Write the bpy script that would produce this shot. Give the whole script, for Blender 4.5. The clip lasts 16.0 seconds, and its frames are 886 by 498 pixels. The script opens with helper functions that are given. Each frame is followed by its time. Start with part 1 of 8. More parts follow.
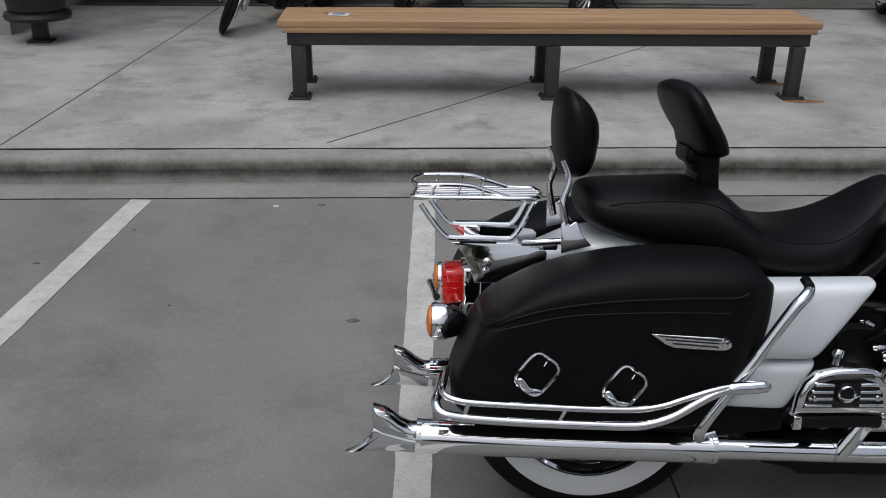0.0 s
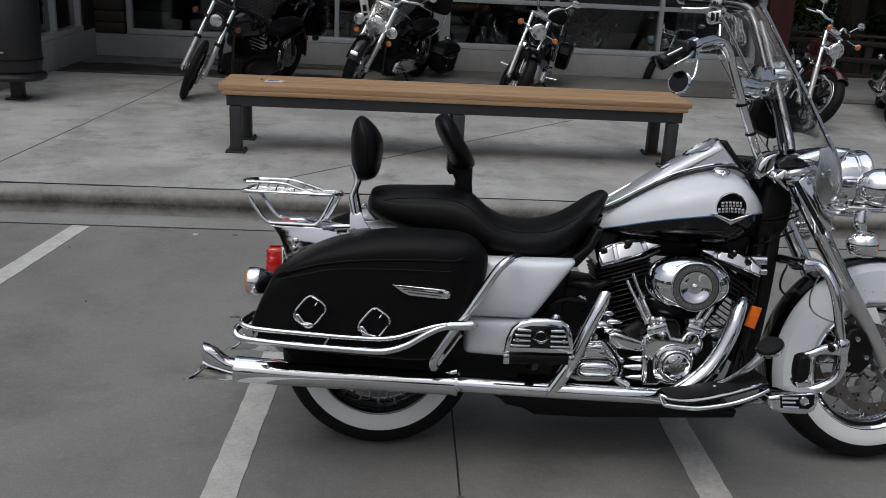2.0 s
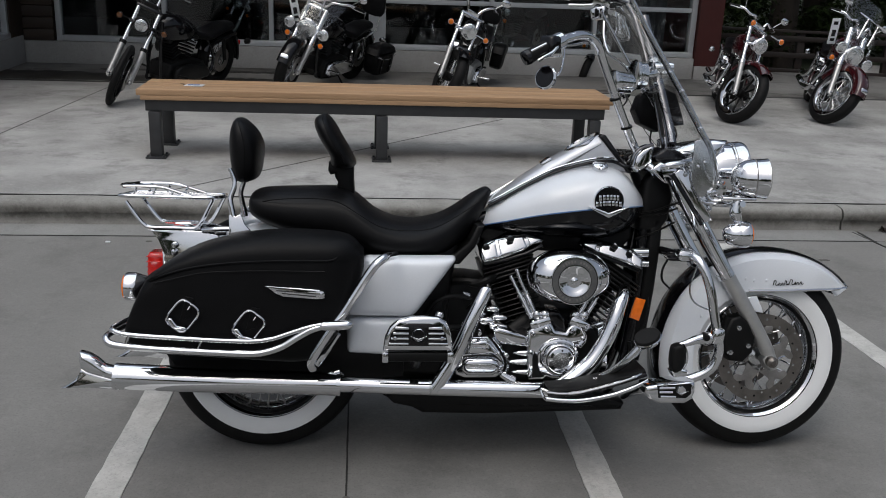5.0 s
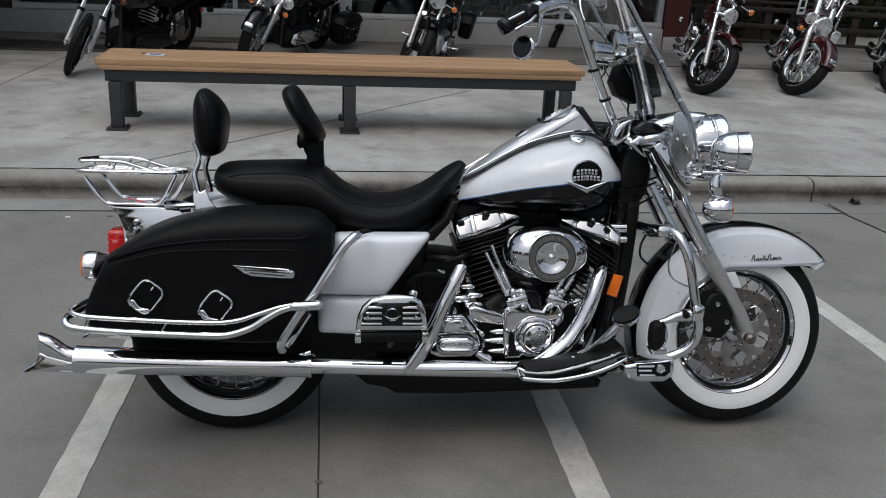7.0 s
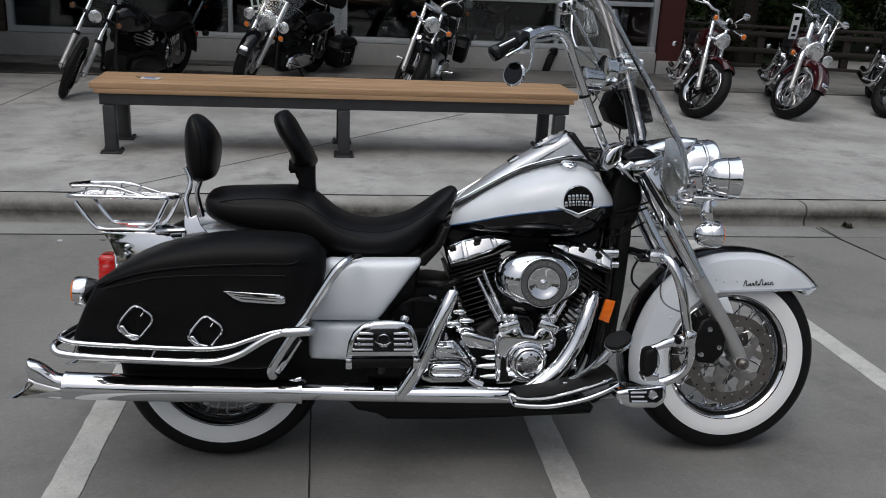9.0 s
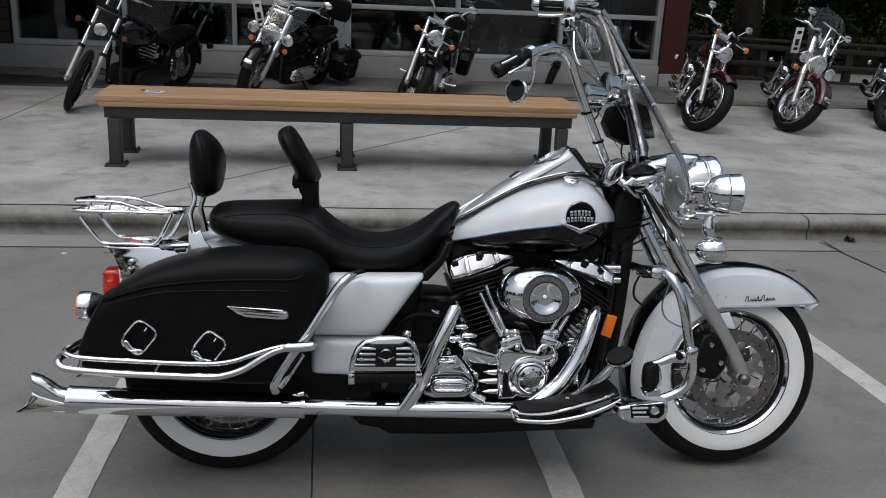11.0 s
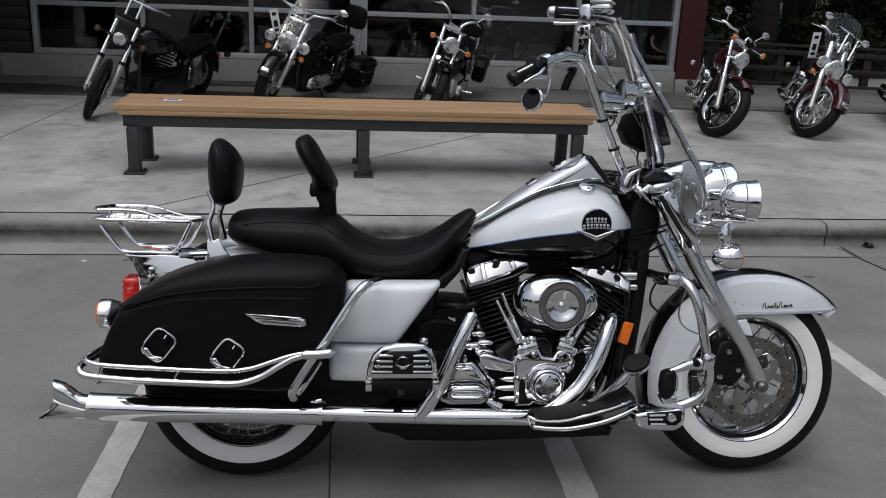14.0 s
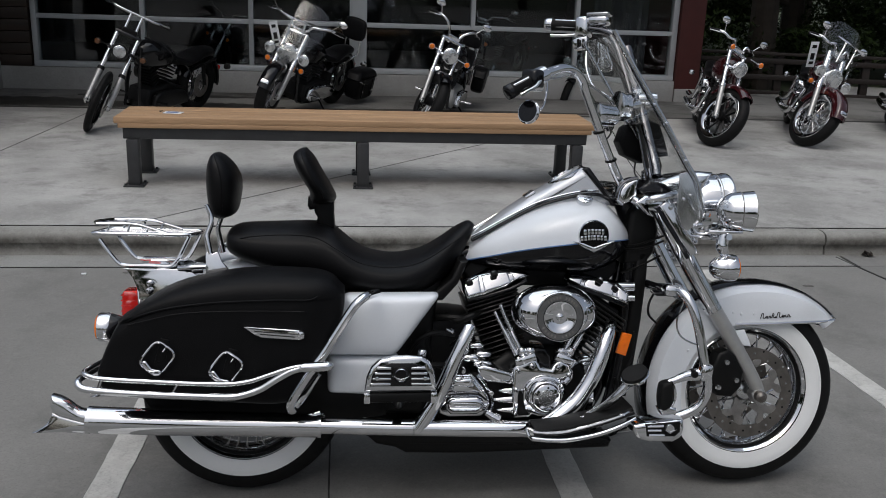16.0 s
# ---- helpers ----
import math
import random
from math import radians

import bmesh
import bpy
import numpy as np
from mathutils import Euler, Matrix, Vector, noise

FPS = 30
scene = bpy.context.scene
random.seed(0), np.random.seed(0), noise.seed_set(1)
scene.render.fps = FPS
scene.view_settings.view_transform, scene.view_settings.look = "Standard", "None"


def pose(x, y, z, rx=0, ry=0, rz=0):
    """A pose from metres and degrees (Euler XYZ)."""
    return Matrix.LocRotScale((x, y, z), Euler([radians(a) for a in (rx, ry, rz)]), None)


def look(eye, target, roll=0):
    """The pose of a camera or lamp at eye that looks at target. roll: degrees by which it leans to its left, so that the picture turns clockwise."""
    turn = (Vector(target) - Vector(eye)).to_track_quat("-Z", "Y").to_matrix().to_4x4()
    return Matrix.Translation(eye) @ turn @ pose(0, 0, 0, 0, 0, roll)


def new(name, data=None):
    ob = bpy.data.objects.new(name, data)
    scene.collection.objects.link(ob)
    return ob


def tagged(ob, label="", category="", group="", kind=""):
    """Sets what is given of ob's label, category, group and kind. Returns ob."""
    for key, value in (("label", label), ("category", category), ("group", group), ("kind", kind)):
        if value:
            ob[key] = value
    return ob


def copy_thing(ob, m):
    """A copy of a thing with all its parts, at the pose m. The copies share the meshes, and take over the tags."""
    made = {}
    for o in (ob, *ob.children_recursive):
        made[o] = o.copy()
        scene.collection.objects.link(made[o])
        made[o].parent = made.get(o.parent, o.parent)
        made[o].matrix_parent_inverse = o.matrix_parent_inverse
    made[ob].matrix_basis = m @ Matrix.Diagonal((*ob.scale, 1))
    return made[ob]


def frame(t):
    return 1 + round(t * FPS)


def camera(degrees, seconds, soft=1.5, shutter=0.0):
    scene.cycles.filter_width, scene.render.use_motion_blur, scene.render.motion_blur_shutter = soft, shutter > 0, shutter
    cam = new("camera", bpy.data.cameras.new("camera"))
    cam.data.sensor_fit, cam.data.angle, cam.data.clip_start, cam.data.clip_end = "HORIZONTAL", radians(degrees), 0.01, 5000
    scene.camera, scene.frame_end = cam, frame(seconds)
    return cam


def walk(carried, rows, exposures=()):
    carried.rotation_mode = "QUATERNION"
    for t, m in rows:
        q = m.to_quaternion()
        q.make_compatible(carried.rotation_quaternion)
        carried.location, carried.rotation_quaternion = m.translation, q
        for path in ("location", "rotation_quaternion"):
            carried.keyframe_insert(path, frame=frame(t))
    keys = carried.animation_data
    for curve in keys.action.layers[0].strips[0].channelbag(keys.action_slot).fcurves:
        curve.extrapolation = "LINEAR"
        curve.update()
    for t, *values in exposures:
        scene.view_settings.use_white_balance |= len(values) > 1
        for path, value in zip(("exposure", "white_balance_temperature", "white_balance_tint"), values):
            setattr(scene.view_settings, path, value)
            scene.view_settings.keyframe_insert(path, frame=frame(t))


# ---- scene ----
cam = camera(51.5, 16.0, 0.95)
PATH = [
    (0, (-0.218, -1.96, 1.534), (-0.344, -0.132, 0.732), 0.8),
    (0.5, (-0.106, -2.245, 1.501), (-0.196, -0.384, 0.774), 2.5),
    (1, (0.036, -2.42, 1.527), (-0.111, -0.557, 0.815), 2.0),
    (1.5, (0.258, -2.558, 1.543), (0.066, -0.681, 0.88), 2.5),
    (2, (0.361, -2.688, 1.547), (0.246, -0.792, 0.921), 2.9),
    (2.5, (0.433, -2.898, 1.529), (0.428, -0.993, 0.923), 2.7),
    (3, (0.521, -2.914, 1.552), (0.593, -1.002, 0.972), 2.0),
    (3.5, (0.616, -2.807, 1.557), (0.611, -0.9, 0.953), 2.3),
    (3.7, (0.644, -2.799, 1.563), (0.597, -0.894, 0.954), 2.3),
    (6, (0.575, -2.593, 1.534), (0.585, -0.701, 0.886), 2.1),
    (6.5, (0.576, -2.592, 1.533), (0.612, -0.716, 0.841), 2.2),
    (7, (0.582, -2.591, 1.535), (0.624, -0.709, 0.86), 2.7),
    (7.5, (0.583, -2.593, 1.539), (0.641, -0.706, 0.879), 2.9),
    (8, (0.588, -2.59, 1.543), (0.652, -0.699, 0.895), 2.9),
    (8.5, (0.588, -2.584, 1.543), (0.646, -0.692, 0.897), 2.7),
    (9, (0.593, -2.584, 1.544), (0.643, -0.686, 0.914), 2.8),
    (11.3, (0.594, -2.592, 1.56), (0.635, -0.687, 0.953), 2.8),
    (11.5, (0.596, -2.59, 1.558), (0.634, -0.688, 0.942), 2.5),
    (12, (0.594, -2.583, 1.56), (0.623, -0.681, 0.942), 2.4),
    (12.5, (0.592, -2.58, 1.558), (0.623, -0.678, 0.939), 2.6),
    (13, (0.593, -2.584, 1.559), (0.606, -0.684, 0.935), 2.4),
    (13.5, (0.596, -2.593, 1.564), (0.595, -0.689, 0.952), 2.6),
    (14, (0.592, -2.602, 1.567), (0.599, -0.693, 0.971), 2.4),
    (14.5, (0.602, -2.607, 1.572), (0.604, -0.695, 0.985), 1.9),
    (15, (0.6, -2.601, 1.568), (0.613, -0.692, 0.969), 2.1),
    (15.5, (0.599, -2.607, 1.575), (0.61, -0.691, 0.999), 2.2),
    (16, (0.601, -2.607, 1.576), (0.605, -0.691, 1.0), 2.1),
]
walk(cam, [(t, look(eye, target, roll)) for t, eye, target, roll in PATH],
     [(0.0, -0.14, 6250, 9), (0.5, -0.30, 6250, 9), (1.0, -0.38, 6250, 9), (1.5, -0.39, 6250, 9), (2.0, -0.34, 6250, 9), (2.5, -0.22, 6250, 9), (3.0, -0.15, 6250, 9), (16.0, -0.18, 6250, 9)])

# ---- world and light ----
world = bpy.data.worlds.new("overcast")
scene.world = world
world.use_nodes = True
wn = world.node_tree.nodes
sky = wn.new("ShaderNodeTexSky")
sky.sky_type = "NISHITA"
sky.sun_disc = False
sky.sun_elevation, sky.sun_rotation = radians(62), radians(200)
sky.air_density, sky.dust_density, sky.ozone_density = 1.0, 6.0, 0.3
soften = wn.new("ShaderNodeHueSaturation")
soften.inputs["Saturation"].default_value = 0.6
world.node_tree.links.new(sky.outputs["Color"], soften.inputs["Color"])
world.node_tree.links.new(soften.outputs["Color"], wn["Background"].inputs["Color"])
wn["Background"].inputs["Strength"].default_value = 0.11
sun = new("sun", bpy.data.lights.new("sun", "SUN"))
sun.data.energy, sun.data.angle, sun.data.color = 1.15, radians(70), (0.93, 0.97, 1.0)
sun.matrix_world = look((-0.5, 0.6, 9), (0, 0, 0))


# ---- materials ----
def material(name, color, rough=0.5, metal=0.0, vary=0.15, scale=8.0, bump=0.0, bump_scale=120.0, coat=0.0, second=None, island=0.0, spec=0.5):
    """Principled surface with variation at two scales and fine relief."""
    m = bpy.data.materials.new(name)
    m.use_nodes = True
    t = m.node_tree
    p = t.nodes["Principled BSDF"]
    p.inputs["Roughness"].default_value, p.inputs["Metallic"].default_value = rough, metal
    p.inputs["Coat Weight"].default_value, p.inputs["Coat Roughness"].default_value = coat, 0.03
    p.inputs["Specular IOR Level"].default_value = spec
    co = t.nodes.new("ShaderNodeTexCoord")
    big, small = t.nodes.new("ShaderNodeTexNoise"), t.nodes.new("ShaderNodeTexNoise")
    big.inputs["Scale"].default_value, small.inputs["Scale"].default_value = scale, scale * 14
    big.inputs["Detail"].default_value, small.inputs["Detail"].default_value = 5, 3
    mix = t.nodes.new("ShaderNodeMix")
    mix.data_type = "RGBA"
    dark = tuple(c * (1 - vary) for c in color)
    mix.inputs["A"].default_value = (*dark, 1)
    mix.inputs["B"].default_value = (*(second or tuple(min(1, c * (1 + vary)) for c in color)), 1)
    add = t.nodes.new("ShaderNodeMath")
    add.operation = "MULTIPLY_ADD"
    add.inputs[1].default_value = 0.35
    ramp = t.nodes.new("ShaderNodeMapRange")
    ramp.inputs["From Min"].default_value, ramp.inputs["From Max"].default_value = 0.45, 0.9
    for n in (big, small):
        t.links.new(co.outputs["Object"], n.inputs["Vector"])
    t.links.new(small.outputs["Fac"], add.inputs[0])
    t.links.new(big.outputs["Fac"], add.inputs[2])
    t.links.new(add.outputs[0], ramp.inputs["Value"])
    t.links.new(ramp.outputs["Result"], mix.inputs["Factor"])
    t.links.new(mix.outputs["Result"], p.inputs["Base Color"])
    if bump:
        n, b = t.nodes.new("ShaderNodeTexNoise"), t.nodes.new("ShaderNodeBump")
        n.inputs["Scale"].default_value, n.inputs["Detail"].default_value = bump_scale, 4
        b.inputs["Strength"].default_value, b.inputs["Distance"].default_value = bump, 0.004
        t.links.new(co.outputs["Object"], n.inputs["Vector"])
        t.links.new(n.outputs["Fac"], b.inputs["Height"])
        t.links.new(b.outputs["Normal"], p.inputs["Normal"])
    return m


def glass_material(name, color, rough=0.0):
    m = bpy.data.materials.new(name)
    m.use_nodes = True
    t = m.node_tree
    p = t.nodes["Principled BSDF"]
    p.inputs["Base Color"].default_value = (*color, 1)
    p.inputs["Roughness"].default_value, p.inputs["IOR"].default_value = rough, 1.45
    p.inputs["Transmission Weight"].default_value = 1.0
    return m


def concrete(name, base, light, stain, stain_amount, scale=0.8, rough=0.85, reach=0.56, band=None):
    """Worn concrete: broad blotches, dark stains and a fine sandy grain."""
    m = bpy.data.materials.new(name)
    m.use_nodes = True
    t = m.node_tree
    p = t.nodes["Principled BSDF"]
    p.inputs["Roughness"].default_value = rough
    p.inputs["Specular IOR Level"].default_value = 0.3
    co = t.nodes.new("ShaderNodeTexCoord")

    def noise_at(s, detail, rough_=0.55):
        n = t.nodes.new("ShaderNodeTexNoise")
        n.inputs["Scale"].default_value, n.inputs["Detail"].default_value, n.inputs["Roughness"].default_value = s, detail, rough_
        t.links.new(co.outputs["Object"], n.inputs["Vector"])
        return n

    def ranged(n, lo, hi):
        r = t.nodes.new("ShaderNodeMapRange")
        r.inputs["From Min"].default_value, r.inputs["From Max"].default_value = lo, hi
        t.links.new(n.outputs["Fac"], r.inputs["Value"])
        return r

    def mixed(fac, a, b):
        x = t.nodes.new("ShaderNodeMix")
        x.data_type = "RGBA"
        t.links.new(fac.outputs["Result"], x.inputs["Factor"])
        for slot, v in (("A", a), ("B", b)):
            if isinstance(v, tuple):
                x.inputs[slot].default_value = (*v, 1)
            else:
                t.links.new(v.outputs["Result"], x.inputs[slot])
        return x

    blotch = mixed(ranged(noise_at(scale, 8, 0.62), 0.36, 0.66), base, light)
    r = ranged(noise_at(scale * 2.3, 10, 0.7), reach, reach + 0.2)
    r.inputs["To Max"].default_value = stain_amount
    stained = mixed(r, blotch, stain)
    r2 = ranged(noise_at(120, 3), 0.5, 0.75)
    r2.inputs["To Max"].default_value = 0.42
    grain = mixed(r2, stained, tuple(c * 0.55 for c in base))
    r3 = ranged(noise_at(16, 5, 0.7), 0.66, 0.78)
    r3.inputs["To Max"].default_value = 0.35
    spots = mixed(r3, grain, tuple(c * 0.6 for c in stain))
    r4 = ranged(noise_at(42, 6, 0.75), 0.50, 0.72)
    r4.inputs["To Max"].default_value = 0.30
    flecks = mixed(r4, spots, tuple(min(1, c * 1.25) for c in light))
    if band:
        # shade and dirt painted over the upright face, broken up along its length
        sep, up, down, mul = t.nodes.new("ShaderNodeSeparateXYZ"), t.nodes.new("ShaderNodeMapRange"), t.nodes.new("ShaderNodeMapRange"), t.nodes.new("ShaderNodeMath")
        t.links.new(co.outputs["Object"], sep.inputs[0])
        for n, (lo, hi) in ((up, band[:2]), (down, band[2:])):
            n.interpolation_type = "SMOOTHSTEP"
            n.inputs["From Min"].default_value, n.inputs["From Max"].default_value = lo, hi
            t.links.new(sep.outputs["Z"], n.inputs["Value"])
        shade_grime = ranged(noise_at(3.4, 10, 0.76), 0.38, 0.60)
        shade_grime.inputs["To Min"].default_value = 0.25
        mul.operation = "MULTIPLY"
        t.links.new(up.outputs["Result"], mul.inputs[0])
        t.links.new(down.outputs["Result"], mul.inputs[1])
        t.links.new(mul.outputs[0], shade_grime.inputs["To Max"])
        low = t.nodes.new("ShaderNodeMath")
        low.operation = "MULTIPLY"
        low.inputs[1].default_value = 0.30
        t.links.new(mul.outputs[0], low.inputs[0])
        t.links.new(low.outputs[0], shade_grime.inputs["To Min"])
        flecks = mixed(shade_grime, flecks, stain)
    t.links.new(flecks.outputs["Result"], p.inputs["Base Color"])
    b = t.nodes.new("ShaderNodeBump")
    b.inputs["Strength"].default_value, b.inputs["Distance"].default_value = 0.25, 0.003
    t.links.new(noise_at(220, 4).outputs["Fac"], b.inputs["Height"])
    t.links.new(b.outputs["Normal"], p.inputs["Normal"])
    return m


def wood_material(name, a, b, axis_scale):
    m = material(name, a, 0.6, vary=0.2, scale=3.0, bump=0.15, bump_scale=60, second=b)
    t = m.node_tree
    mp = t.nodes.new("ShaderNodeMapping")
    mp.inputs["Scale"].default_value = axis_scale
    co = [n for n in t.nodes if n.type == "TEX_COORD"][0]
    t.links.new(co.outputs["Object"], mp.inputs["Vector"])
    for n in t.nodes:
        if n.type == "TEX_NOISE":
            t.links.new(mp.outputs["Vector"], n.inputs["Vector"])
    return m


CHROME = material("chrome", (0.77, 0.78, 0.80), 0.06, 1.0, vary=0.03, scale=20)
CHROME_DULL = material("worn_chrome", (0.60, 0.61, 0.62), 0.2, 1.0, vary=0.08, scale=30)
ALLOY = material("brushed_alloy", (0.42, 0.42, 0.41), 0.42, 0.85, vary=0.1, scale=40, bump=0.05)
DISC = material("dark_brake_disc", (0.19, 0.175, 0.16), 0.4, 0.9, vary=0.2, scale=30)
FORKSLIDER = material("cast_fork_slider", (0.52, 0.52, 0.51), 0.38, 0.75, vary=0.06, scale=40)
FIN = material("cylinder_fin_paint", (0.012, 0.012, 0.012), 0.35, spec=0.4, vary=0.2, scale=40)
BRUSHED = material("dark_brushed_ring", (0.24, 0.24, 0.24), 0.36, 1.0, vary=0.12, scale=60)
# chrome with its dark reflections put into the base colour
DARK_CHROME = material("dark_reflecting_chrome", (0.24, 0.24, 0.25), 0.10, 1.0, vary=0.08, scale=30)
ORANGE = material("orange_reflector", (0.98, 0.19, 0.002), 0.2, coat=0.5, vary=0.1, scale=90, bump=0.1, bump_scale=300)
SMOKE_LENS = material("smoked_amber_lens", (0.10, 0.035, 0.008), 0.15, coat=0.5, vary=0.1, scale=60)
STEEL = material("brake_steel", (0.34, 0.325, 0.31), 0.38, 0.9, vary=0.2, scale=30)
PEARL = material("pearl_white_paint", (0.72, 0.75, 0.79), 0.28, 0.0, vary=0.03, scale=300, coat=1.0)
SILVER = material("silver_pearl_paint", (0.64, 0.66, 0.70), 0.3, 0.25, vary=0.04, scale=300, coat=1.0)
BLACK = material("black_gloss_paint", (0.004, 0.004, 0.005), 0.12, spec=0.35, vary=0.1, scale=30, coat=0.15)
MATT = material("black_powder_coat", (0.004, 0.004, 0.004), 0.42, spec=0.2, vary=0.25, scale=20, bump=0.05)
LEATHER = material("black_leather", (0.0030, 0.0030, 0.0034), 0.46, spec=0.13, vary=0.25, scale=14, bump=0.22, bump_scale=420)
VINYL = material("black_seat_vinyl", (0.0035, 0.0035, 0.004), 0.42, spec=0.17, vary=0.2, scale=10, bump=0.14, bump_scale=500)
RUBBER = material("tyre_rubber", (0.006, 0.006, 0.006), 0.6, spec=0.18, vary=0.3, scale=30, bump=0.1)
WHITEWALL = material("whitewall_rubber", (0.78, 0.79, 0.79), 0.5, vary=0.03, scale=9)
BLUE = material("blue_pinstripe", (0.05, 0.14, 0.34), 0.3, coat=1.0)
AMBER = material("amber_lens", (0.75, 0.17, 0.006), 0.25, vary=0.1, scale=90, coat=0.6)
RED = material("red_lens", (0.60, 0.012, 0.008), 0.10, vary=0.15, scale=60, coat=1.0)
LENS = material("clear_lamp_lens", (0.70, 0.72, 0.73), 0.08, 0.9, vary=0.3, scale=60, bump=0.9, bump_scale=70, coat=1.0)
CLEAR = glass_material("clear_shield", (0.97, 0.98, 0.97))
PANE = glass_material("window_glass", (0.55, 0.60, 0.61))
LOT = concrete("parking_concrete", (0.168, 0.165, 0.157), (0.236, 0.232, 0.220), (0.105, 0.104, 0.097), 0.75, 0.7, reach=0.5)
WALK = concrete("walkway_concrete", (0.255, 0.251, 0.24), (0.425, 0.42, 0.405), (0.125, 0.121, 0.113), 0.72, 1.5, reach=0.52)
GUTTER = concrete("gutter_concrete", (0.20, 0.198, 0.19), (0.27, 0.268, 0.258), (0.12, 0.118, 0.11), 0.7, 1.5)
# walkway concrete lowered in tone: shade before the shop put into the colour
APRON = concrete("apron_concrete_painted_shade", (0.11, 0.107, 0.100), (0.21, 0.206, 0.197), (0.032, 0.029, 0.026), 0.95, 0.7, reach=0.5)
# band: the face's shade painted in by height, over the kerb's stains
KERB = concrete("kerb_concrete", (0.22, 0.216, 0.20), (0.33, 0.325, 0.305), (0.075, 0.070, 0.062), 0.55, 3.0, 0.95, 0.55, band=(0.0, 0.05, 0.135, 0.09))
PLINTH = concrete("plinth_concrete", (0.30, 0.295, 0.28), (0.40, 0.395, 0.38), (0.2, 0.195, 0.185), 0.5, 1.2)
LINE = concrete("worn_line_paint", (0.42, 0.415, 0.395), (0.54, 0.535, 0.51), (0.20, 0.197, 0.188), 0.8, 9.0, reach=0.58)
# serves the damp stains and a painted strip of shade
DAMP_SHADE = concrete("damp_shaded_concrete", (0.020, 0.018, 0.016), (0.055, 0.051, 0.046), (0.010, 0.009, 0.008), 0.8, 3.0, 0.7)
STAIN = material("old_tar", (0.10, 0.095, 0.088), 0.9, vary=0.3, scale=40)
JOINT = material("joint_filler", (0.025, 0.024, 0.022), 0.9, vary=0.3, scale=20)
BENCH_WOOD = wood_material("bench_boards", (0.34, 0.205, 0.105), (0.46, 0.29, 0.16), (0.35, 9, 9))
BENCH_STEEL = material("bench_steel", (0.035, 0.036, 0.038), 0.5, 0.2, vary=0.15, scale=12, bump=0.05)
RUST = material("rust_stain", (0.20, 0.11, 0.05), 0.9, vary=0.3, scale=20)
FRAME_PAINT = material("window_frame_paint", (0.52, 0.54, 0.55), 0.4, 0.3, vary=0.06, scale=6)
CEDAR = wood_material("stained_siding", (0.020, 0.011, 0.006), (0.032, 0.018, 0.009), (0.4, 0.4, 10))
MAROON = material("maroon_cladding", (0.065, 0.012, 0.010), 0.6, vary=0.15, scale=5)
# near-black, so the unlit room's darkness sits in the colour
ROOM_UNLIT = material("unlit_room_black", (0.005, 0.005, 0.0055), 0.8, vary=0.2, scale=2)
SOFFIT = material("soffit_boards", (0.16, 0.14, 0.12), 0.7, vary=0.2, scale=3)
FENCE = wood_material("dark_fence_boards", (0.009, 0.005, 0.003), (0.017, 0.009, 0.006), (0.4, 8, 8))
BARK = material("bark", (0.026, 0.020, 0.015), 0.9, vary=0.4, scale=6, bump=0.6, bump_scale=30)
LEAF = material("leaves", (0.007, 0.014, 0.005), 0.6, spec=0.08, vary=0.35, scale=1.5, second=(0.026, 0.042, 0.010))
GRASS = material("grass_ground", (0.028, 0.038, 0.014), 0.9, vary=0.3, scale=2)
PAPER = material("printed_card", (0.62, 0.64, 0.66), 0.6, vary=0.04, scale=30)
INKBLUE = material("blue_print", (0.10, 0.16, 0.34), 0.6, vary=0.1, scale=60)
WINE = material("dark_red_paint", (0.034, 0.004, 0.006), 0.2, spec=0.3, vary=0.1, scale=60, coat=1.0)
CURTAIN = material("curtain_cloth", (0.10, 0.10, 0.105), 0.9, vary=0.2, scale=4)
BIN = material("bin_plastic", (0.008, 0.008, 0.009), 0.45, vary=0.2, scale=9, bump=0.1)


# ---- mesh helpers ----
def spline(points, res=6, closed=False):
    """Catmull-Rom through the points."""
    P = [Vector(p) for p in points]
    n = len(P)
    if n < 3 and not closed:
        return P
    out = []
    for i in range(n if closed else n - 1):
        a, b, c, d = (P[(i + k) % n] if closed else P[min(max(i + k, 0), n - 1)] for k in (-1, 0, 1, 2))
        for k in range(res):
            t = k / res
            out.append(0.5 * ((2 * b) + (c - a) * t + (2 * a - 5 * b + 4 * c - d) * t * t + (3 * b - a - 3 * c + d) * t ** 3))
    if not closed:
        out.append(P[-1])
    return out


def rings_to_bm(rings, closed_path=False, caps=True, closed_ring=True):
    bm = bmesh.new()
    V = [[bm.verts.new(p) for p in r] for r in rings]
    n = len(V[0])
    last = len(V) if closed_path else len(V) - 1
    for i in range(last):
        A, B = V[i], V[(i + 1) % len(V)]
        for k in range(n if closed_ring else n - 1):
            bm.faces.new((A[k], A[(k + 1) % n], B[(k + 1) % n], B[k]))
    if caps and not closed_path and closed_ring:
        bm.faces.new(V[0][::-1])
        bm.faces.new(V[-1])
    return bm


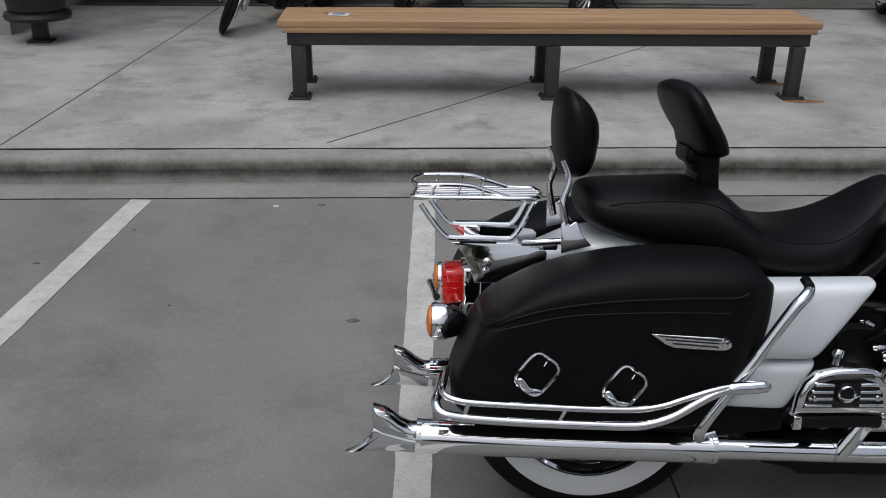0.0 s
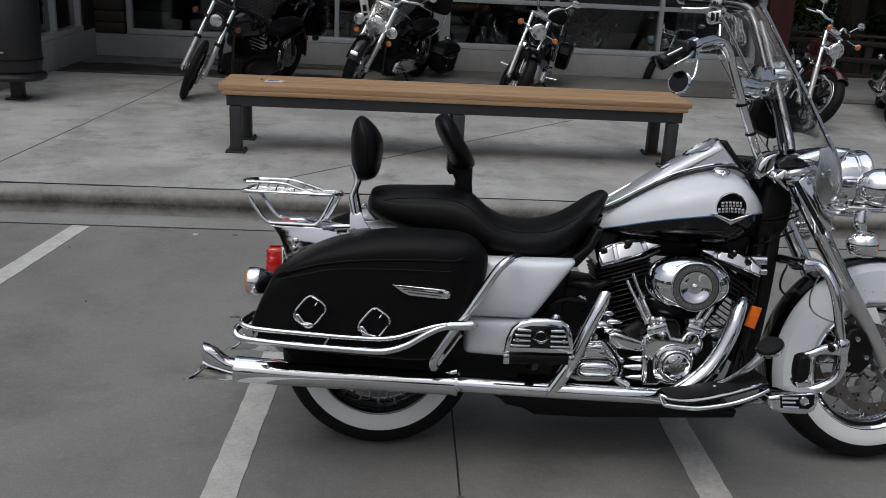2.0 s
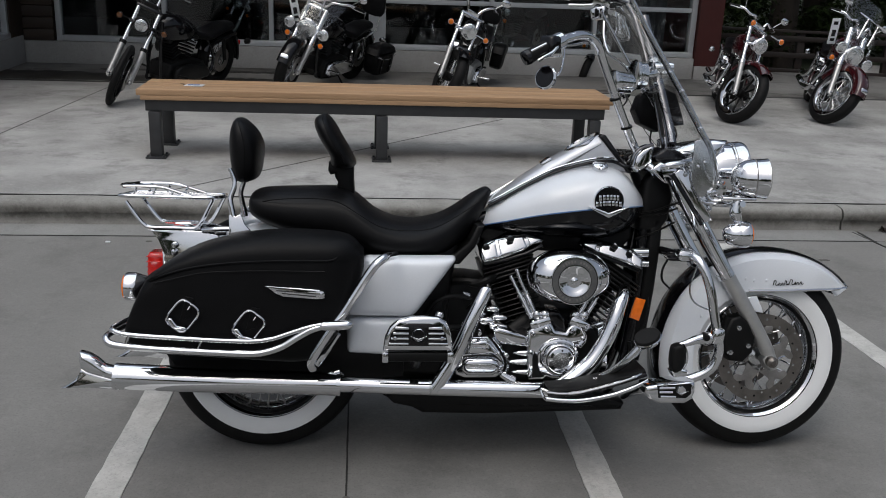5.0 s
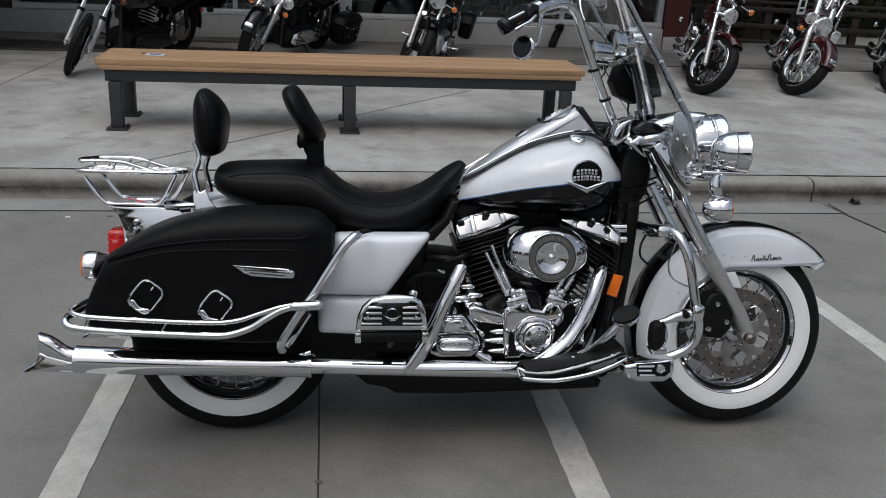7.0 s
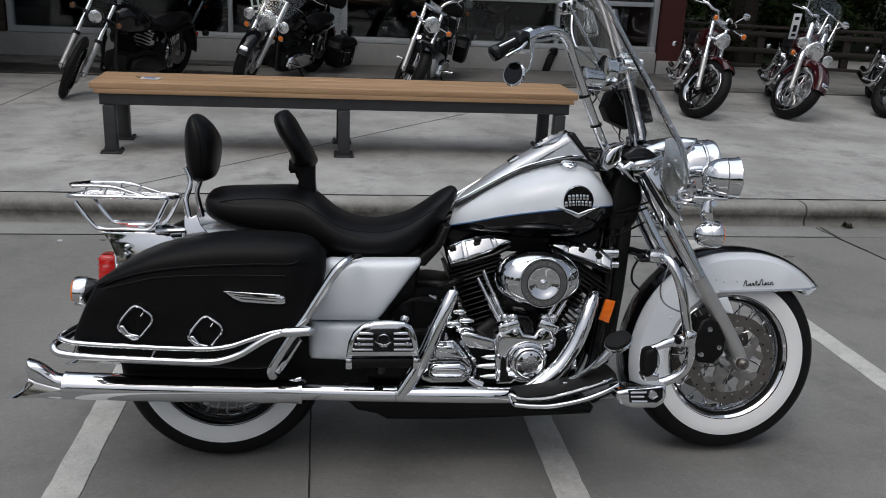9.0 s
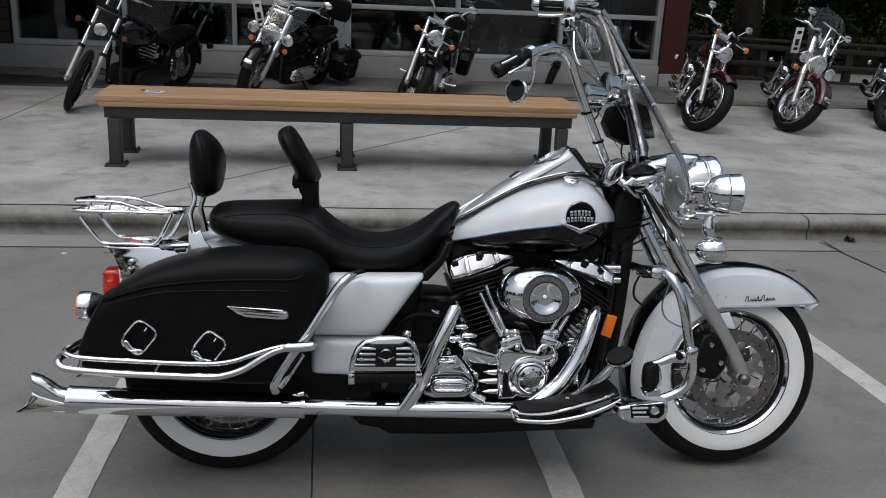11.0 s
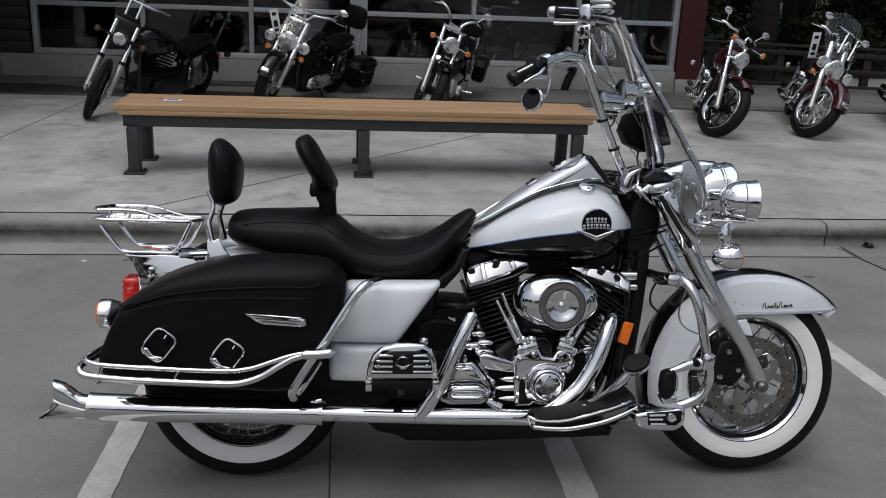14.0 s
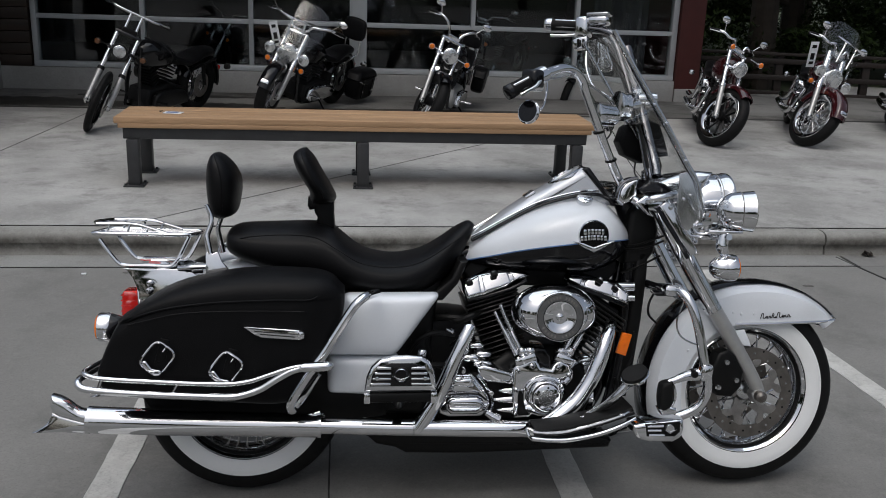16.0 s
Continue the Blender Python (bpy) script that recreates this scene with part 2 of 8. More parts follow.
def tube(points, r, seg=12, res=6, closed=False, flat=None):
    """A round bar along a smooth line; r: one radius, or one for each given point. flat: (from, scale) squashes the end in y."""
    P = spline(points, res, closed)
    n = len(P)
    rings, up = [], None
    for i, p in enumerate(P):
        a, b = (P[i - 1], P[(i + 1) % n]) if closed else (P[max(i - 1, 0)], P[min(i + 1, n - 1)])
        d = (b - a).normalized()
        if up is None:
            up = d.orthogonal().normalized()
        up = (up - d * up.dot(d)).normalized()
        side = d.cross(up)
        if isinstance(r, (list, tuple)):
            f = i / (n - 1) * (len(r) - 1)
            k = min(int(f), len(r) - 2)
            rad = r[k] + (r[k + 1] - r[k]) * (f - k)
        else:
            rad = r
        rings.append([p + (up * math.cos(2 * math.pi * k / seg) + side * math.sin(2 * math.pi * k / seg)) * rad for k in range(seg)])
    return rings_to_bm(rings, closed)


def lathe(profile, at=(0, 0, 0), axis="y", seg=40, turn=None, closed=False):
    """A turned body: profile of (radius, height) along the axis, from the point at."""
    rings = []
    for r, h in profile:
        ring = []
        for k in range(seg):
            c, s = math.cos(2 * math.pi * k / seg) * max(r, 1e-4), math.sin(2 * math.pi * k / seg) * max(r, 1e-4)
            q = {"x": Vector((h, c, s)), "y": Vector((c, h, s)), "z": Vector((c, s, h))}[axis]
            if turn:
                q = turn @ q
            ring.append(q + Vector(at))
        rings.append(ring)
    return rings_to_bm(rings, closed, caps=not closed)


def offset_loop(P, d):
    """Moves a flat closed loop inwards by d (counted along the corners)."""
    n = len(P)
    area = sum(P[i][0] * P[(i + 1) % n][1] - P[(i + 1) % n][0] * P[i][1] for i in range(n))
    s = 1 if area > 0 else -1
    out = []
    for i in range(n):
        a, b, c = Vector(P[i - 1]), Vector(P[i]), Vector(P[(i + 1) % n])
        e, f = (b - a).normalized(), (c - b).normalized()
        m = Vector((-(e.y + f.y), e.x + f.x)) * s
        if m.length > 1e-6:
            m.normalize()
        h = max(0.5, m.dot(Vector((-e.y, e.x)) * s))
        out.append(b + m * (d / h))
    return [tuple(p) for p in out]


def slab(loop, lo, hi, round_=0.01, res=0, plane="xz", steps=3, bulge=0.0):
    """A solid with the flat outline given, from lo to hi across it, with rounded edges."""
    P = [tuple(p)[:2] for p in (spline([(a, b, 0) for a, b in loop], res, True) if res else [Vector((a, b, 0)) for a, b in loop])]
    rings = []

    def ring(d, h):
        Q = offset_loop(P, d) if d > 1e-6 else P
        put = {"xz": lambda a, b: Vector((a, h, b)), "xy": lambda a, b: Vector((a, b, h)), "yz": lambda a, b: Vector((h, a, b))}[plane]
        rings.append([put(a, b) for a, b in Q])

    w = hi - lo
    rr = min(round_, w / 2 * 0.98)
    if bulge:
        ring(round_ * 3.2, lo - bulge)
    for k in range(steps + 1):
        t = math.pi / 2 * k / steps
        ring(round_ * (1 - math.sin(t)), lo + rr * (1 - math.cos(t)))
    for k in range(steps + 1):
        t = math.pi / 2 * k / steps
        ring(round_ * (1 - math.cos(t)), hi - rr * (1 - math.sin(t)))
    return rings_to_bm(rings)


def loft_x(stations, seg=28, power=2.4):
    """A body along x: rows of (x, bottom, top, half width) with superellipse sections; optional fifth value: sideways middle."""
    rings = []
    for x, zb, zt, w, *y in stations:
        m, h = (zb + zt) / 2, (zt - zb) / 2
        ring = []
        for k in range(seg):
            c, s = math.cos(2 * math.pi * k / seg), math.sin(2 * math.pi * k / seg)
            ring.append(Vector((x, (y[0] if y else 0) + w * math.copysign(abs(c) ** (2 / power), c), m + h * math.copysign(abs(s) ** (2 / power), s))))
        rings.append(ring)
    return rings_to_bm(rings)


def block(center, size, bevel=0.004, turn=None, segments=2):
    bm = bmesh.new()
    bmesh.ops.create_cube(bm, size=1)
    for v in bm.verts:
        v.co = Vector((v.co.x * size[0], v.co.y * size[1], v.co.z * size[2]))
    if bevel:
        bmesh.ops.bevel(bm, geom=bm.edges[:], offset=min(bevel, min(size) * 0.45), segments=segments, affect="EDGES", profile=0.5)
    for v in bm.verts:
        v.co = (turn @ v.co if turn else v.co) + Vector(center)
    return bm


def joined(*bms):
    out = bmesh.new()
    for b in bms:
        t = bpy.data.meshes.new("t")
        b.to_mesh(t)
        b.free()
        out.from_mesh(t)
        bpy.data.meshes.remove(t)
    return out


def mirrored(bm):
    """The same across the middle plane y = 0."""
    for v in bm.verts:
        v.co.y = -v.co.y
    bmesh.ops.reverse_faces(bm, faces=bm.faces[:])
    return bm


SHAPE = None  # a bend given to bodywork as it is built


def part(name, bm, mat, parent=None, label="", m=None, sharp=38, category="", group="", kind="", fix=True):
    """Links a bmesh as one mesh object, under its thing or part where one is given."""
    if SHAPE and m is None:
        for v in bm.verts:
            v.co = SHAPE(v.co)
    if fix:
        bmesh.ops.recalc_face_normals(bm, faces=bm.faces[:])
    lim = radians(sharp)
    for e in bm.edges:
        e.smooth = len(e.link_faces) == 2 and e.calc_face_angle(0) < lim
    for f in bm.faces:
        f.smooth = True
    me = bpy.data.meshes.new(name)
    bm.to_mesh(me)
    bm.free()
    me.materials.append(mat)
    ob = new(name, me)
    if parent:
        ob.parent = parent
    if m is not None:
        ob.matrix_basis = m
    return tagged(ob, label, category, group, kind)


def thing(name, m, label, category, group=""):
    """An empty at a thing's base, to hold its parts."""
    ob = new(name)
    ob.empty_display_size = 0.1
    ob.matrix_basis = m
    return tagged(ob, label, category, group)


rnd = random.Random(7)
SITE = pose(0, 2.21, 0, 0, 0, 7.0)  # kerb and building run along its x, away from the lot is its y
WALK_Z = 0.14


# ---- ground, kerb, walkway ----
def heaved(nx, ny, x0, x1, y0, y1, z, amp=0.0):
    bm = bmesh.new()
    V = [[bm.verts.new((x0 + (x1 - x0) * i / nx, y0 + (y1 - y0) * j / ny, z)) for i in range(nx + 1)] for j in range(ny + 1)]
    for j in range(ny):
        for i in range(nx):
            bm.faces.new((V[j][i], V[j][i + 1], V[j + 1][i + 1], V[j + 1][i]))
    return bm


part("ground", heaved(2, 2, -400, 400, -400, 400, -0.03), GRASS, kind="structure", label="grassy ground reaching to the horizon", category="ground")
part("parking_lot", block((0, -14.0, -0.1), (70, 28, 0.2), 0), LOT, m=SITE, kind="structure", label="grey weathered concrete parking lot", category="pavement")
gutter = part("gutter", block((-4.45, 0.13, -0.0975), (15.05, 0.26, 0.2), 0), GUTTER, m=SITE, kind="structure", label="pale concrete gutter strip along the kerb", category="gutter")
part("gutter_end", block((8.55, 0.13, -0.0985), (10.9, 0.26, 0.2), 0), LOT, m=SITE, kind="structure", label="grey concrete gutter beyond the open joint", category="gutter")


def kerb_section(v0):
    """Side view of the kerb: battered face and broad rounded nose."""
    pts = [(0.010, -0.1), (0.010, 0.0), (0.018, 0.03), (0.019, 0.055), (0.010, 0.074)]
    for k in range(8):
        a = radians(200 - 110 * k / 7)
        pts.append((0.056 + 0.050 * math.cos(a), 0.087 + 0.050 * math.sin(a)))
    pts += [(0.125, 0.138), (0.128, -0.1)]
    return [(v0 + a, b) for a, b in pts]


def kerb_run(u0, u1, seed):
    """The kerb's section carried along the walkway's edge, a little chipped and uneven."""
    r = random.Random(seed)
    n = int((u1 - u0) / 0.05)
    rings = []
    for k in range(n + 1):
        u = u0 + (u1 - u0) * k / n
        w = 0.003 * math.sin(u * 3.1) + 0.0022 * math.sin(u * 11.3 + 1)
        rings.append([Vector((u, 0.205 + s + (w + r.uniform(-0.002, 0.002)) * (1 if s < 0.09 else 0), z + (w * 0.5 + r.uniform(-0.0012, 0.0012) if z > 0 else 0))) for s, z in kerb_section(0)])
    return rings_to_bm(rings)


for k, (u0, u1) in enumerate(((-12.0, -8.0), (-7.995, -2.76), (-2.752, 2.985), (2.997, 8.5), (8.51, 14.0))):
    part("kerb", kerb_run(u0, u1, k), KERB, m=SITE, kind="structure", label="worn stained concrete kerb, its face darkened with painted shade", category="kerb", group="kerb stones")
walk_loop = [(-14, 0.339), (20, 0.339), (20, 4.80), (-14, 4.80)]
part("walkway", slab(walk_loop, -0.1, WALK_Z, 0.004, plane="xy", steps=1), WALK, m=SITE, kind="structure", label="broad pale concrete walkway, blotched and stained", category="pavement")
# these strips carry shade in their colour, besides real stains
part("walkway_under_eaves", block((-4.7, 7.845, 0.005), (18.6, 6.05, 0.27), 0.003), APRON, m=SITE, kind="structure", label="concrete strip before the shop front, shade painted into its tone", category="pavement")
part("walkway_beside_shop", block((12.3, 6.01, 0.005), (15.4, 2.38, 0.27), 0.003), APRON, m=SITE, kind="structure", label="concrete strip beside the shop, shade painted into its tone", category="pavement")
part("drain_joint", block((3, 4.82, 0.041), (34, 0.085, 0.20), 0), JOINT, m=SITE, kind="structure", label="dark joint across the walkway", category="joint")


def strip_on(a, b, w, z, name, mat, label, rag=0.0):
    """A thin strip laid on a surface between two points."""
    a, b = Vector((*a, 0)), Vector((*b, 0))
    d = (b - a).normalized()
    s = Vector((-d.y, d.x, 0)) * w / 2
    n = max(2, int((b - a).length / 0.05))
    L, R = [], []
    for k in range(n + 1):
        p = a + (b - a) * k / n
        L.append(p + s * (1 + rag * (rnd.random() - 0.5)))
        R.append(p - s * (1 + rag * (rnd.random() - 0.5)))
    loop = [(p.x, p.y) for p in R] + [(p.x, p.y) for p in reversed(L)]
    rings = [[Vector((x, y, z - 0.006)) for x, y in loop], [Vector((x, y, z)) for x, y in loop]]
    return part(name, rings_to_bm(rings), mat, kind="structure", label=label, category="marking")


for x0, y0, x1, y1 in ((-1.905, 1.956, -1.90, -3.2), (-0.590, 2.13, -0.175, -3.2), (0.792, 2.26, 1.42, -3.2), (2.11, 2.40, 3.12, -3.2)):
    strip_on((x0, y0), (x1, y1), 0.100, 0.004, "parking_line", LINE, "worn white painted parking line on the concrete", 0.075)
strip_on((0.018, 2.19), (0.405, -1.2), 0.006, 0.0025, "saw_cut", JOINT, "dark saw-cut joint in the parking lot", 0.5)
strip_on((-8, 1.228), (3.08, 2.588), 0.008, 0.0035, "gutter_joint", JOINT, "dark joint between lot and gutter", 0.8)
strip_on((3.005, 2.76), (3.13, 2.34), 0.012, 0.0035, "lot_joint", JOINT, "dark open joint crossing gutter and lot", 0.7)
strip_on((3.13, 2.34), (3.52, 0.9), 0.010, 0.0035, "lot_joint", JOINT, "dark open joint crossing gutter and lot", 0.7)
strip_on((-14, 0.83), (14, 4.268), 0.007, WALK_Z + 0.0028, "kerb_joint", JOINT, "thin dark joint behind the kerb", 0.8)
strip_on((-2.734, 2.28), (-2.92, 6.6), 0.0055, WALK_Z + 0.003, "walkway_joint", STAIN, "dark joint across the walkway slab", 0.5)
strip_on((-1.128, 2.50), (0.95, 5.44), 0.0055, WALK_Z + 0.003, "walkway_joint", STAIN, "dark joint across the walkway slab", 0.5)
for x, y, r, s in ((-0.727, 0.875, 0.014, 1.5), (-2.054, 1.23, 0.010, 1.6), (-1.057, 1.989, 0.010, 1.8), (-1.803, 1.605, 0.006, 1.3), (-1.407, 0.925, 0.005, 1), (0.306, -0.335, 0.010, 1.2), (2.62, 2.18, 0.014, 2.2)):
    loop = [(x + r * s * (0.8 + 0.4 * rnd.random()) * math.cos(k / 9 * 6.283), y + r * (0.8 + 0.4 * rnd.random()) * math.sin(k / 9 * 6.283)) for k in range(9)]
    part("tar_spot", slab(loop, -0.002, 0.003, 0.001, plane="xy", steps=1), STAIN, label="small dark stain on the concrete", category="stain", kind="structure")
part("paper_scrap", slab([(-1.273, 1.93), (-1.25, 1.935), (-1.252, 1.952), (-1.275, 1.948)], 0.0, 0.006, 0.001, plane="xy", steps=1), PAPER, label="small white scrap lying on the lot", category="litter")
bm = bmesh.new()
for k in range(15):
    c = Vector((3.215 + rnd.gauss(0, 0.016), 2.795 + rnd.gauss(0, 0.012), 0.008 + 0.02 * rnd.random()))
    rot = Euler((rnd.uniform(-0.9, 0.9), rnd.uniform(-0.9, 0.9), rnd.uniform(0, 6.28))).to_matrix()
    q = [bm.verts.new(c + rot @ Vector(v)) for v in ((-0.022, 0, 0), (0, -0.009, 0.004), (0.022, 0, 0), (0, 0.009, 0.004))]
    bm.faces.new(q)
part("leaf_litter", bm, BARK, kind="stuff", label="small heap of dry brown leaves against the kerb", category="leaves")
# damp stains; the leftmost strip is shade by the wing, painted dark
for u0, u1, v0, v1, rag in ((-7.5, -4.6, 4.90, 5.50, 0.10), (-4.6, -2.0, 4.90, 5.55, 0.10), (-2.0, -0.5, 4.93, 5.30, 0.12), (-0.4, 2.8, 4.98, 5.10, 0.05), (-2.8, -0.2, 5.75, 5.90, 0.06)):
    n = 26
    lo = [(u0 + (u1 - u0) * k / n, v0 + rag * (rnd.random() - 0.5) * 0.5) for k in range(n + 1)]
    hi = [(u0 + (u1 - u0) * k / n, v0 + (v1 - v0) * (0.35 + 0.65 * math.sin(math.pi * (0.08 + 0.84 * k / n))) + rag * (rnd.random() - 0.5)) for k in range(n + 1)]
    part("damp_shade_strip", slab(lo + hi[::-1], WALK_Z - 0.003, WALK_Z + 0.0035, 0.0005, plane="xy", steps=1), DAMP_SHADE, m=SITE, kind="structure", label="dark damp stain with painted shade on the concrete before the wall", category="stain")


# ---- shop building ----
WALL_V, SILL_Z, TRANSOM_Z, HEAD_Z = 6.22, 0.39, 0.955, 2.75


def wall_piece(name, u0, u1, v0, v1, z0, z1, mat, label, bevel=0.004):
    return part(name, block(((u0 + u1) / 2, (v0 + v1) / 2, (z0 + z1) / 2), (u1 - u0, v1 - v0, z1 - z0), bevel), mat, m=SITE, kind="structure", label=label, category="wall")


wall_piece("plinth", -4.70, 4.20, WALL_V, WALL_V + 0.3, 0.10, SILL_Z, PLINTH, "pale concrete plinth under the shop windows", 0.012)
wall_piece("wall_front_head", -4.7, 4.20, WALL_V + 0.05, WALL_V + 0.3, HEAD_Z, 4.2, CEDAR, "stained timber wall above the shop windows")
for k in range(18):
    wall_piece("siding_board", -4.9, -3.40, WALL_V + 0.02 - 0.004 * (k % 2), WALL_V + 0.28, SILL_Z + 0.003 + k * 0.131, SILL_Z + 0.128 + k * 0.131, CEDAR, "stained timber siding board beside the window", 0.006)
wall_piece("wall_end_pier", 4.20, 4.50, WALL_V - 0.02, WALL_V + 0.34, 0.10, 4.2, MAROON, "dark maroon clad pier at the shop's corner")
wall_piece("wall_end_side", 4.28, 4.50, WALL_V + 0.34, WALL_V + 6.2, 0.10, 4.2, MAROON, "dark maroon clad end wall of the shop")
wall_piece("pier_base", 4.20, 4.53, WALL_V - 0.03, WALL_V + 0.36, 0.10, 0.30, PLINTH, "concrete base of the corner pier")
# room surfaces hold the darkness behind the glass in their colour
wall_piece("room_floor", -5, 4.28, WALL_V + 0.31, WALL_V + 6, 0.1, 0.19, ROOM_UNLIT, "shop floor behind the glass, blackened as unlit")
wall_piece("wall_room_back", -5, 4.28, WALL_V + 6, WALL_V + 6.2, 0.1, 4.2, ROOM_UNLIT, "back wall of the shop, blackened as unlit")
wall_piece("wall_room_left", -5.2, -5, WALL_V + 0.3, WALL_V + 6.2, 0.1, 4.2, ROOM_UNLIT, "side wall of the shop, blackened as unlit")
part("ceiling", block((-0.35, WALL_V + 3.1, 4.3), (10.0, 6.6, 0.2), 0), ROOM_UNLIT, m=SITE, kind="structure", label="shop ceiling and roof, blackened as unlit", category="ceiling")
# unseen eaves, added to dim the shop front and the strip below
part("eaves", block((-0.6, WALL_V - 0.75, 3.55), (10.6, 1.9, 0.25), 0.01), SOFFIT, m=SITE, kind="structure", label="deep timber eaves added out of view over the shop front", category="eaves")


def shop_window(u0, u1, mullions, heavy):
    """A window bank: frame, transoms, mullions and one pane for each light."""
    w = part("window_1" if heavy else "window_2", block(((u0 + u1) / 2, WALL_V + 0.10, SILL_Z + 0.035), (u1 - u0, 0.13, 0.06), 0.004), FRAME_PAINT, m=SITE, kind="structure", label="wide shop window with pale metal frames", category="window")
    part("window_frame", block((u0 + 0.03, WALL_V + 0.10, (SILL_Z + HEAD_Z) / 2), (0.06, 0.12, HEAD_Z - SILL_Z), 0.004), FRAME_PAINT, w)
    part("window_frame", block((u1 - 0.035, WALL_V + 0.10, (SILL_Z + HEAD_Z) / 2), (0.07, 0.12, HEAD_Z - SILL_Z), 0.004), FRAME_PAINT, w)
    part("window_frame", block(((u0 + u1) / 2, WALL_V + 0.10, HEAD_Z - 0.03), (u1 - u0, 0.12, 0.06), 0.004), FRAME_PAINT, w)
    for z in (TRANSOM_Z, 1.85):
        part("transom", block(((u0 + u1) / 2, WALL_V + 0.10, z), (u1 - u0 - 0.1, 0.09, 0.052), 0.004), FRAME_PAINT, w)
    edges = [u0] + list(mullions) + [u1]
    for x in mullions:
        part("mullion", block((x, WALL_V + 0.10, (SILL_Z + HEAD_Z) / 2), (0.20 if x == heavy else 0.052, 0.105, HEAD_Z - SILL_Z - 0.1), 0.004), FRAME_PAINT, w)
    for a, b in zip(edges, edges[1:]):
        for z0, z1 in ((SILL_Z + 0.06, TRANSOM_Z - 0.026), (TRANSOM_Z + 0.026, 1.824), (1.876, HEAD_Z - 0.06)):
            g = part("pane", block(((a + b) / 2, WALL_V + 0.11, (z0 + z1) / 2), (b - a - 0.03, 0.012, z1 - z0), 0), PANE, w)
            g.visible_shadow = False
    return w


shop_window(-3.38, 4.19, (-2.16, -0.94, 0.30, 1.66, 2.93), 0.30)

def curtain(u0, u1, v):
    """A hanging curtain in soft folds behind the glass."""
    rings = []
    for k in range(49):
        u = u0 + (u1 - u0) * k / 48
        d = 0.035 * math.sin(k * 0.78) + 0.012 * math.sin(k * 2.1)
        rings.append([Vector((u, v + d, 0.25)), Vector((u, v + d * 0.8, 2.9)), Vector((u, v + d * 0.8 + 0.006, 2.9)), Vector((u, v + d + 0.006, 0.25))])
    part("curtain", rings_to_bm(rings), CURTAIN, m=SITE, label="grey curtain hanging behind the shop window", category="curtain")


curtain(3.25, 3.95, WALL_V + 0.5)

# left wing: its wall runs towards the lot
WING = pose(-4.42, 7.62, 0, 0, 0, 97.0)  # along its x towards the lot, with minus sign


def wing_piece(name, a0, a1, z0, z1, mat, label, depth=0.25, out=0.0, category="wall"):
    return part(name, block((-(a0 + a1) / 2, depth / 2 - out, (z0 + z1) / 2), (a1 - a0, depth, z1 - z0), 0.006), mat, m=WING, kind="structure", label=label, category=category)


wing_piece("wing_plinth", -0.3, 2.62, 0.1, 0.45, PLINTH, "pale concrete plinth of the side wing", 0.3)
wing_piece("wing_wall_head", -0.3, 2.62, 2.75, 4.0, CEDAR, "stained timber wall of the side wing")
wing_piece("wing_corner", 2.40, 2.62, 0.45, 2.75, FRAME_PAINT, "pale metal corner post of the side wing", 0.25)
wing_piece("wing_siding", -0.3, 0.10, 0.45, 2.75, CEDAR, "stained timber siding of the side wing")
wing_piece("wall_wing_back", -0.3, 2.62, 0.1, 4.0, ROOM_UNLIT, "room wall behind the wing window, blackened as unlit", 0.1, -1.9)
# deep overhang out of view, added to shade the walkway on the left
wing_piece("wing_roof", -0.5, 2.8, 4.0, 4.2, SOFFIT, "flat roof of the side wing with an added unseen overhang", 3.9, 1.8)
part("wall_wing_end", block((-2.60, 1.15, 2.0), (0.2, 1.75, 4.0), 0.004), PLINTH, m=WING, kind="structure", label="pale end wall of the side wing", category="wall")
wing_win = wing_piece("window_3", 0.10, 2.40, 0.45, 0.51, FRAME_PAINT, "side wing window with pale metal frame", 0.14, 0.0, "window")
for a in (0.13, 0.9, 1.65, 2.37):
    part("mullion", block((-a, 0.07, 1.6), (0.06, 0.11, 2.2), 0.004), FRAME_PAINT, wing_win)
part("transom", block((-1.25, 0.07, 1.7), (2.2, 0.09, 0.05), 0.004), FRAME_PAINT, wing_win)
for a0, a1 in ((0.16, 0.87), (0.93, 1.62), (1.68, 2.34)):
    part("pane", block((-(a0 + a1) / 2, 0.08, 1.6), (a1 - a0, 0.01, 2.15), 0), PANE, wing_win).visible_shadow = False


# ---- bench ----
def bench():
    e = thing("bench", SITE @ pose(0.20, 1.57, WALK_Z), "long backless bench, tan boards on dark steel legs", "bench")
    h, half, deep = 0.462, 1.615, 0.255
    for k in range(3):
        part("board", block((0, -deep + deep * 2 / 3 * (k + 0.5), h - 0.02), (2 * half, deep * 2 / 3 - 0.004, 0.04), 0.005), BENCH_WOOD, e)
    for s in (-1, 1):
        part("edge_board", block((0, s * (deep - 0.012), h - 0.055), (2 * half - 0.05, 0.022, 0.03), 0.004), BENCH_WOOD, e)
        part("rail", block((0, s * 0.205, h - 0.108), (2 * half - 0.10, 0.05, 0.075), 0.004), BENCH_STEEL, e)
    for x in (-1.505, 1.500, 0.012):
        part("cross_rail", block((x, 0, h - 0.10), (0.05, 0.37, 0.06), 0.004), BENCH_STEEL, e)
        for y in (-0.215, 0.225):
            leg = part("leg", block((x, y, 0.160), (0.078, 0.078, 0.31), 0.008), BENCH_STEEL, e)
            part("foot_plate", block((x, y, 0.006), (0.135, 0.135, 0.012), 0.003), BENCH_STEEL, leg)
            for sx in (-1, 1):
                for sy in (-1, 1):
                    part("bolt", lathe([(0.009, 0.01), (0.009, 0.022), (0.004, 0.024)], (x + sx * 0.053, y + sy * 0.053, 0), "z", 8), BENCH_STEEL, leg)
    return e


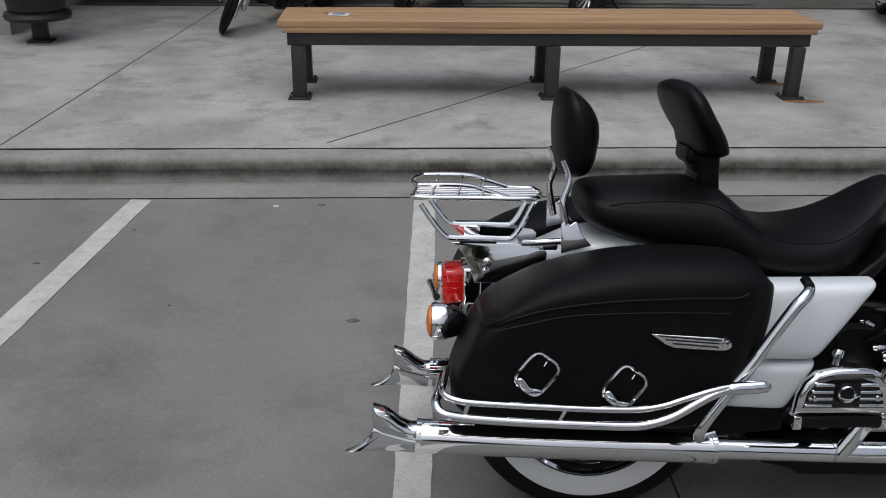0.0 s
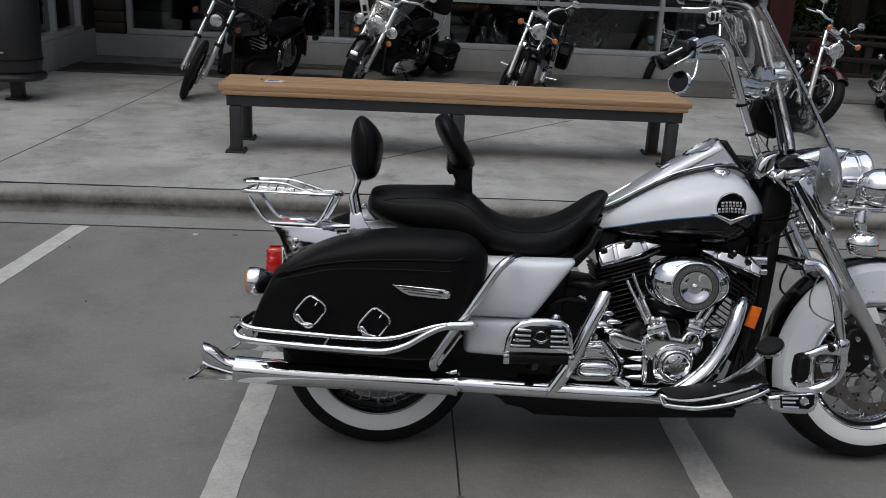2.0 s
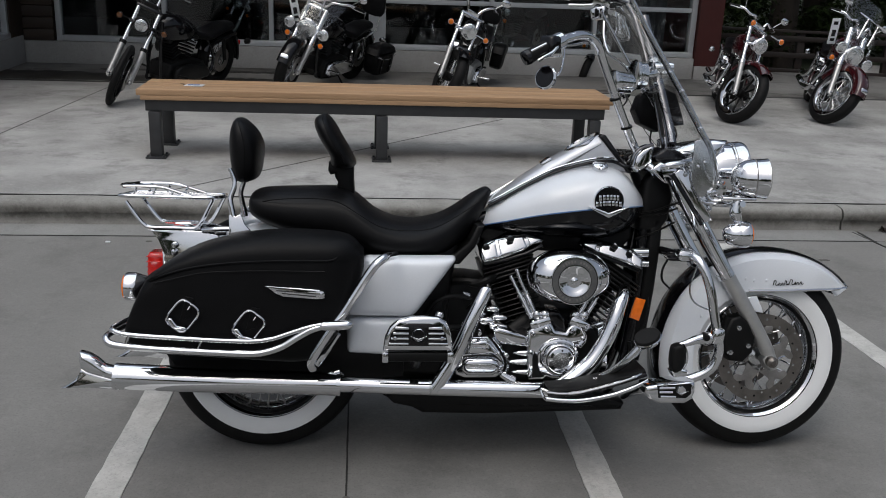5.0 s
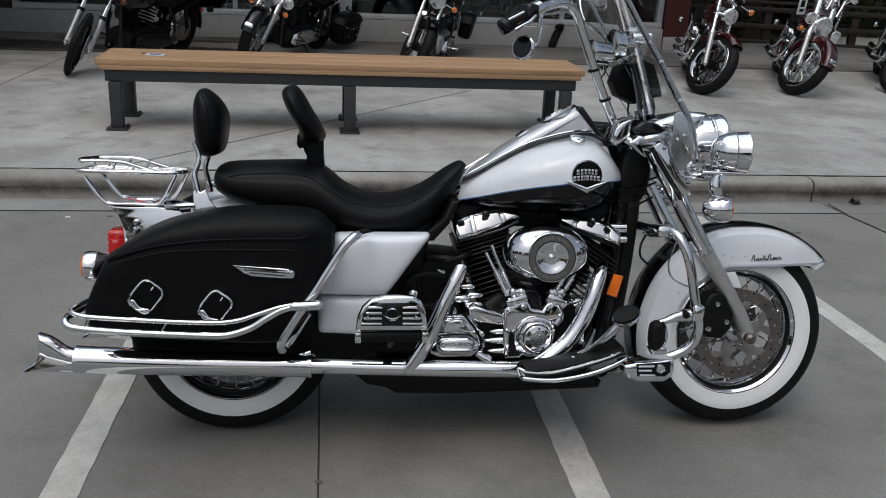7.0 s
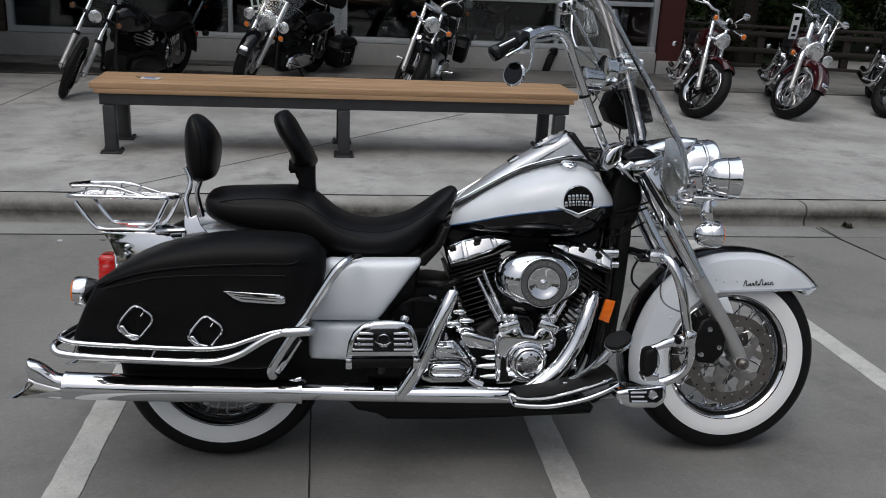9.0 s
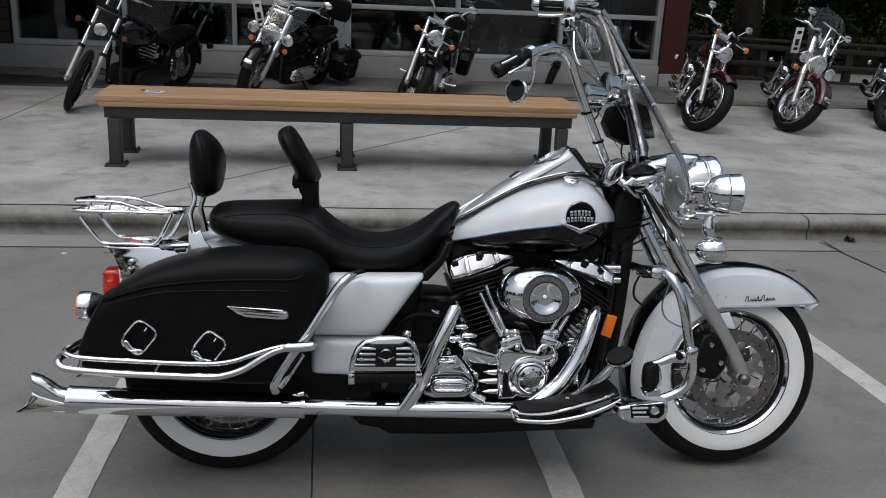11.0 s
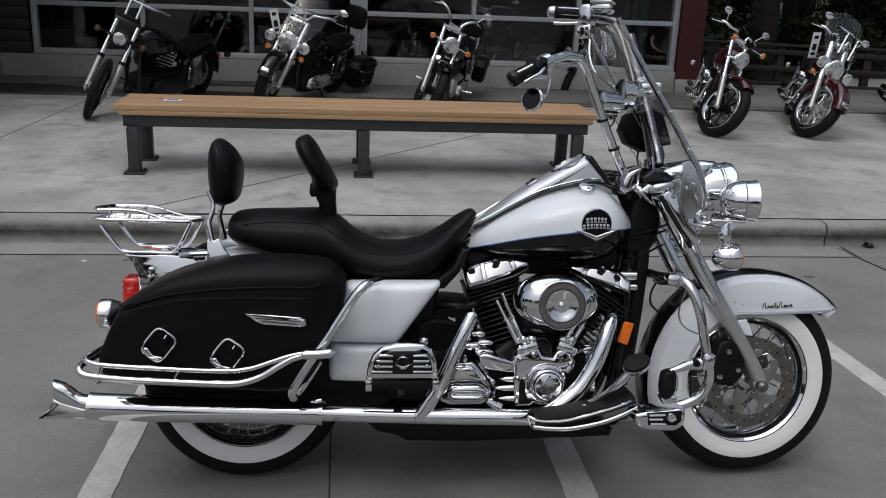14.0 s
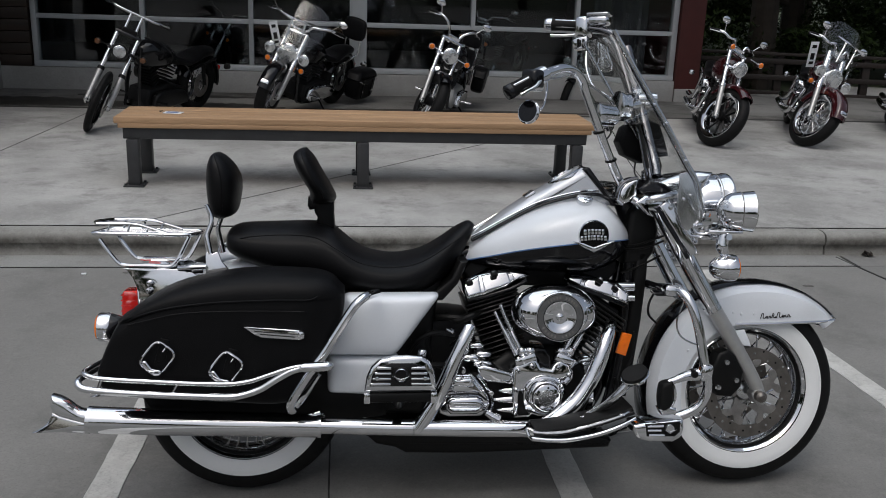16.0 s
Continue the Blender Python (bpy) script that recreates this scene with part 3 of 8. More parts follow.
bench()
tag = part("leaflet", slab([(-0.06, -0.035), (0.06, -0.045), (0.07, 0.035), (-0.055, 0.045)], 0, 0.004, 0.001, plane="xy", steps=1), PAPER, m=pose(-1.25, 3.60, WALK_Z + 0.463, 0, 0, 4), label="white and blue printed tag lying on the bench", category="tag")
part("print_bar", block((0.0, 0.0, 0.0052), (0.075, 0.04, 0.0015), 0), INKBLUE, tag)
part("string", tube([(-0.06, 0.0, 0.004), (-0.09, 0.02, 0.005), (-0.10, 0.05, 0.004), (-0.08, 0.07, 0.004)], 0.0015, 5), MATT, tag)
for x, y in ((1.52, 3.72), (1.47, 4.16)):
    loop = [(x + (0.05 + 0.16 * max(0, math.cos(k / 12 * 6.283 + 0.6)) + 0.02 * rnd.random()) * math.cos(k / 12 * 6.283), y + (0.04 + 0.02 * rnd.random()) * math.sin(k / 12 * 6.283) - 0.02) for k in range(12)]
    part("rust_stain", slab(loop, WALK_Z - 0.002, WALK_Z + 0.003, 0.001, plane="xy", steps=1), RUST, kind="structure", label="faint rust stain at the bench's foot", category="stain")


# ---- litter bin ----
def litter_bin():
    e = thing("litter_bin", pose(-3.77, 4.84, WALK_Z, 0, 0, 10), "black round litter bin on a pedestal post", "bin")
    part("post", block((0, 0, 0.11), (0.10, 0.10, 0.22), 0.008), BIN, e)
    part("foot_plate", block((0, 0, 0.008), (0.17, 0.17, 0.016), 0.004), BIN, e)
    part("skirt", lathe([(0.05, 0.17), (0.235, 0.175), (0.245, 0.20), (0.235, 0.225), (0.205, 0.235), (0.19, 0.24)], axis="z", seg=36), BIN, e)
    part("body", lathe([(0.18, 0.235), (0.205, 0.245), (0.215, 0.32), (0.222, 0.90), (0.21, 0.92), (0.19, 0.92)], axis="z", seg=36), BIN, e)
    part("band", lathe([(0.218, 0.335), (0.224, 0.338), (0.224, 0.35), (0.218, 0.353)], axis="z", seg=36), MATT, e)
    part("plate", block((-0.03, -0.222, 0.41), (0.04, 0.006, 0.014), 0.001), CHROME_DULL, e, "small pale label plate")
    part("lid", lathe([(0.225, 0.90), (0.235, 0.92), (0.235, 0.98), (0.20, 1.03), (0.08, 1.06), (0.0, 1.06)], axis="z", seg=36), BIN, e)


litter_bin()


# ---- fence, trees ----
def fence(x0, y0, x1, y1, n):
    d = Vector((x1 - x0, y1 - y0, 0))
    e = thing("fence", Matrix.Translation((x0, y0, 0.0)) @ Matrix.Rotation(math.atan2(d.y, d.x), 4, "Z"), "dark timber post and rail fence", "fence")
    ln = d.length
    for k in range(n + 1):
        part("post", block((ln * k / n, 0.05, 0.33), (0.10, 0.10, 0.66), 0.008), FENCE, e)
    for z, h in ((0.58, 0.07), (0.36, 0.07), (0.15, 0.06)):
        part("rail", block((ln / 2, -0.015, z), (ln, 0.035, h), 0.006), FENCE, e)
    part("cap", block((ln / 2, 0.03, 0.675), (ln + 0.1, 0.16, 0.035), 0.006), FENCE, e)


fence(4.0, 10.3, 7.4, 9.9, 3)
fence(7.4, 9.9, 12.8, 8.6, 4)
part("patio_slab", block((8.0, 11.6, 0.02), (3.2, 1.2, 0.10), 0.01), PLINTH, kind="structure", label="pale slab beyond the fence", category="pavement")


def leaf_cloud(n, centers, seed, size):
    """Many small leaves scattered in uneven clumps."""
    r = random.Random(seed)
    V, Fs = [], []
    for _ in range(n):
        cx, cy, cz, rad = centers[r.randrange(len(centers))]
        a, b, q = r.uniform(0, 6.283), math.acos(r.uniform(-1, 1)), rad * r.random() ** 0.4
        p = Vector((cx + q * math.sin(b) * math.cos(a), cy + q * math.sin(b) * math.sin(a), cz + 0.75 * q * math.cos(b)))
        rot = Euler((r.uniform(-1, 1), r.uniform(-1, 1), r.uniform(0, 6.283))).to_matrix()
        s = size * r.uniform(0.6, 1.4)
        i = len(V)
        V += [p + rot @ Vector(c) * s for c in ((-1, 0, 0), (0, -0.45, 0.12), (1, 0, 0), (0, 0.45, 0.12))]
        Fs.append((i, i + 1, i + 2, i + 3))
    me = bpy.data.meshes.new("crown")
    me.from_pydata([tuple(v) for v in V], [], Fs)
    return me


def tree(x, y, h, spread, seed, leaves, size):
    r = random.Random(seed)
    e = thing("tree", pose(x, y, -0.03, 0, 0, r.uniform(0, 360)), "tall broadleaf tree with dark trunk and dense green crown", "tree", "trees round the lot")
    lean = r.uniform(-0.3, 0.3)
    bm = tube([(0, 0, 0), (0.05, 0.02, h * 0.25), (lean * 0.5, 0.05, h * 0.55), (lean, 0, h * 0.9)], [0.24, 0.19, 0.13, 0.04], 9, 4)
    centers = []
    for k in range(9):
        z = h * r.uniform(0.22, 0.85)
        a = r.uniform(0, 6.283)
        q = spread * r.uniform(0.4, 0.9)
        tip = (q * math.cos(a), q * math.sin(a), z + h * 0.1)
        bm = joined(bm, tube([(lean * z / h, 0, z * 0.85), (tip[0] * 0.5, tip[1] * 0.5, z), tip], [0.07, 0.045, 0.015], 6, 3))
        centers.append((*tip, spread * r.uniform(0.28, 0.5)))
        centers.append((tip[0] * 0.5, tip[1] * 0.5, z + h * 0.12, spread * r.uniform(0.25, 0.45)))
    centers.append((lean, 0, h * 0.95, spread * 0.45))
    part("trunk", bm, BARK, e)
    me = leaf_cloud(leaves, centers, seed, size)
    me.materials.append(LEAF)
    c = new("crown", me)
    c.parent = e
    return e


for k, (x, y, h, sp) in enumerate(((5.6, 12.4, 9.0, 2.8), (8.3, 12.0, 9.5, 2.8), (10.9, 12.6, 9.0, 2.9), (13.8, 12.2, 9.5, 3.0), (7.0, 15.0, 6.5, 2.4), (9.8, 14.2, 7.5, 2.6), (12.6, 16.0, 7.0, 2.8), (5.4, 19.0, 9.0, 3.0), (9.0, 20.0, 9.0, 3.2), (13.5, 21.0, 10.0, 3.4), (17.0, 17.5, 8.0, 3.0), (6.6, 25.0, 10.0, 3.6), (11.0, 26.0, 10.0, 3.6), (16.0, 26.0, 10.0, 3.8), (20.5, 23.0, 10.0, 3.6))):
    tree(x, y, h, sp, 40 + k, 9000, 0.085 if y < 18 else 0.13)
undergrowth = [(5.0 + 1.15 * (k % 15) + 0.5 * math.sin(k * 2.3), 12.6 + 2.2 * (k // 15) + 0.6 * math.sin(k * 1.7), 0.5 + 0.7 * abs(math.sin(k * 3.1)), 0.9 + 0.35 * math.sin(k * 5.0)) for k in range(45)]
me = leaf_cloud(60000, undergrowth, 77, 0.055)
me.materials.append(LEAF)
tagged(new("undergrowth", me), "dense dark undergrowth at the edge of the woods", "undergrowth", kind="stuff")
first = tree(-22, -24, 5.2, 2.8, 90, 7000, 0.18)
for k in range(15):
    a = radians(-168 + 13.2 * k + 3 * math.sin(k * 2.0))
    q = 27 + 3.0 * math.sin(k * 1.9)
    copy_thing(first, pose(q * math.cos(a), q * math.sin(a), -0.03, 0, 0, 47 * k))
for k, (x, y) in enumerate(((3, 33), (9, 32), (15, 33), (21, 31), (26, 27), (12, 29), (19, 24))):
    copy_thing(first, pose(x, y, -0.03, 0, 0, 71 * k + 20))


# ---- the parked touring motorcycle ----
YAW, LEAN = 5.7, 9.0
bike = thing("motorcycle", pose(0.014, -0.035, 0.002, -LEAN, 0, YAW), "white and black touring motorcycle with whitewall tyres and chrome", "motorcycle")
AX = Vector((-0.52, 0, 0.854)).normalized()
PIVOT = Vector((1.58, 0, 0.31))
STEER = Matrix.Translation(PIVOT) @ Matrix.Rotation(radians(3), 4, AX) @ Matrix.Translation(-PIVOT)
R = 0.31


def wheel(name, c, steer=None, near_disc=True):
    x, y, z = c
    half = [(0.186, 0.050), (0.205, 0.0645), (0.235, 0.0695), (0.262, 0.0695), (0.284, 0.066), (0.298, 0.056), (0.306, 0.038), (0.3095, 0.018)]
    prof = [(r, -h) for r, h in half] + [(0.31, 0)] + [(r, h) for r, h in reversed(half)]
    rim_half = [(0.176, 0.012), (0.180, 0.034), (0.190, 0.046), (0.203, 0.056), (0.206, 0.063), (0.201, 0.066), (0.194, 0.060)]
    rim_prof = [(r, -h) for r, h in reversed(rim_half)] + [(r, h) for r, h in rim_half] + [(0.190, 0.040), (0.184, 0.0), (0.190, -0.040)]
    w = part(name, lathe(rim_prof, c, "y", 72, closed=True), CHROME, bike, "chrome laced wheel with whitewall tyre", steer)
    part("tyre", lathe(prof + [(0.186, 0.03), (0.186, -0.03)], c, "y", 72, closed=True), RUBBER, w, "black tyre")
    for s in (-1, 1):
        ring = [(0.206, 0.0652), (0.2065, 0.0680), (0.232, 0.0722), (0.252, 0.0722), (0.2565, 0.0705), (0.256, 0.068)]
        part("whitewall", lathe([(r, s * h) for r, h in ring], c, "y", 72, closed=True), WHITEWALL, w, "broad white tyre wall")
    part("hub", lathe([(0.0, -0.075), (0.022, -0.075), (0.045, -0.06), (0.045, -0.05), (0.026, -0.04), (0.026, 0.04), (0.045, 0.05), (0.045, 0.06), (0.0, 0.062)], c, "y", 24), CHROME_DULL, w)
    for k in range(40):
        s = 1 if k % 2 else -1
        a = 2 * math.pi * k / 40
        b = a + (0.42 if (k // 2) % 2 else -0.42)
        p = (x + 0.043 * math.cos(b), y + s * 0.052, z + 0.043 * math.sin(b))
        q = (x + 0.183 * math.cos(a), y + s * 0.012, z + 0.183 * math.sin(a))
        # rear spokes in darker metal: the dim inside of that wheel, painted
        part("spoke", tube([p, q], 0.0024, 5), CHROME if near_disc else STEEL, w)
        part("spoke_nipple", tube([tuple(Vector(q).lerp(Vector(p), 0.09)), q], 0.0042, 6), CHROME if near_disc else STEEL, w)
    for s in ((-1, 1) if near_disc else (1,)):
        yy = y + s * 0.083
        disc = part("brake_disc", lathe([(0.108, s * 0.083 - 0.0025), (0.146, s * 0.083 - 0.0025), (0.146, s * 0.083 + 0.0025), (0.108, s * 0.083 + 0.0025)], c, "y", 56, closed=True), DISC, w, "drilled steel brake disc")
        for k in range(30):
            a = 2 * math.pi * k / 30
            rr = (0.138, 0.127, 0.116)[k % 3]
            part("hole", lathe([(0.0035, -0.0006), (0.0035, 0.0006)], (x + rr * math.cos(a), yy - 0.0022, z + rr * math.sin(a)), "y", 8), CHROME_DULL if k % 2 else MATT, disc)
        for k in range(5):
            a0 = 2 * math.pi * k / 5 + 0.3
            loop = []
            for t, rr in ((-0.60, 0.046), (0.0, 0.041), (0.60, 0.046), (0.42, 0.064), (0.34, 0.080), (0.50, 0.094), (0.42, 0.1105), (0.20, 0.106), (0.04, 0.090), (-0.10, 0.106), (-0.30, 0.1105), (-0.34, 0.096), (-0.18, 0.080), (-0.30, 0.062)):
                loop.append((x + rr * math.cos(a0 + t), z + rr * math.sin(a0 + t)))
            part("carrier", slab(loop, yy - 0.003, yy + 0.003, 0.0015, 3), STEEL, disc)
    return w


wheel("rear_wheel", (0.0, 0.0, R), None, False)
wheel("front_wheel", (1.590, 0.0, R), STEER, True)


def settle(p):
    """Small running gear set on the bike's wheelbase."""
    w = abs(p.y)
    return Vector((1.004 * p.x - 0.004 - 0.050 * w, p.y, 0.995 * p.z + 0.002 - 0.020 * w))


SHAPE = settle

# frame and dark running gear
dark = [tube([(1.20, s * 0.045, 0.86), (1.185, s * 0.055, 0.62), (1.16, s * 0.06, 0.36), (1.10, s * 0.07, 0.215), (0.95, s * 0.08, 0.175), (0.5, s * 0.085, 0.175), (0.34, s * 0.09, 0.25), (0.30, s * 0.09, 0.45), (0.42, s * 0.07, 0.66), (0.70, s * 0.03, 0.76), (1.15, s * 0.03, 0.86)], 0.019, 10) for s in (-1, 1)]
part("frame", joined(*dark, tube([(1.235, 0, 0.80), (1.165, 0, 0.955)], 0.038, 16)), BLACK, bike, "black tubular frame")
SHAPE = None
part("front_cover", slab([(1.155, 0.296), (1.169, 0.388), (1.188, 0.534), (1.199, 0.678), (1.206, 0.768), (1.245, 0.768), (1.243, 0.678), (1.231, 0.534), (1.213, 0.388), (1.195, 0.296)], -0.075, 0.055, 0.012), MATT, bike, "black cover between the frame tubes")
part("belly_pan", slab([(0.374, 0.202), (0.401, 0.177), (0.459, 0.165), (0.491, 0.147), (0.681, 0.143), (0.910, 0.150), (0.999, 0.152), (1.124, 0.157), (1.133, 0.179), (0.978, 0.229), (0.455, 0.240)], -0.15, 0.15, 0.015), MATT, bike, "black oil pan under the engine")
SHAPE = settle
part("backbone", slab([(0.66, 0.70), (0.70, 0.66), (1.10, 0.64), (1.16, 0.70), (1.14, 0.78), (0.72, 0.76)], -0.05, 0.05, 0.012), MATT, bike, "black frame backbone under the tank")
part("battery_box", slab([(0.30, 0.27), (0.56, 0.26), (0.57, 0.42), (0.58, 0.56), (0.60, 0.66), (0.60, 0.735), (0.34, 0.70)], -0.12, 0.15, 0.02), MATT, bike, "black battery and oil box")
part("swingarm", joined(*[tube([(0.44, s * 0.10, 0.33), (0.2, s * 0.105, 0.315), (-0.03, s * 0.10, 0.31)], 0.024, 10) for s in (-1, 1)]), MATT, bike)
part("rear_caliper", block((0.06, -0.10, 0.235), (0.12, 0.05, 0.05), 0.012), MATT, bike)
for s in (-1, 1):
    part("bag_support", slab([(-0.27, 0.46), (-0.275, 0.345), (-0.24, 0.290), (-0.10, 0.272), (0.30, 0.260), (0.44, 0.275), (0.44, 0.46)], s * 0.155 - 0.005, s * 0.155 + 0.005, 0.003), MATT, bike, "black bag support plate")
part("rear_axle_nut", lathe([(0.0, -0.135), (0.014, -0.135), (0.018, -0.128), (0.018, -0.11)], (0, 0, R), "y", 12), CHROME, bike)


def mudguard(c, r0, a0, a1, w, depth, n=28, inner=None, t=0.006):
    """A wheel guard: a U section carried round the wheel; inner gives the skirt's lower radius by angle."""
    rings = []
    for k in range(n + 1):
        a = radians(a0 + (a1 - a0) * k / n)
        ro = r0(a) if callable(r0) else r0
        ri = inner(a) if inner else ro - depth
        ww = w(a) if callable(w) else w
        sec = [(ri, -ww), (ro - 0.055, -ww), (ro - 0.026, -ww * 0.93), (ro - 0.009, -ww * 0.68), (ro, 0)]
        sec = sec + [(q, -v) for q, v in reversed(sec[:-1])]
        ins = [(q - (0 if i in (0, len(sec) - 1) else t), v * (1 - t / max(ww, 0.01))) for i, (q, v) in enumerate(sec)]
        loop = sec + ins[::-1]
        rings.append([Vector((c[0] + q * math.cos(a), c[1] + v, c[2] + q * math.sin(a))) for q, v in loop])
    return rings_to_bm(rings)


part("rear_fender", mudguard((0.0, 0, R), 0.352, 22, 150, 0.088, 0.13), PEARL, bike, "pearl white rear fender")
SHAPE = None
part("tail_panel", loft_x([(-0.16, 0.640, 0.660, 0.05), (-0.13, 0.640, 0.682, 0.085), (-0.06, 0.645, 0.712, 0.10), (0.02, 0.65, 0.726, 0.105), (0.10, 0.66, 0.726, 0.105), (0.13, 0.665, 0.705, 0.08)], 28, 3.0), PEARL, bike, "pearl white panel behind the seat")

# saddlebags with lids, buckles and trim
bag_rows = [(-0.352, 0.447, 0.467, 0.08), (-0.342, 0.425, 0.497, 0.1), (-0.320, 0.408, 0.551, 0.112), (-0.287, 0.398, 0.611, 0.118), (-0.231, 0.391, 0.650, 0.12), (-0.158, 0.385, 0.682, 0.12), (-0.010, 0.376, 0.709, 0.12), (0.093, 0.370, 0.714, 0.12), (0.150, 0.374, 0.714, 0.12), (0.186, 0.394, 0.712, 0.12), (0.221, 0.435, 0.711, 0.115), (0.251, 0.477, 0.708, 0.105), (0.277, 0.531, 0.702, 0.092), (0.295, 0.591, 0.691, 0.078), (0.305, 0.640, 0.682, 0.06)]
lid_rows = [(-0.295, 0.601, 0.594, 0.082), (-0.287, 0.603, 0.603, 0.101), (-0.270, 0.615, 0.622, 0.114), (-0.234, 0.628, 0.653, 0.119), (-0.174, 0.645, 0.687, 0.121), (-0.115, 0.655, 0.708, 0.122), (-0.041, 0.663, 0.725, 0.122), (0.033, 0.667, 0.735, 0.122), (0.122, 0.670, 0.738, 0.122), (0.198, 0.670, 0.735, 0.121), (0.243, 0.670, 0.729, 0.112), (0.274, 0.671, 0.716, 0.096), (0.292, 0.673, 0.696, 0.082), (0.303, 0.676, 0.679, 0.063)]


def smooth_rows(rows, res=4):
    a = spline([Vector((x, b, t)) for x, b, t, w in rows], res)
    c = spline([Vector((w, 0, 0)) for *_, w in rows], res)
    return [(p.x, p.y, p.z, q.x) for p, q in zip(a, c)]


def lid_body(rows, y, p=2.7):
    """A domed cover: flat below, rounded over the top, along x."""
    rings = []
    for x, zb, zt, w in rows:
        ring = []
        for k in range(25):
            a = math.pi * k / 24
            c, q = math.cos(a), math.sin(a)
            ring.append(Vector((x, y + w * math.copysign(abs(c) ** (2 / p), c), zb + max(zt - zb, 0.008) * q ** (2 / p))))
        rings.append(ring)
    return rings_to_bm(rings)


for s in (-1, 1):
    side = (lambda b: b) if s < 0 else mirrored
    body = part("saddlebag", side(loft_x([(*r, -0.278) for r in smooth_rows(bag_rows)], 48, 5.5)), LEATHER, bike, "black leather saddlebag with chrome buckles")
    part("lid", side(lid_body(smooth_rows(lid_rows), -0.278)), LEATHER, body, "black leather bag lid")
    part("piping", side(tube([(-0.291, -0.370, 0.596), (-0.265, -0.391, 0.611), (-0.228, -0.398, 0.628), (-0.169, -0.400, 0.645), (-0.111, -0.401, 0.655), (-0.038, -0.401, 0.663), (0.036, -0.401, 0.667), (0.125, -0.401, 0.670), (0.206, -0.399, 0.670), (0.232, -0.392, 0.678), (0.243, -0.375, 0.691)], 0.0028, 6, 5)), VINYL, body)
    part("lid_seam", side(tube([(-0.264, -0.398, 0.602), (-0.210, -0.402, 0.616), (-0.126, -0.402, 0.634), (-0.008, -0.402, 0.640), (0.095, -0.402, 0.641), (0.199, -0.402, 0.640)], 0.0016, 6, 5)), VINYL, body)
    for bx, bz in ((-0.184, 0.516), (-0.007, 0.488)):
        strap = [(bx + 0.008, bz + 0.052), (bx + 0.030, bz + 0.046), (bx + 0.020, bz - 0.006), (bx - 0.010, bz - 0.016)]
        part("strap", side(slab(strap, -0.4008, -0.396, 0.002, 0)), LEATHER, body)
        ring = []
        for a in range(0, 360, 6):
            ca, sa = math.cos(radians(a)), math.sin(radians(a))
            q = 0.0365 / (abs(ca) ** 4 + abs(sa) ** 4) ** 0.25
            t = radians(52)
            ring.append((bx + q * (ca * math.cos(t) * 1.12 - sa * math.sin(t) * 0.90), -0.411, bz + q * (ca * math.sin(t) * 1.12 + sa * math.cos(t) * 0.90)))
        bu = part("buckle", side(tube(ring, 0.0036, 8, 1, True)), CHROME, body, "square chrome ring buckle")
        part("buckle_boss", side(slab([(bx - 0.040, bz - 0.010), (bx - 0.030, bz - 0.032), (bx - 0.010, bz - 0.040), (bx + 0.012, bz - 0.038), (bx + 0.006, bz - 0.030), (bx - 0.014, bz - 0.026), (bx - 0.028, bz - 0.006)], -0.419, -0.407, 0.004, 2)), CHROME, bu)
        part("buckle_pin", side(tube([(bx + 0.020, -0.409, bz + 0.026), (bx + 0.014, -0.411, bz + 0.017)], 0.0022, 6)), CHROME, bu)
    spear = [(0.039, 0.601), (0.169, 0.593), (0.190, 0.591), (0.202, 0.582), (0.200, 0.569), (0.190, 0.565), (0.169, 0.565), (0.087, 0.571), (0.068, 0.579)]
    sp = part("trim_spear", side(slab(spear, -0.412, -0.400, 0.003, 0)), CHROME, body, "chrome ribbed trim spear")
    for a, b in (((0.057, -0.413, 0.597), (0.176, -0.413, 0.587)), ((0.069, -0.413, 0.589), (0.176, -0.413, 0.581)), ((0.084, -0.413, 0.581), (0.176, -0.413, 0.573))):
        part("rib", side(tube([a, b], 0.0013, 5)), MATT, sp)
    ex, ez = (0.191, 0.580)
    part("end_cap", side(lathe([(0.0, -0.419), (0.009, -0.417), (0.0125, -0.409), (0.0125, -0.400)], (ex, 0, ez), "y", 16)), CHROME, sp)
    low = [(-0.369, -0.280, 0.458), (-0.377, -0.360, 0.461), (-0.385, -0.420, 0.459), (-0.372, -0.442, 0.447), (-0.330, -0.445, 0.439), (-0.223, -0.445, 0.430), (-0.108, -0.445, 0.424), (-0.006, -0.445, 0.420), (0.038, -0.445, 0.424), (0.085, -0.445, 0.440), (0.127, -0.445, 0.466), (0.164, -0.444, 0.487), (0.189, -0.442, 0.495), (0.201, -0.442, 0.498), (0.239, -0.440, 0.499), (0.263, -0.438, 0.500), (0.273, -0.437, 0.500), (0.278, -0.436, 0.499)]
    guard = part("bag_guard", side(tube(low, [0.0098] * 12 + [0.0100, 0.0128, 0.0135, 0.0128, 0.0090, 0.0030], 12, 6)), CHROME, bike, "chrome saddlebag guard rail")
    up = [(-0.358, -0.280, 0.477), (-0.366, -0.360, 0.481), (-0.371, -0.420, 0.481), (-0.343, -0.441, 0.474), (-0.294, -0.445, 0.469), (-0.150, -0.445, 0.460), (-0.064, -0.445, 0.456), (0.009, -0.445, 0.455), (0.060, -0.445, 0.462), (0.105, -0.445, 0.477), (0.139, -0.446, 0.489), (0.165, -0.446, 0.497), (0.192, -0.444, 0.502), (0.208, -0.442, 0.501)]
    part("upper_rail", side(tube(up, [0.0068] * 11 + [0.0064, 0.0060, 0.0050], 10, 6)), CHROME, guard)
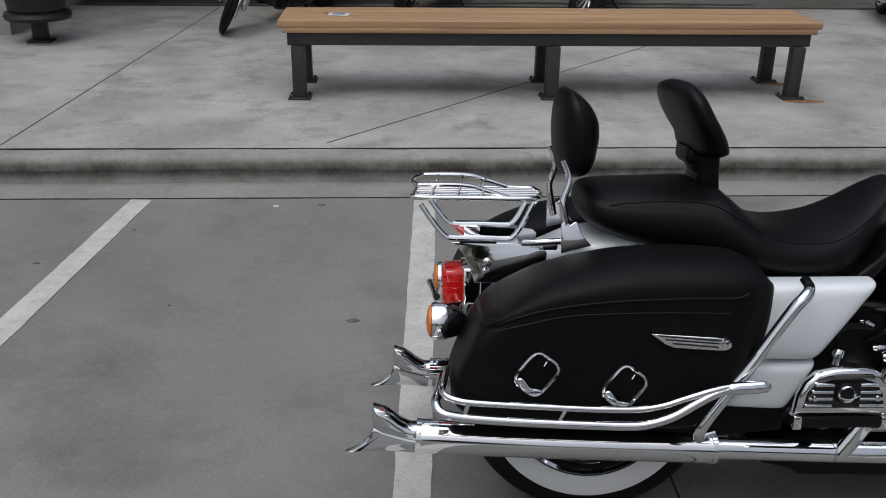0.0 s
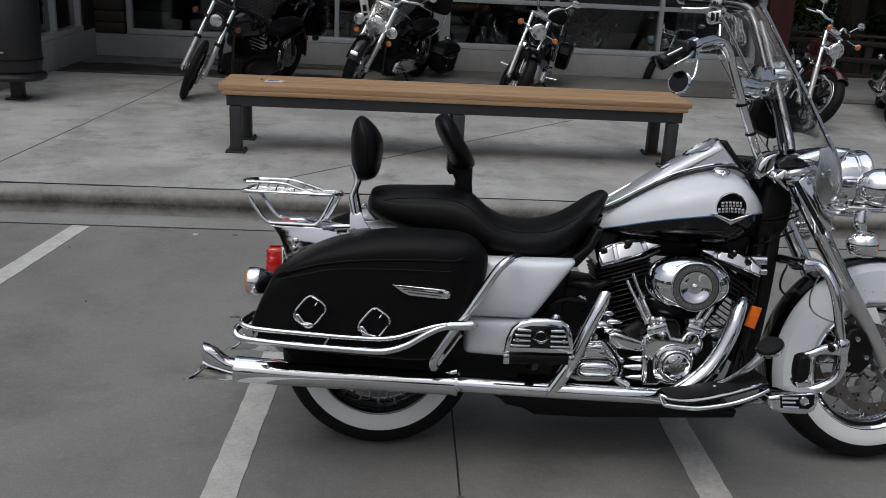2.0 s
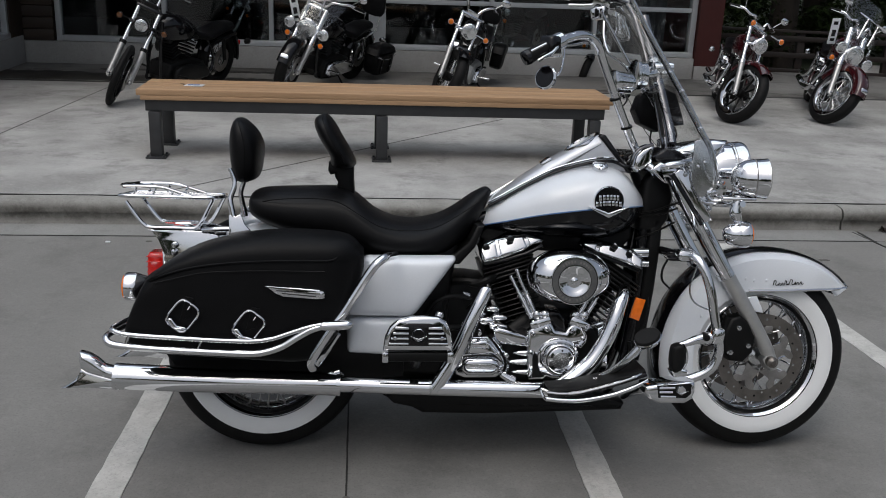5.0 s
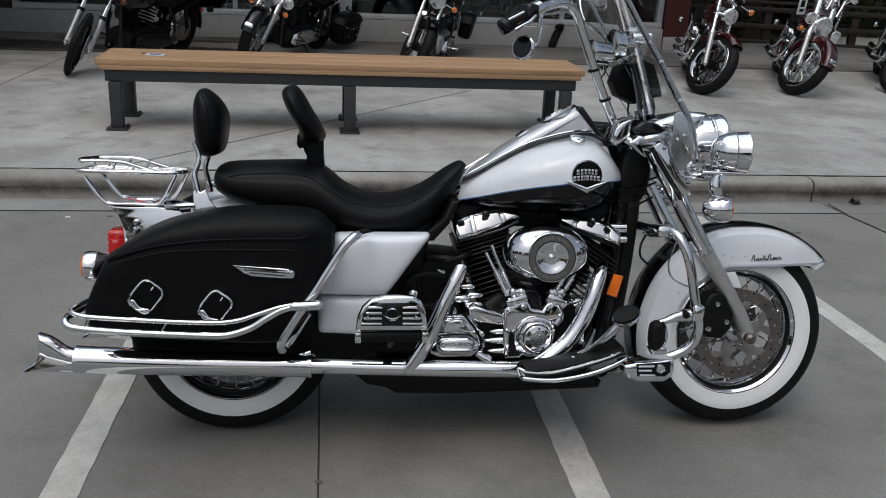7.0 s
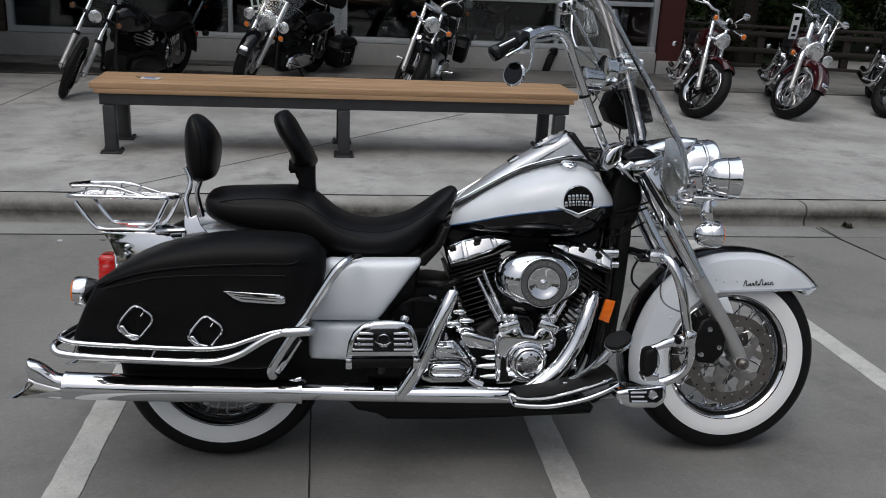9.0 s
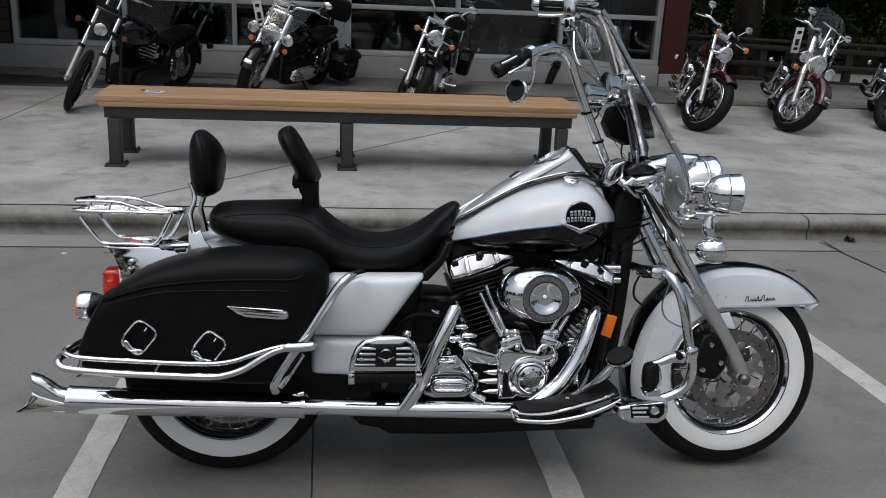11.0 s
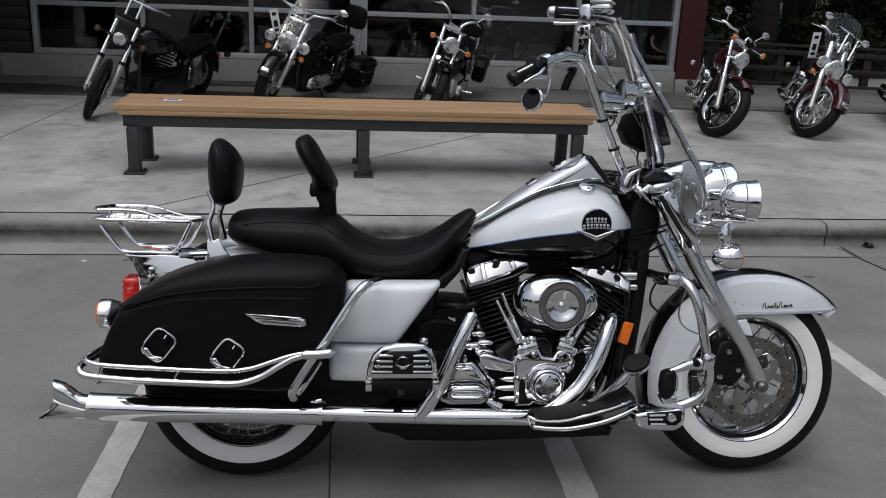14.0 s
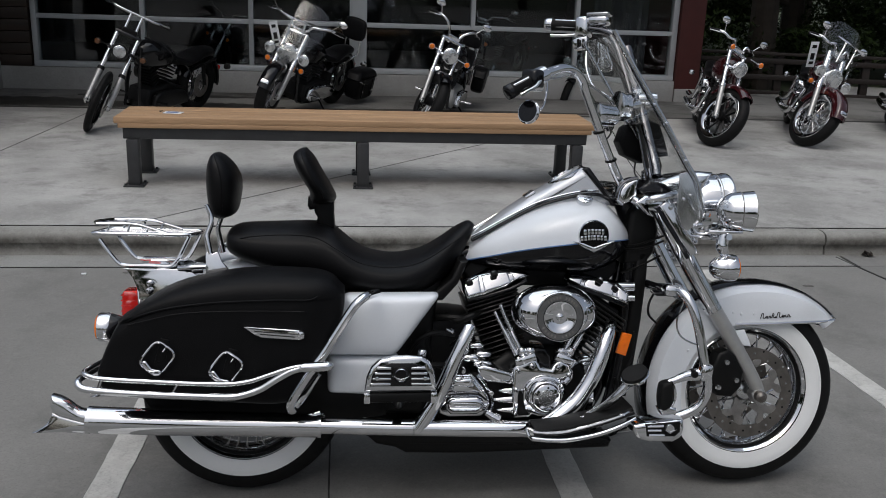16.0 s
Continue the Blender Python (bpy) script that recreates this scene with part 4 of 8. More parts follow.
    part("rail_link", side(tube([(-0.321, -0.445, 0.467), (-0.329, -0.445, 0.442)], 0.0045, 8)), CHROME, guard)
    part("rail_link", side(tube([(-0.129, -0.445, 0.456), (-0.141, -0.445, 0.431)], 0.0045, 8)), CHROME, guard)
    part("upright", side(tube([(0.394, -0.280, 0.669), (0.368, -0.360, 0.676), (0.349, -0.385, 0.668), (0.328, -0.390, 0.646), (0.289, -0.390, 0.584), (0.251, -0.390, 0.522), (0.210, -0.390, 0.464), (0.173, -0.388, 0.404), (0.161, -0.385, 0.377), (0.166, -0.370, 0.357)], 0.0125, 12, 6)), CHROME, guard)
    part("brace", side(tube([(0.236, -0.350, 0.453), (0.207, -0.345, 0.406), (0.175, -0.330, 0.357)], 0.0085, 8)), CHROME, guard)
    part("bag_bracket", side(tube([(0.139, -0.360, 0.389), (0.164, -0.385, 0.396)], 0.0055, 8)), CHROME_DULL, guard)

# side covers
def quad_panel(corners, y_back, y_front, nu=28, nv=24, crown=0.010, edge=12, ru=0.16, rv=0.22):
    """A softly crowned panel between four corners given as (x, z), with rounded borders and corners."""
    (ax, az), (bx, bz), (cx, cz), (dx, dz) = corners
    bm = bmesh.new()
    V = []
    for j in range(nv + 1):
        v = 0.5 - 0.5 * math.cos(math.pi * j / nv)
        row = []
        for i in range(nu + 1):
            u = 0.5 - 0.5 * math.cos(math.pi * i / nu)
            k = ((1 - abs(2 * u - 1) ** edge) * (1 - abs(2 * v - 1) ** edge)) ** 0.5
            bow = math.sin(math.pi * u) * math.sin(math.pi * v)
            du, dv = (abs(2 * u - 1) - 1 + ru) / ru, (abs(2 * v - 1) - 1 + rv) / rv
            if du > 0 and dv > 0:
                u = 0.5 + math.copysign(1 - ru + ru * du * (1 - dv * dv / 2) ** 0.5, u - 0.5) / 2
                w = 0.5 + math.copysign(1 - rv + rv * dv * (1 - du * du / 2) ** 0.5, v - 0.5) / 2
            else:
                w = v
            x = (ax * (1 - u) + bx * u) * (1 - w) + (dx * (1 - u) + cx * u) * w
            z = (az * (1 - u) + bz * u) * (1 - w) + (dz * (1 - u) + cz * u) * w
            row.append(bm.verts.new((x, y_back + (y_front - y_back) * k - crown * bow, z)))
        V.append(row)
    for j in range(nv):
        for i in range(nu):
            bm.faces.new((V[j][i], V[j][i + 1], V[j + 1][i + 1], V[j + 1][i]))
    rim = V[0] + [r[-1] for r in V[1:]] + V[-1][-2::-1] + [r[0] for r in V[-2:0:-1]]
    bm.faces.new(rim[::-1])
    return bm


for s in (-1, 1):
    side = (lambda b: b) if s < 0 else mirrored
    cov = part("side_cover", side(quad_panel([(0.299, 0.656), (0.587, 0.658), (0.455, 0.474), (0.232, 0.476)], -0.20, -0.255)), PEARL, bike, "pearl white side cover under the seat")
    part("lower_panel", side(quad_panel([(0.255, 0.476), (0.468, 0.474), (0.397, 0.357), (0.256, 0.364)], -0.20, -0.252, 20, 16, 0.006, 10, 0.14, 0.26)), PEARL, cov)
part("oil_tank", slab([(0.438, 0.322), (0.454, 0.410), (0.481, 0.470), (0.535, 0.529), (0.599, 0.563), (0.634, 0.563), (0.689, 0.556), (0.711, 0.479), (0.706, 0.391), (0.593, 0.321)], -0.07, 0.13, 0.02), MATT, bike, "black oil tank beside the engine")


for pts, r in (([(0.583, -0.100, 0.562), (0.624, -0.120, 0.565), (0.662, -0.120, 0.563), (0.708, -0.090, 0.567)], 0.012), ([(0.495, -0.130, 0.459), (0.524, -0.140, 0.500), (0.572, -0.140, 0.521), (0.636, -0.120, 0.512)], 0.008), ([(0.481, -0.140, 0.387), (0.528, -0.150, 0.415), (0.583, -0.150, 0.425), (0.638, -0.120, 0.406)], 0.010), ([(0.557, -0.110, 0.545), (0.550, -0.120, 0.495), (0.565, -0.120, 0.425), (0.559, -0.120, 0.354)], 0.006)):
    part("hose", tube(pts, r, 8), MATT, bike)
part("regulator", block((0.528, -0.100, 0.473), (0.05, 0.05, 0.06), 0.008), MATT, bike)
part("clip", tube([(0.610, -0.130, 0.530), (0.631, -0.130, 0.520)], 0.0045, 8), CHROME_DULL, bike)


# seat
seat_rows = [(-0.051, 0.778, 0.790, 0.05), (-0.043, 0.756, 0.814, 0.105), (-0.027, 0.742, 0.826, 0.135), (0.018, 0.719, 0.833, 0.155), (0.117, 0.689, 0.837, 0.165), (0.217, 0.669, 0.840, 0.172), (0.259, 0.655, 0.830, 0.182), (0.292, 0.645, 0.806, 0.19), (0.334, 0.635, 0.771, 0.197), (0.385, 0.630, 0.747, 0.2), (0.445, 0.628, 0.737, 0.198), (0.504, 0.632, 0.744, 0.185), (0.554, 0.643, 0.762, 0.16), (0.597, 0.666, 0.790, 0.13), (0.636, 0.706, 0.820, 0.1), (0.666, 0.754, 0.839, 0.075), (0.686, 0.794, 0.847, 0.055), (0.698, 0.823, 0.841, 0.035), (0.703, 0.835, 0.831, 0.015)]
dense = spline([Vector((x, b, t)) for x, b, t, w in seat_rows], 3)
wide = spline([Vector((w, 0, 0)) for *_, w in seat_rows], 3)
seat = part("seat", loft_x([(p.x, p.y, p.z, q.x) for p, q in zip(dense, wide)], 36, 2.7), VINYL, bike, "two-up black vinyl seat")
part("welt", tube([(0.257, -0.178, 0.712), (0.265, -0.165, 0.760), (0.267, -0.120, 0.796), (0.269, -0.040, 0.815)], 0.0022, 6), LEATHER, seat)
part("welt", tube([(-0.023, -0.130, 0.795), (0.041, -0.158, 0.811), (0.139, -0.165, 0.817), (0.220, -0.172, 0.810), (0.285, -0.185, 0.776), (0.350, -0.195, 0.740), (0.432, -0.196, 0.729), (0.515, -0.176, 0.737), (0.594, -0.130, 0.773), (0.658, -0.085, 0.810)], 0.0018, 6), LEATHER, seat)
part("seat_pan", slab([(0.285, 0.647), (0.452, 0.630), (0.570, 0.645), (0.620, 0.689), (0.644, 0.741), (0.670, 0.741), (0.641, 0.672), (0.596, 0.621), (0.351, 0.604)], -0.15, 0.15, 0.01), MATT, seat)


def pad(rows, name, label, half, power=2.5):
    """A backrest cushion built of level slices: rows of (rear x, front x, height), with the half width at each."""
    rings = []
    a = spline([Vector((x0, x1, z)) for x0, x1, z in rows], 4)
    b = spline([Vector((w, 0, 0)) for w in half], 4)
    for p, w in zip(a, b):
        c, h = (p.x + p.y) / 2, (p.y - p.x) / 2
        ring = []
        for k in range(32):
            ca, sa = math.cos(2 * math.pi * k / 32), math.sin(2 * math.pi * k / 32)
            ring.append(Vector((c + h * math.copysign(abs(ca) ** (2 / power), ca), w.x * math.copysign(abs(sa) ** (2 / power), sa), p.z)))
        rings.append(ring)
    ob = part(name, rings_to_bm(rings), VINYL, bike, label)
    for s in (-1, 1):
        part("welt", tube([(p.x + (p.y - p.x) * 0.56, s * w.x * 0.985, p.z) for p, w in list(zip(a, b))[3:-3]], 0.0022, 6, 1), LEATHER, ob)
    return ob


pad([(-0.085, -0.078, 1.046), (-0.096, -0.060, 1.036), (-0.106, -0.033, 1.011), (-0.110, -0.014, 0.977), (-0.110, -0.010, 0.943), (-0.107, -0.014, 0.909), (-0.102, -0.019, 0.883), (-0.096, -0.031, 0.861), (-0.081, -0.054, 0.851)], "passenger_backrest", "black padded passenger backrest", (0.05, 0.09, 0.112, 0.12, 0.12, 0.115, 0.108, 0.095, 0.06))
rb = pad([(0.172, 0.185, 1.064), (0.152, 0.197, 1.052), (0.148, 0.213, 1.031), (0.160, 0.232, 0.997), (0.180, 0.253, 0.963), (0.195, 0.267, 0.938), (0.198, 0.276, 0.915), (0.205, 0.267, 0.903)], "rider_backrest", "black padded rider backrest leaning back", (0.07, 0.13, 0.16, 0.17, 0.17, 0.16, 0.145, 0.11))
part("stem", slab([(0.192, 0.918), (0.190, 0.891), (0.197, 0.879), (0.210, 0.881), (0.212, 0.871), (0.220, 0.857), (0.217, 0.840), (0.232, 0.819), (0.273, 0.813), (0.269, 0.861), (0.269, 0.915)], -0.055, 0.055, 0.012, 0), VINYL, rb)
for s in (-1, 1):
    pts = [(-0.100, -0.105, 0.897), (-0.087, -0.105, 0.865), (-0.086, -0.108, 0.841), (-0.096, -0.110, 0.811), (-0.097, -0.112, 0.793), (-0.090, -0.114, 0.755), (-0.084, -0.114, 0.725)]
    bar = part("sissy_bar", tube([(px_, s * abs(py_), pz_) for px_, py_, pz_ in pts], [0.006, 0.0072, 0.0075, 0.008, 0.0085, 0.0095, 0.0095], 10), CHROME, bike, "chrome backrest upright")
    plate = [(-0.100, 0.690), (-0.101, 0.756), (-0.091, 0.763), (-0.081, 0.753), (-0.071, 0.760), (-0.065, 0.760), (-0.054, 0.732), (-0.032, 0.707)]
    pm = slab(plate, min(s * 0.122, s * 0.130), max(s * 0.122, s * 0.130), 0.002, 0)
    for v in pm.verts:
        v.co.y -= s * 0.13 * (v.co.z - 0.70)
    part("side_plate", pm, CHROME, bar)


# luggage rack
def rack():
    near_rear, near_front = Vector((-0.423, -0.075, 0.806)), Vector((-0.165, -0.075, 0.803))
    far_rear, far_front = Vector((near_rear.x + 0.010, 0.085, near_rear.z - 0.004)), Vector((near_front.x + 0.012, 0.085, near_front.z - 0.006))
    base = [near_rear, near_rear.lerp(near_front, 0.5), near_front, near_front.lerp(far_front, 0.2) + Vector((0.018, 0, 0)), near_front.lerp(far_front, 0.5) + Vector((0.026, 0, 0)), near_front.lerp(far_front, 0.8) + Vector((0.018, 0, 0)), far_front, far_front.lerp(far_rear, 0.5), far_rear, far_rear.lerp(near_rear, 0.25) + Vector((-0.008, 0, 0)), far_rear.lerp(near_rear, 0.5) + Vector((-0.010, 0, 0)), far_rear.lerp(near_rear, 0.75) + Vector((-0.008, 0, 0))]
    r = part("luggage_rack", tube(base, 0.0062, 10, 5, True), CHROME, bike, "chrome tubular luggage rack")
    for k in range(5):
        f = 0.17 + 0.165 * k
        part("slat", tube([near_rear.lerp(far_rear, f) + Vector((-0.008, 0, 0.001)), near_front.lerp(far_front, f) + Vector((0.022, 0, 0.001))], 0.0036, 8), CHROME, r)
    top = [Vector(v) for v in [(-0.421, -0.070, 0.834), (-0.352, -0.070, 0.835), (-0.304, -0.070, 0.832), (-0.273, -0.070, 0.823), (-0.244, -0.070, 0.814), (-0.215, -0.070, 0.805)]]
    low = [Vector(v) for v in [(-0.414, -0.072, 0.789), (-0.387, -0.072, 0.749), (-0.362, -0.072, 0.719), (-0.342, -0.072, 0.711), (-0.279, -0.072, 0.711), (-0.222, -0.072, 0.709), (-0.204, -0.072, 0.714), (-0.187, -0.072, 0.735), (-0.165, -0.072, 0.779), (-0.156, -0.072, 0.797)]]
    over = Vector((0.012, 0.152, -0.003))
    for s in (-1, 1):
        shift = over if s > 0 else Vector()
        part("side_rail", tube([p + shift for p in top], 0.0052, 8), CHROME, r)
        for q in (0.16, 0.52, 0.86):
            a = near_rear.lerp(near_front, q * 0.62 + 0.02) + shift
            part("post", tube([a, a + Vector((0.010, 0.004 * -s, 0.026 - 0.016 * max(0, q - 0.6)))], 0.0032, 8), CHROME, r)
        part("support", tube([p + shift for p in low], 0.0062, 8, 4), CHROME, r)
        plate = [(-0.344, 0.706), (-0.332, 0.699), (-0.315, 0.676), (-0.301, 0.644), (-0.292, 0.615), (-0.213, 0.615), (-0.131, 0.649), (-0.127, 0.683), (-0.138, 0.694), (-0.162, 0.696), (-0.181, 0.704)]
        pm = slab(plate, min(s * 0.099, s * 0.105), max(s * 0.099, s * 0.105), 0.0012, 0)
        for v in pm.verts:
            v.co.y -= s * 0.13 * (v.co.z - 0.64)
        pl = part("mount_plate", pm, CHROME, r, "polished mounting plate")
        for x, z in ((-0.264, 0.663), (-0.266, 0.641)):
            part("bolt", lathe([(0.0, s * 0.120), (0.007, s * 0.119), (0.0095, s * 0.114), (0.0095, s * 0.105)], (x, 0, z), "y", 12), CHROME, pl)
        part("plate_slot", slab([(-0.327, 0.712), (-0.243, 0.711), (-0.243, 0.706), (-0.327, 0.707)], min(s * 0.1065, s * 0.104), max(s * 0.1065, s * 0.104), 0.0005, 0), MATT, pl)
    part("end_rail", tube([top[0], top[0] + Vector((-0.012, 0.03, 0.001)), top[0] + Vector((-0.010, 0.076, 0.0)), top[0] + over + Vector((-0.010, -0.03, 0.001)), top[0] + over], 0.0050, 8), CHROME, r)
    part("dock_bar", tube([(-0.182, -0.100, 0.707), (-0.143, -0.118, 0.713), (-0.101, -0.118, 0.715)], 0.008, 10), CHROME, r)
    part("dock_clamp", block((-0.124, -0.118, 0.705), (0.035, 0.014, 0.020), 0.005), CHROME, r)


rack()

# tail lamp and rear signals
tl = part("tail_lamp", slab([(-0.361, 0.620), (-0.356, 0.628), (-0.313, 0.628), (-0.293, 0.607), (-0.295, 0.550), (-0.355, 0.543), (-0.363, 0.555)], -0.05, 0.05, 0.010), RED, bike, "red ribbed tail lamp")
lz = (-0.362, 0.592)
for k in range(4):
    part("rib", block((lz[0] + 0.022, 0, lz[1] + 0.024 - 0.016 * k), (0.0475, 0.1012, 0.003), 0.001), RED, tl)
part("lamp_base", slab([(-0.316, 0.633), (-0.271, 0.633), (-0.273, 0.546), (-0.315, 0.543)], -0.055, 0.055, 0.008), CHROME, tl)
part("signal_bar", tube([(-0.334, -0.190, 0.541), (-0.317, -0.050, 0.527), (-0.30, 0, 0.560), (-0.31, 0.17, 0.560)], 0.009, 10), CHROME, bike)


def signal(at, face, m=None, r=0.041, name="turn_signal", lens=AMBER, shell=None):
    """A chrome bullet lamp; face: +1 looks ahead, -1 behind."""
    prof = [(0.0, -0.055), (r * 0.45, -0.050), (r * 0.8, -0.036), (r * 0.97, -0.014), (r, 0.004), (r * 1.03, 0.012), (r * 1.03, 0.022), (r * 0.93, 0.025)]
    s = part(name, lathe([(q, face * h) for q, h in prof], at, "x", 28), shell or CHROME, bike, "bullet turn signal with chrome ring", m)
    part("ring", lathe([(q, face * h) for q, h in ((r * 0.99, -0.010), (r * 1.05, -0.004), (r * 1.06, 0.018), (r * 1.02, 0.024), (r * 0.95, 0.024))], at, "x", 28), CHROME, s)
    part("lens", lathe([(r * 0.93, face * 0.022), (r * 0.85, face * 0.030), (r * 0.5, face * 0.034), (0.0, face * 0.036)], at, "x", 28), lens, s, "amber lens")
    return s


signal((-0.366, -0.185, 0.550), -1, shell=BLACK, r=0.040)
signal((-0.345, 0.17, 0.545), -1, shell=BLACK, r=0.040)

# fuel tank: white above, black below a blue line
rows = [(0.662, 0.743, 0.728, 0.722, 0.02), (0.673, 0.763, 0.729, 0.718, 0.045), (0.703, 0.794, 0.740, 0.713, 0.085), (0.749, 0.828, 0.754, 0.706, 0.12), (0.805, 0.860, 0.769, 0.701, 0.145), (0.868, 0.893, 0.783, 0.697, 0.17), (0.950, 0.919, 0.795, 0.693, 0.182), (1.035, 0.930, 0.804, 0.691, 0.182), (1.091, 0.918, 0.806, 0.700, 0.165), (1.136, 0.885, 0.804, 0.723, 0.13), (1.172, 0.843, 0.801, 0.753, 0.08), (1.198, 0.811, 0.798, 0.786, 0.03)]
A = spline([Vector((x, t, l)) for x, t, l, b, w in rows], 4)
B = spline([Vector((b, w, 0)) for x, t, l, b, w in rows], 4)
upper, lower, edge = [], [], []
for p, q in zip(A, B):
    x, t, l, b, w = p.x, p.y, p.z, q.x, q.y
    arc = [(math.sin(radians(a)), math.cos(radians(a))) for a in range(-90, 91, 10)]
    up = [Vector((x, w * (math.copysign(abs(s) ** 0.72, s)), l + (t - l) * c ** 0.8)) for s, c in arc]
    upper.append(up + [Vector((x, w * 0.6, l + 0.001)), Vector((x, -w * 0.6, l + 0.001))])
    lo = [Vector((x, w * (math.copysign(abs(s) ** 0.75, s)), l - (l - b) * c ** 0.85)) for s, c in arc]
    lower.append(lo + [Vector((x, w * 0.6, l - 0.001)), Vector((x, -w * 0.6, l - 0.001))])
    edge.append((x, w, l))
tank = part("fuel_tank", rings_to_bm(upper), PEARL, bike, "pearl white fuel tank")
part("lower_tank", rings_to_bm(lower), BLACK, tank, "black lower half of the tank")
for s in (-1, 1):
    part("pinstripe", tube([(x, s * (w + 0.0003), l) for x, w, l in edge[::2]], 0.0020, 6, 3), BLUE, tank, "thin blue line")
con = [(0.695, 0.796), (0.716, 0.818), (0.759, 0.849), (0.811, 0.888), (0.871, 0.927), (0.958, 0.977), (1.028, 1.018), (1.040, 1.020), (1.055, 1.008), (1.094, 0.958), (1.136, 0.905), (1.068, 0.901), (0.979, 0.883), (0.804, 0.823)]
cons = part("tank_console", slab(con, -0.070, 0.070, 0.026, 0, steps=5), SILVER, tank, "silver console along the top of the tank")
for s in (-1, 1):
    pts = [(0.688, -0.066, 0.793), (0.728, -0.074, 0.816), (0.796, -0.082, 0.856), (0.881, -0.086, 0.900), (0.967, -0.088, 0.927), (1.036, -0.088, 0.940), (1.077, -0.080, 0.938), (1.109, -0.070, 0.925)]
    part("console_trim", tube([(px_, s * abs(py_), pz_) for px_, py_, pz_ in pts], 0.0052, 8), BLACK, cons)
    part("bright_edge", tube([(px_, s * (abs(py_) - 0.009), pz_ + 0.010) for px_, py_, pz_ in pts[:-1]], 0.0034, 6), CHROME, cons)
dt = Matrix.Rotation(radians(-30), 3, "Y")
part("speedometer", lathe([(0.056, -0.02), (0.062, 0.0), (0.060, 0.008), (0.052, 0.010), (0.050, 0.004), (0.0, 0.004)], (0.990, 0.000, 0.989), "z", 36, dt), CHROME, cons, "chrome-rimmed speedometer")
part("dash_front", slab([(1.035, 1.022), (1.046, 1.021), (1.092, 0.962), (1.138, 0.903), (1.123, 0.903), (1.078, 0.955), (1.026, 1.014)], -0.074, 0.074, 0.006, 0), BLACK, cons, "black gloss dash front")
part("console_latch", block((0.871, -0.020, 0.931), (0.038, 0.05, 0.016), 0.005, Matrix.Rotation(radians(-33), 3, "Y")), CHROME, cons)
part("rocker_switch", block((0.968, -0.035, 0.977), (0.05, 0.03, 0.010), 0.004, Matrix.Rotation(radians(-30), 3, "Y")), MATT, cons)
ez = (1.037, 0.825)
for s in (-1, 1):
    fc = (1.024, -0.112, 0.931)
    part("filler_cap", lathe([(0.0, 0.004), (0.020, 0.0035), (0.0245, 0.000), (0.0245, -0.014)], (fc[0], s * 0.112, fc[2]), "z", 28, Matrix.Rotation(radians(-s * 24), 3, "X")), CHROME, tank, "flush chrome filler cap")
    yy = s * 0.184
    em = part("tank_emblem", lathe([(0.0, s * 0.006), (0.041, s * 0.006), (0.043, s * 0.004), (0.043, -s * 0.012)], (ez[0], yy, ez[1]), "y", 36), BLACK, tank, "round black and chrome tank emblem")
    part("rim", lathe([(0.0415, s * 0.004), (0.0445, s * 0.008), (0.047, s * 0.004), (0.046, -s * 0.012), (0.0415, -s * 0.012)], (ez[0], yy, ez[1]), "y", 40, closed=True), CHROME, em)
    for dz, wds, h in ((0.010, (0.012, 0.010, 0.011, 0.009, 0.010, 0.009), 0.016), (-0.008, (0.011, 0.010, 0.010, 0.005, 0.011, 0.010, 0.010, 0.011), 0.015)):
        x = ez[0] - sum(wds) / 2 - 0.003
        for k, wd in enumerate(wds):
            bow = 0.003 * math.cos((x - ez[0]) * 40)
            part("raised_mark", block((x + wd / 2, yy + s * 0.0065, ez[1] + dz + bow), (wd * 0.80, 0.003, h), 0.0012), CHROME, em)
            x += wd * 1.06
    wing = [(-0.064, -0.016), (-0.03, -0.022), (0.0, -0.034), (0.03, -0.022), (0.064, -0.014), (0.036, -0.031), (0.016, -0.041), (0.0, -0.050), (-0.016, -0.041), (-0.036, -0.032)]
    part("wing", slab([(ez[0] + a, ez[1] + b) for a, b in wing], min(yy - s * 0.004, yy + s * 0.011), max(yy - s * 0.004, yy + s * 0.011), 0.003, 0), CHROME, em)

# engine
eng = part("engine", joined(slab([(0.596, 0.237), (0.611, 0.371), (0.732, 0.405), (0.800, 0.458), (0.870, 0.476), (0.976, 0.475), (1.050, 0.403), (1.072, 0.294), (1.039, 0.221)], -0.115, 0.135, 0.03, steps=3)), MATT, bike, "air-cooled V-twin engine in chrome and black")


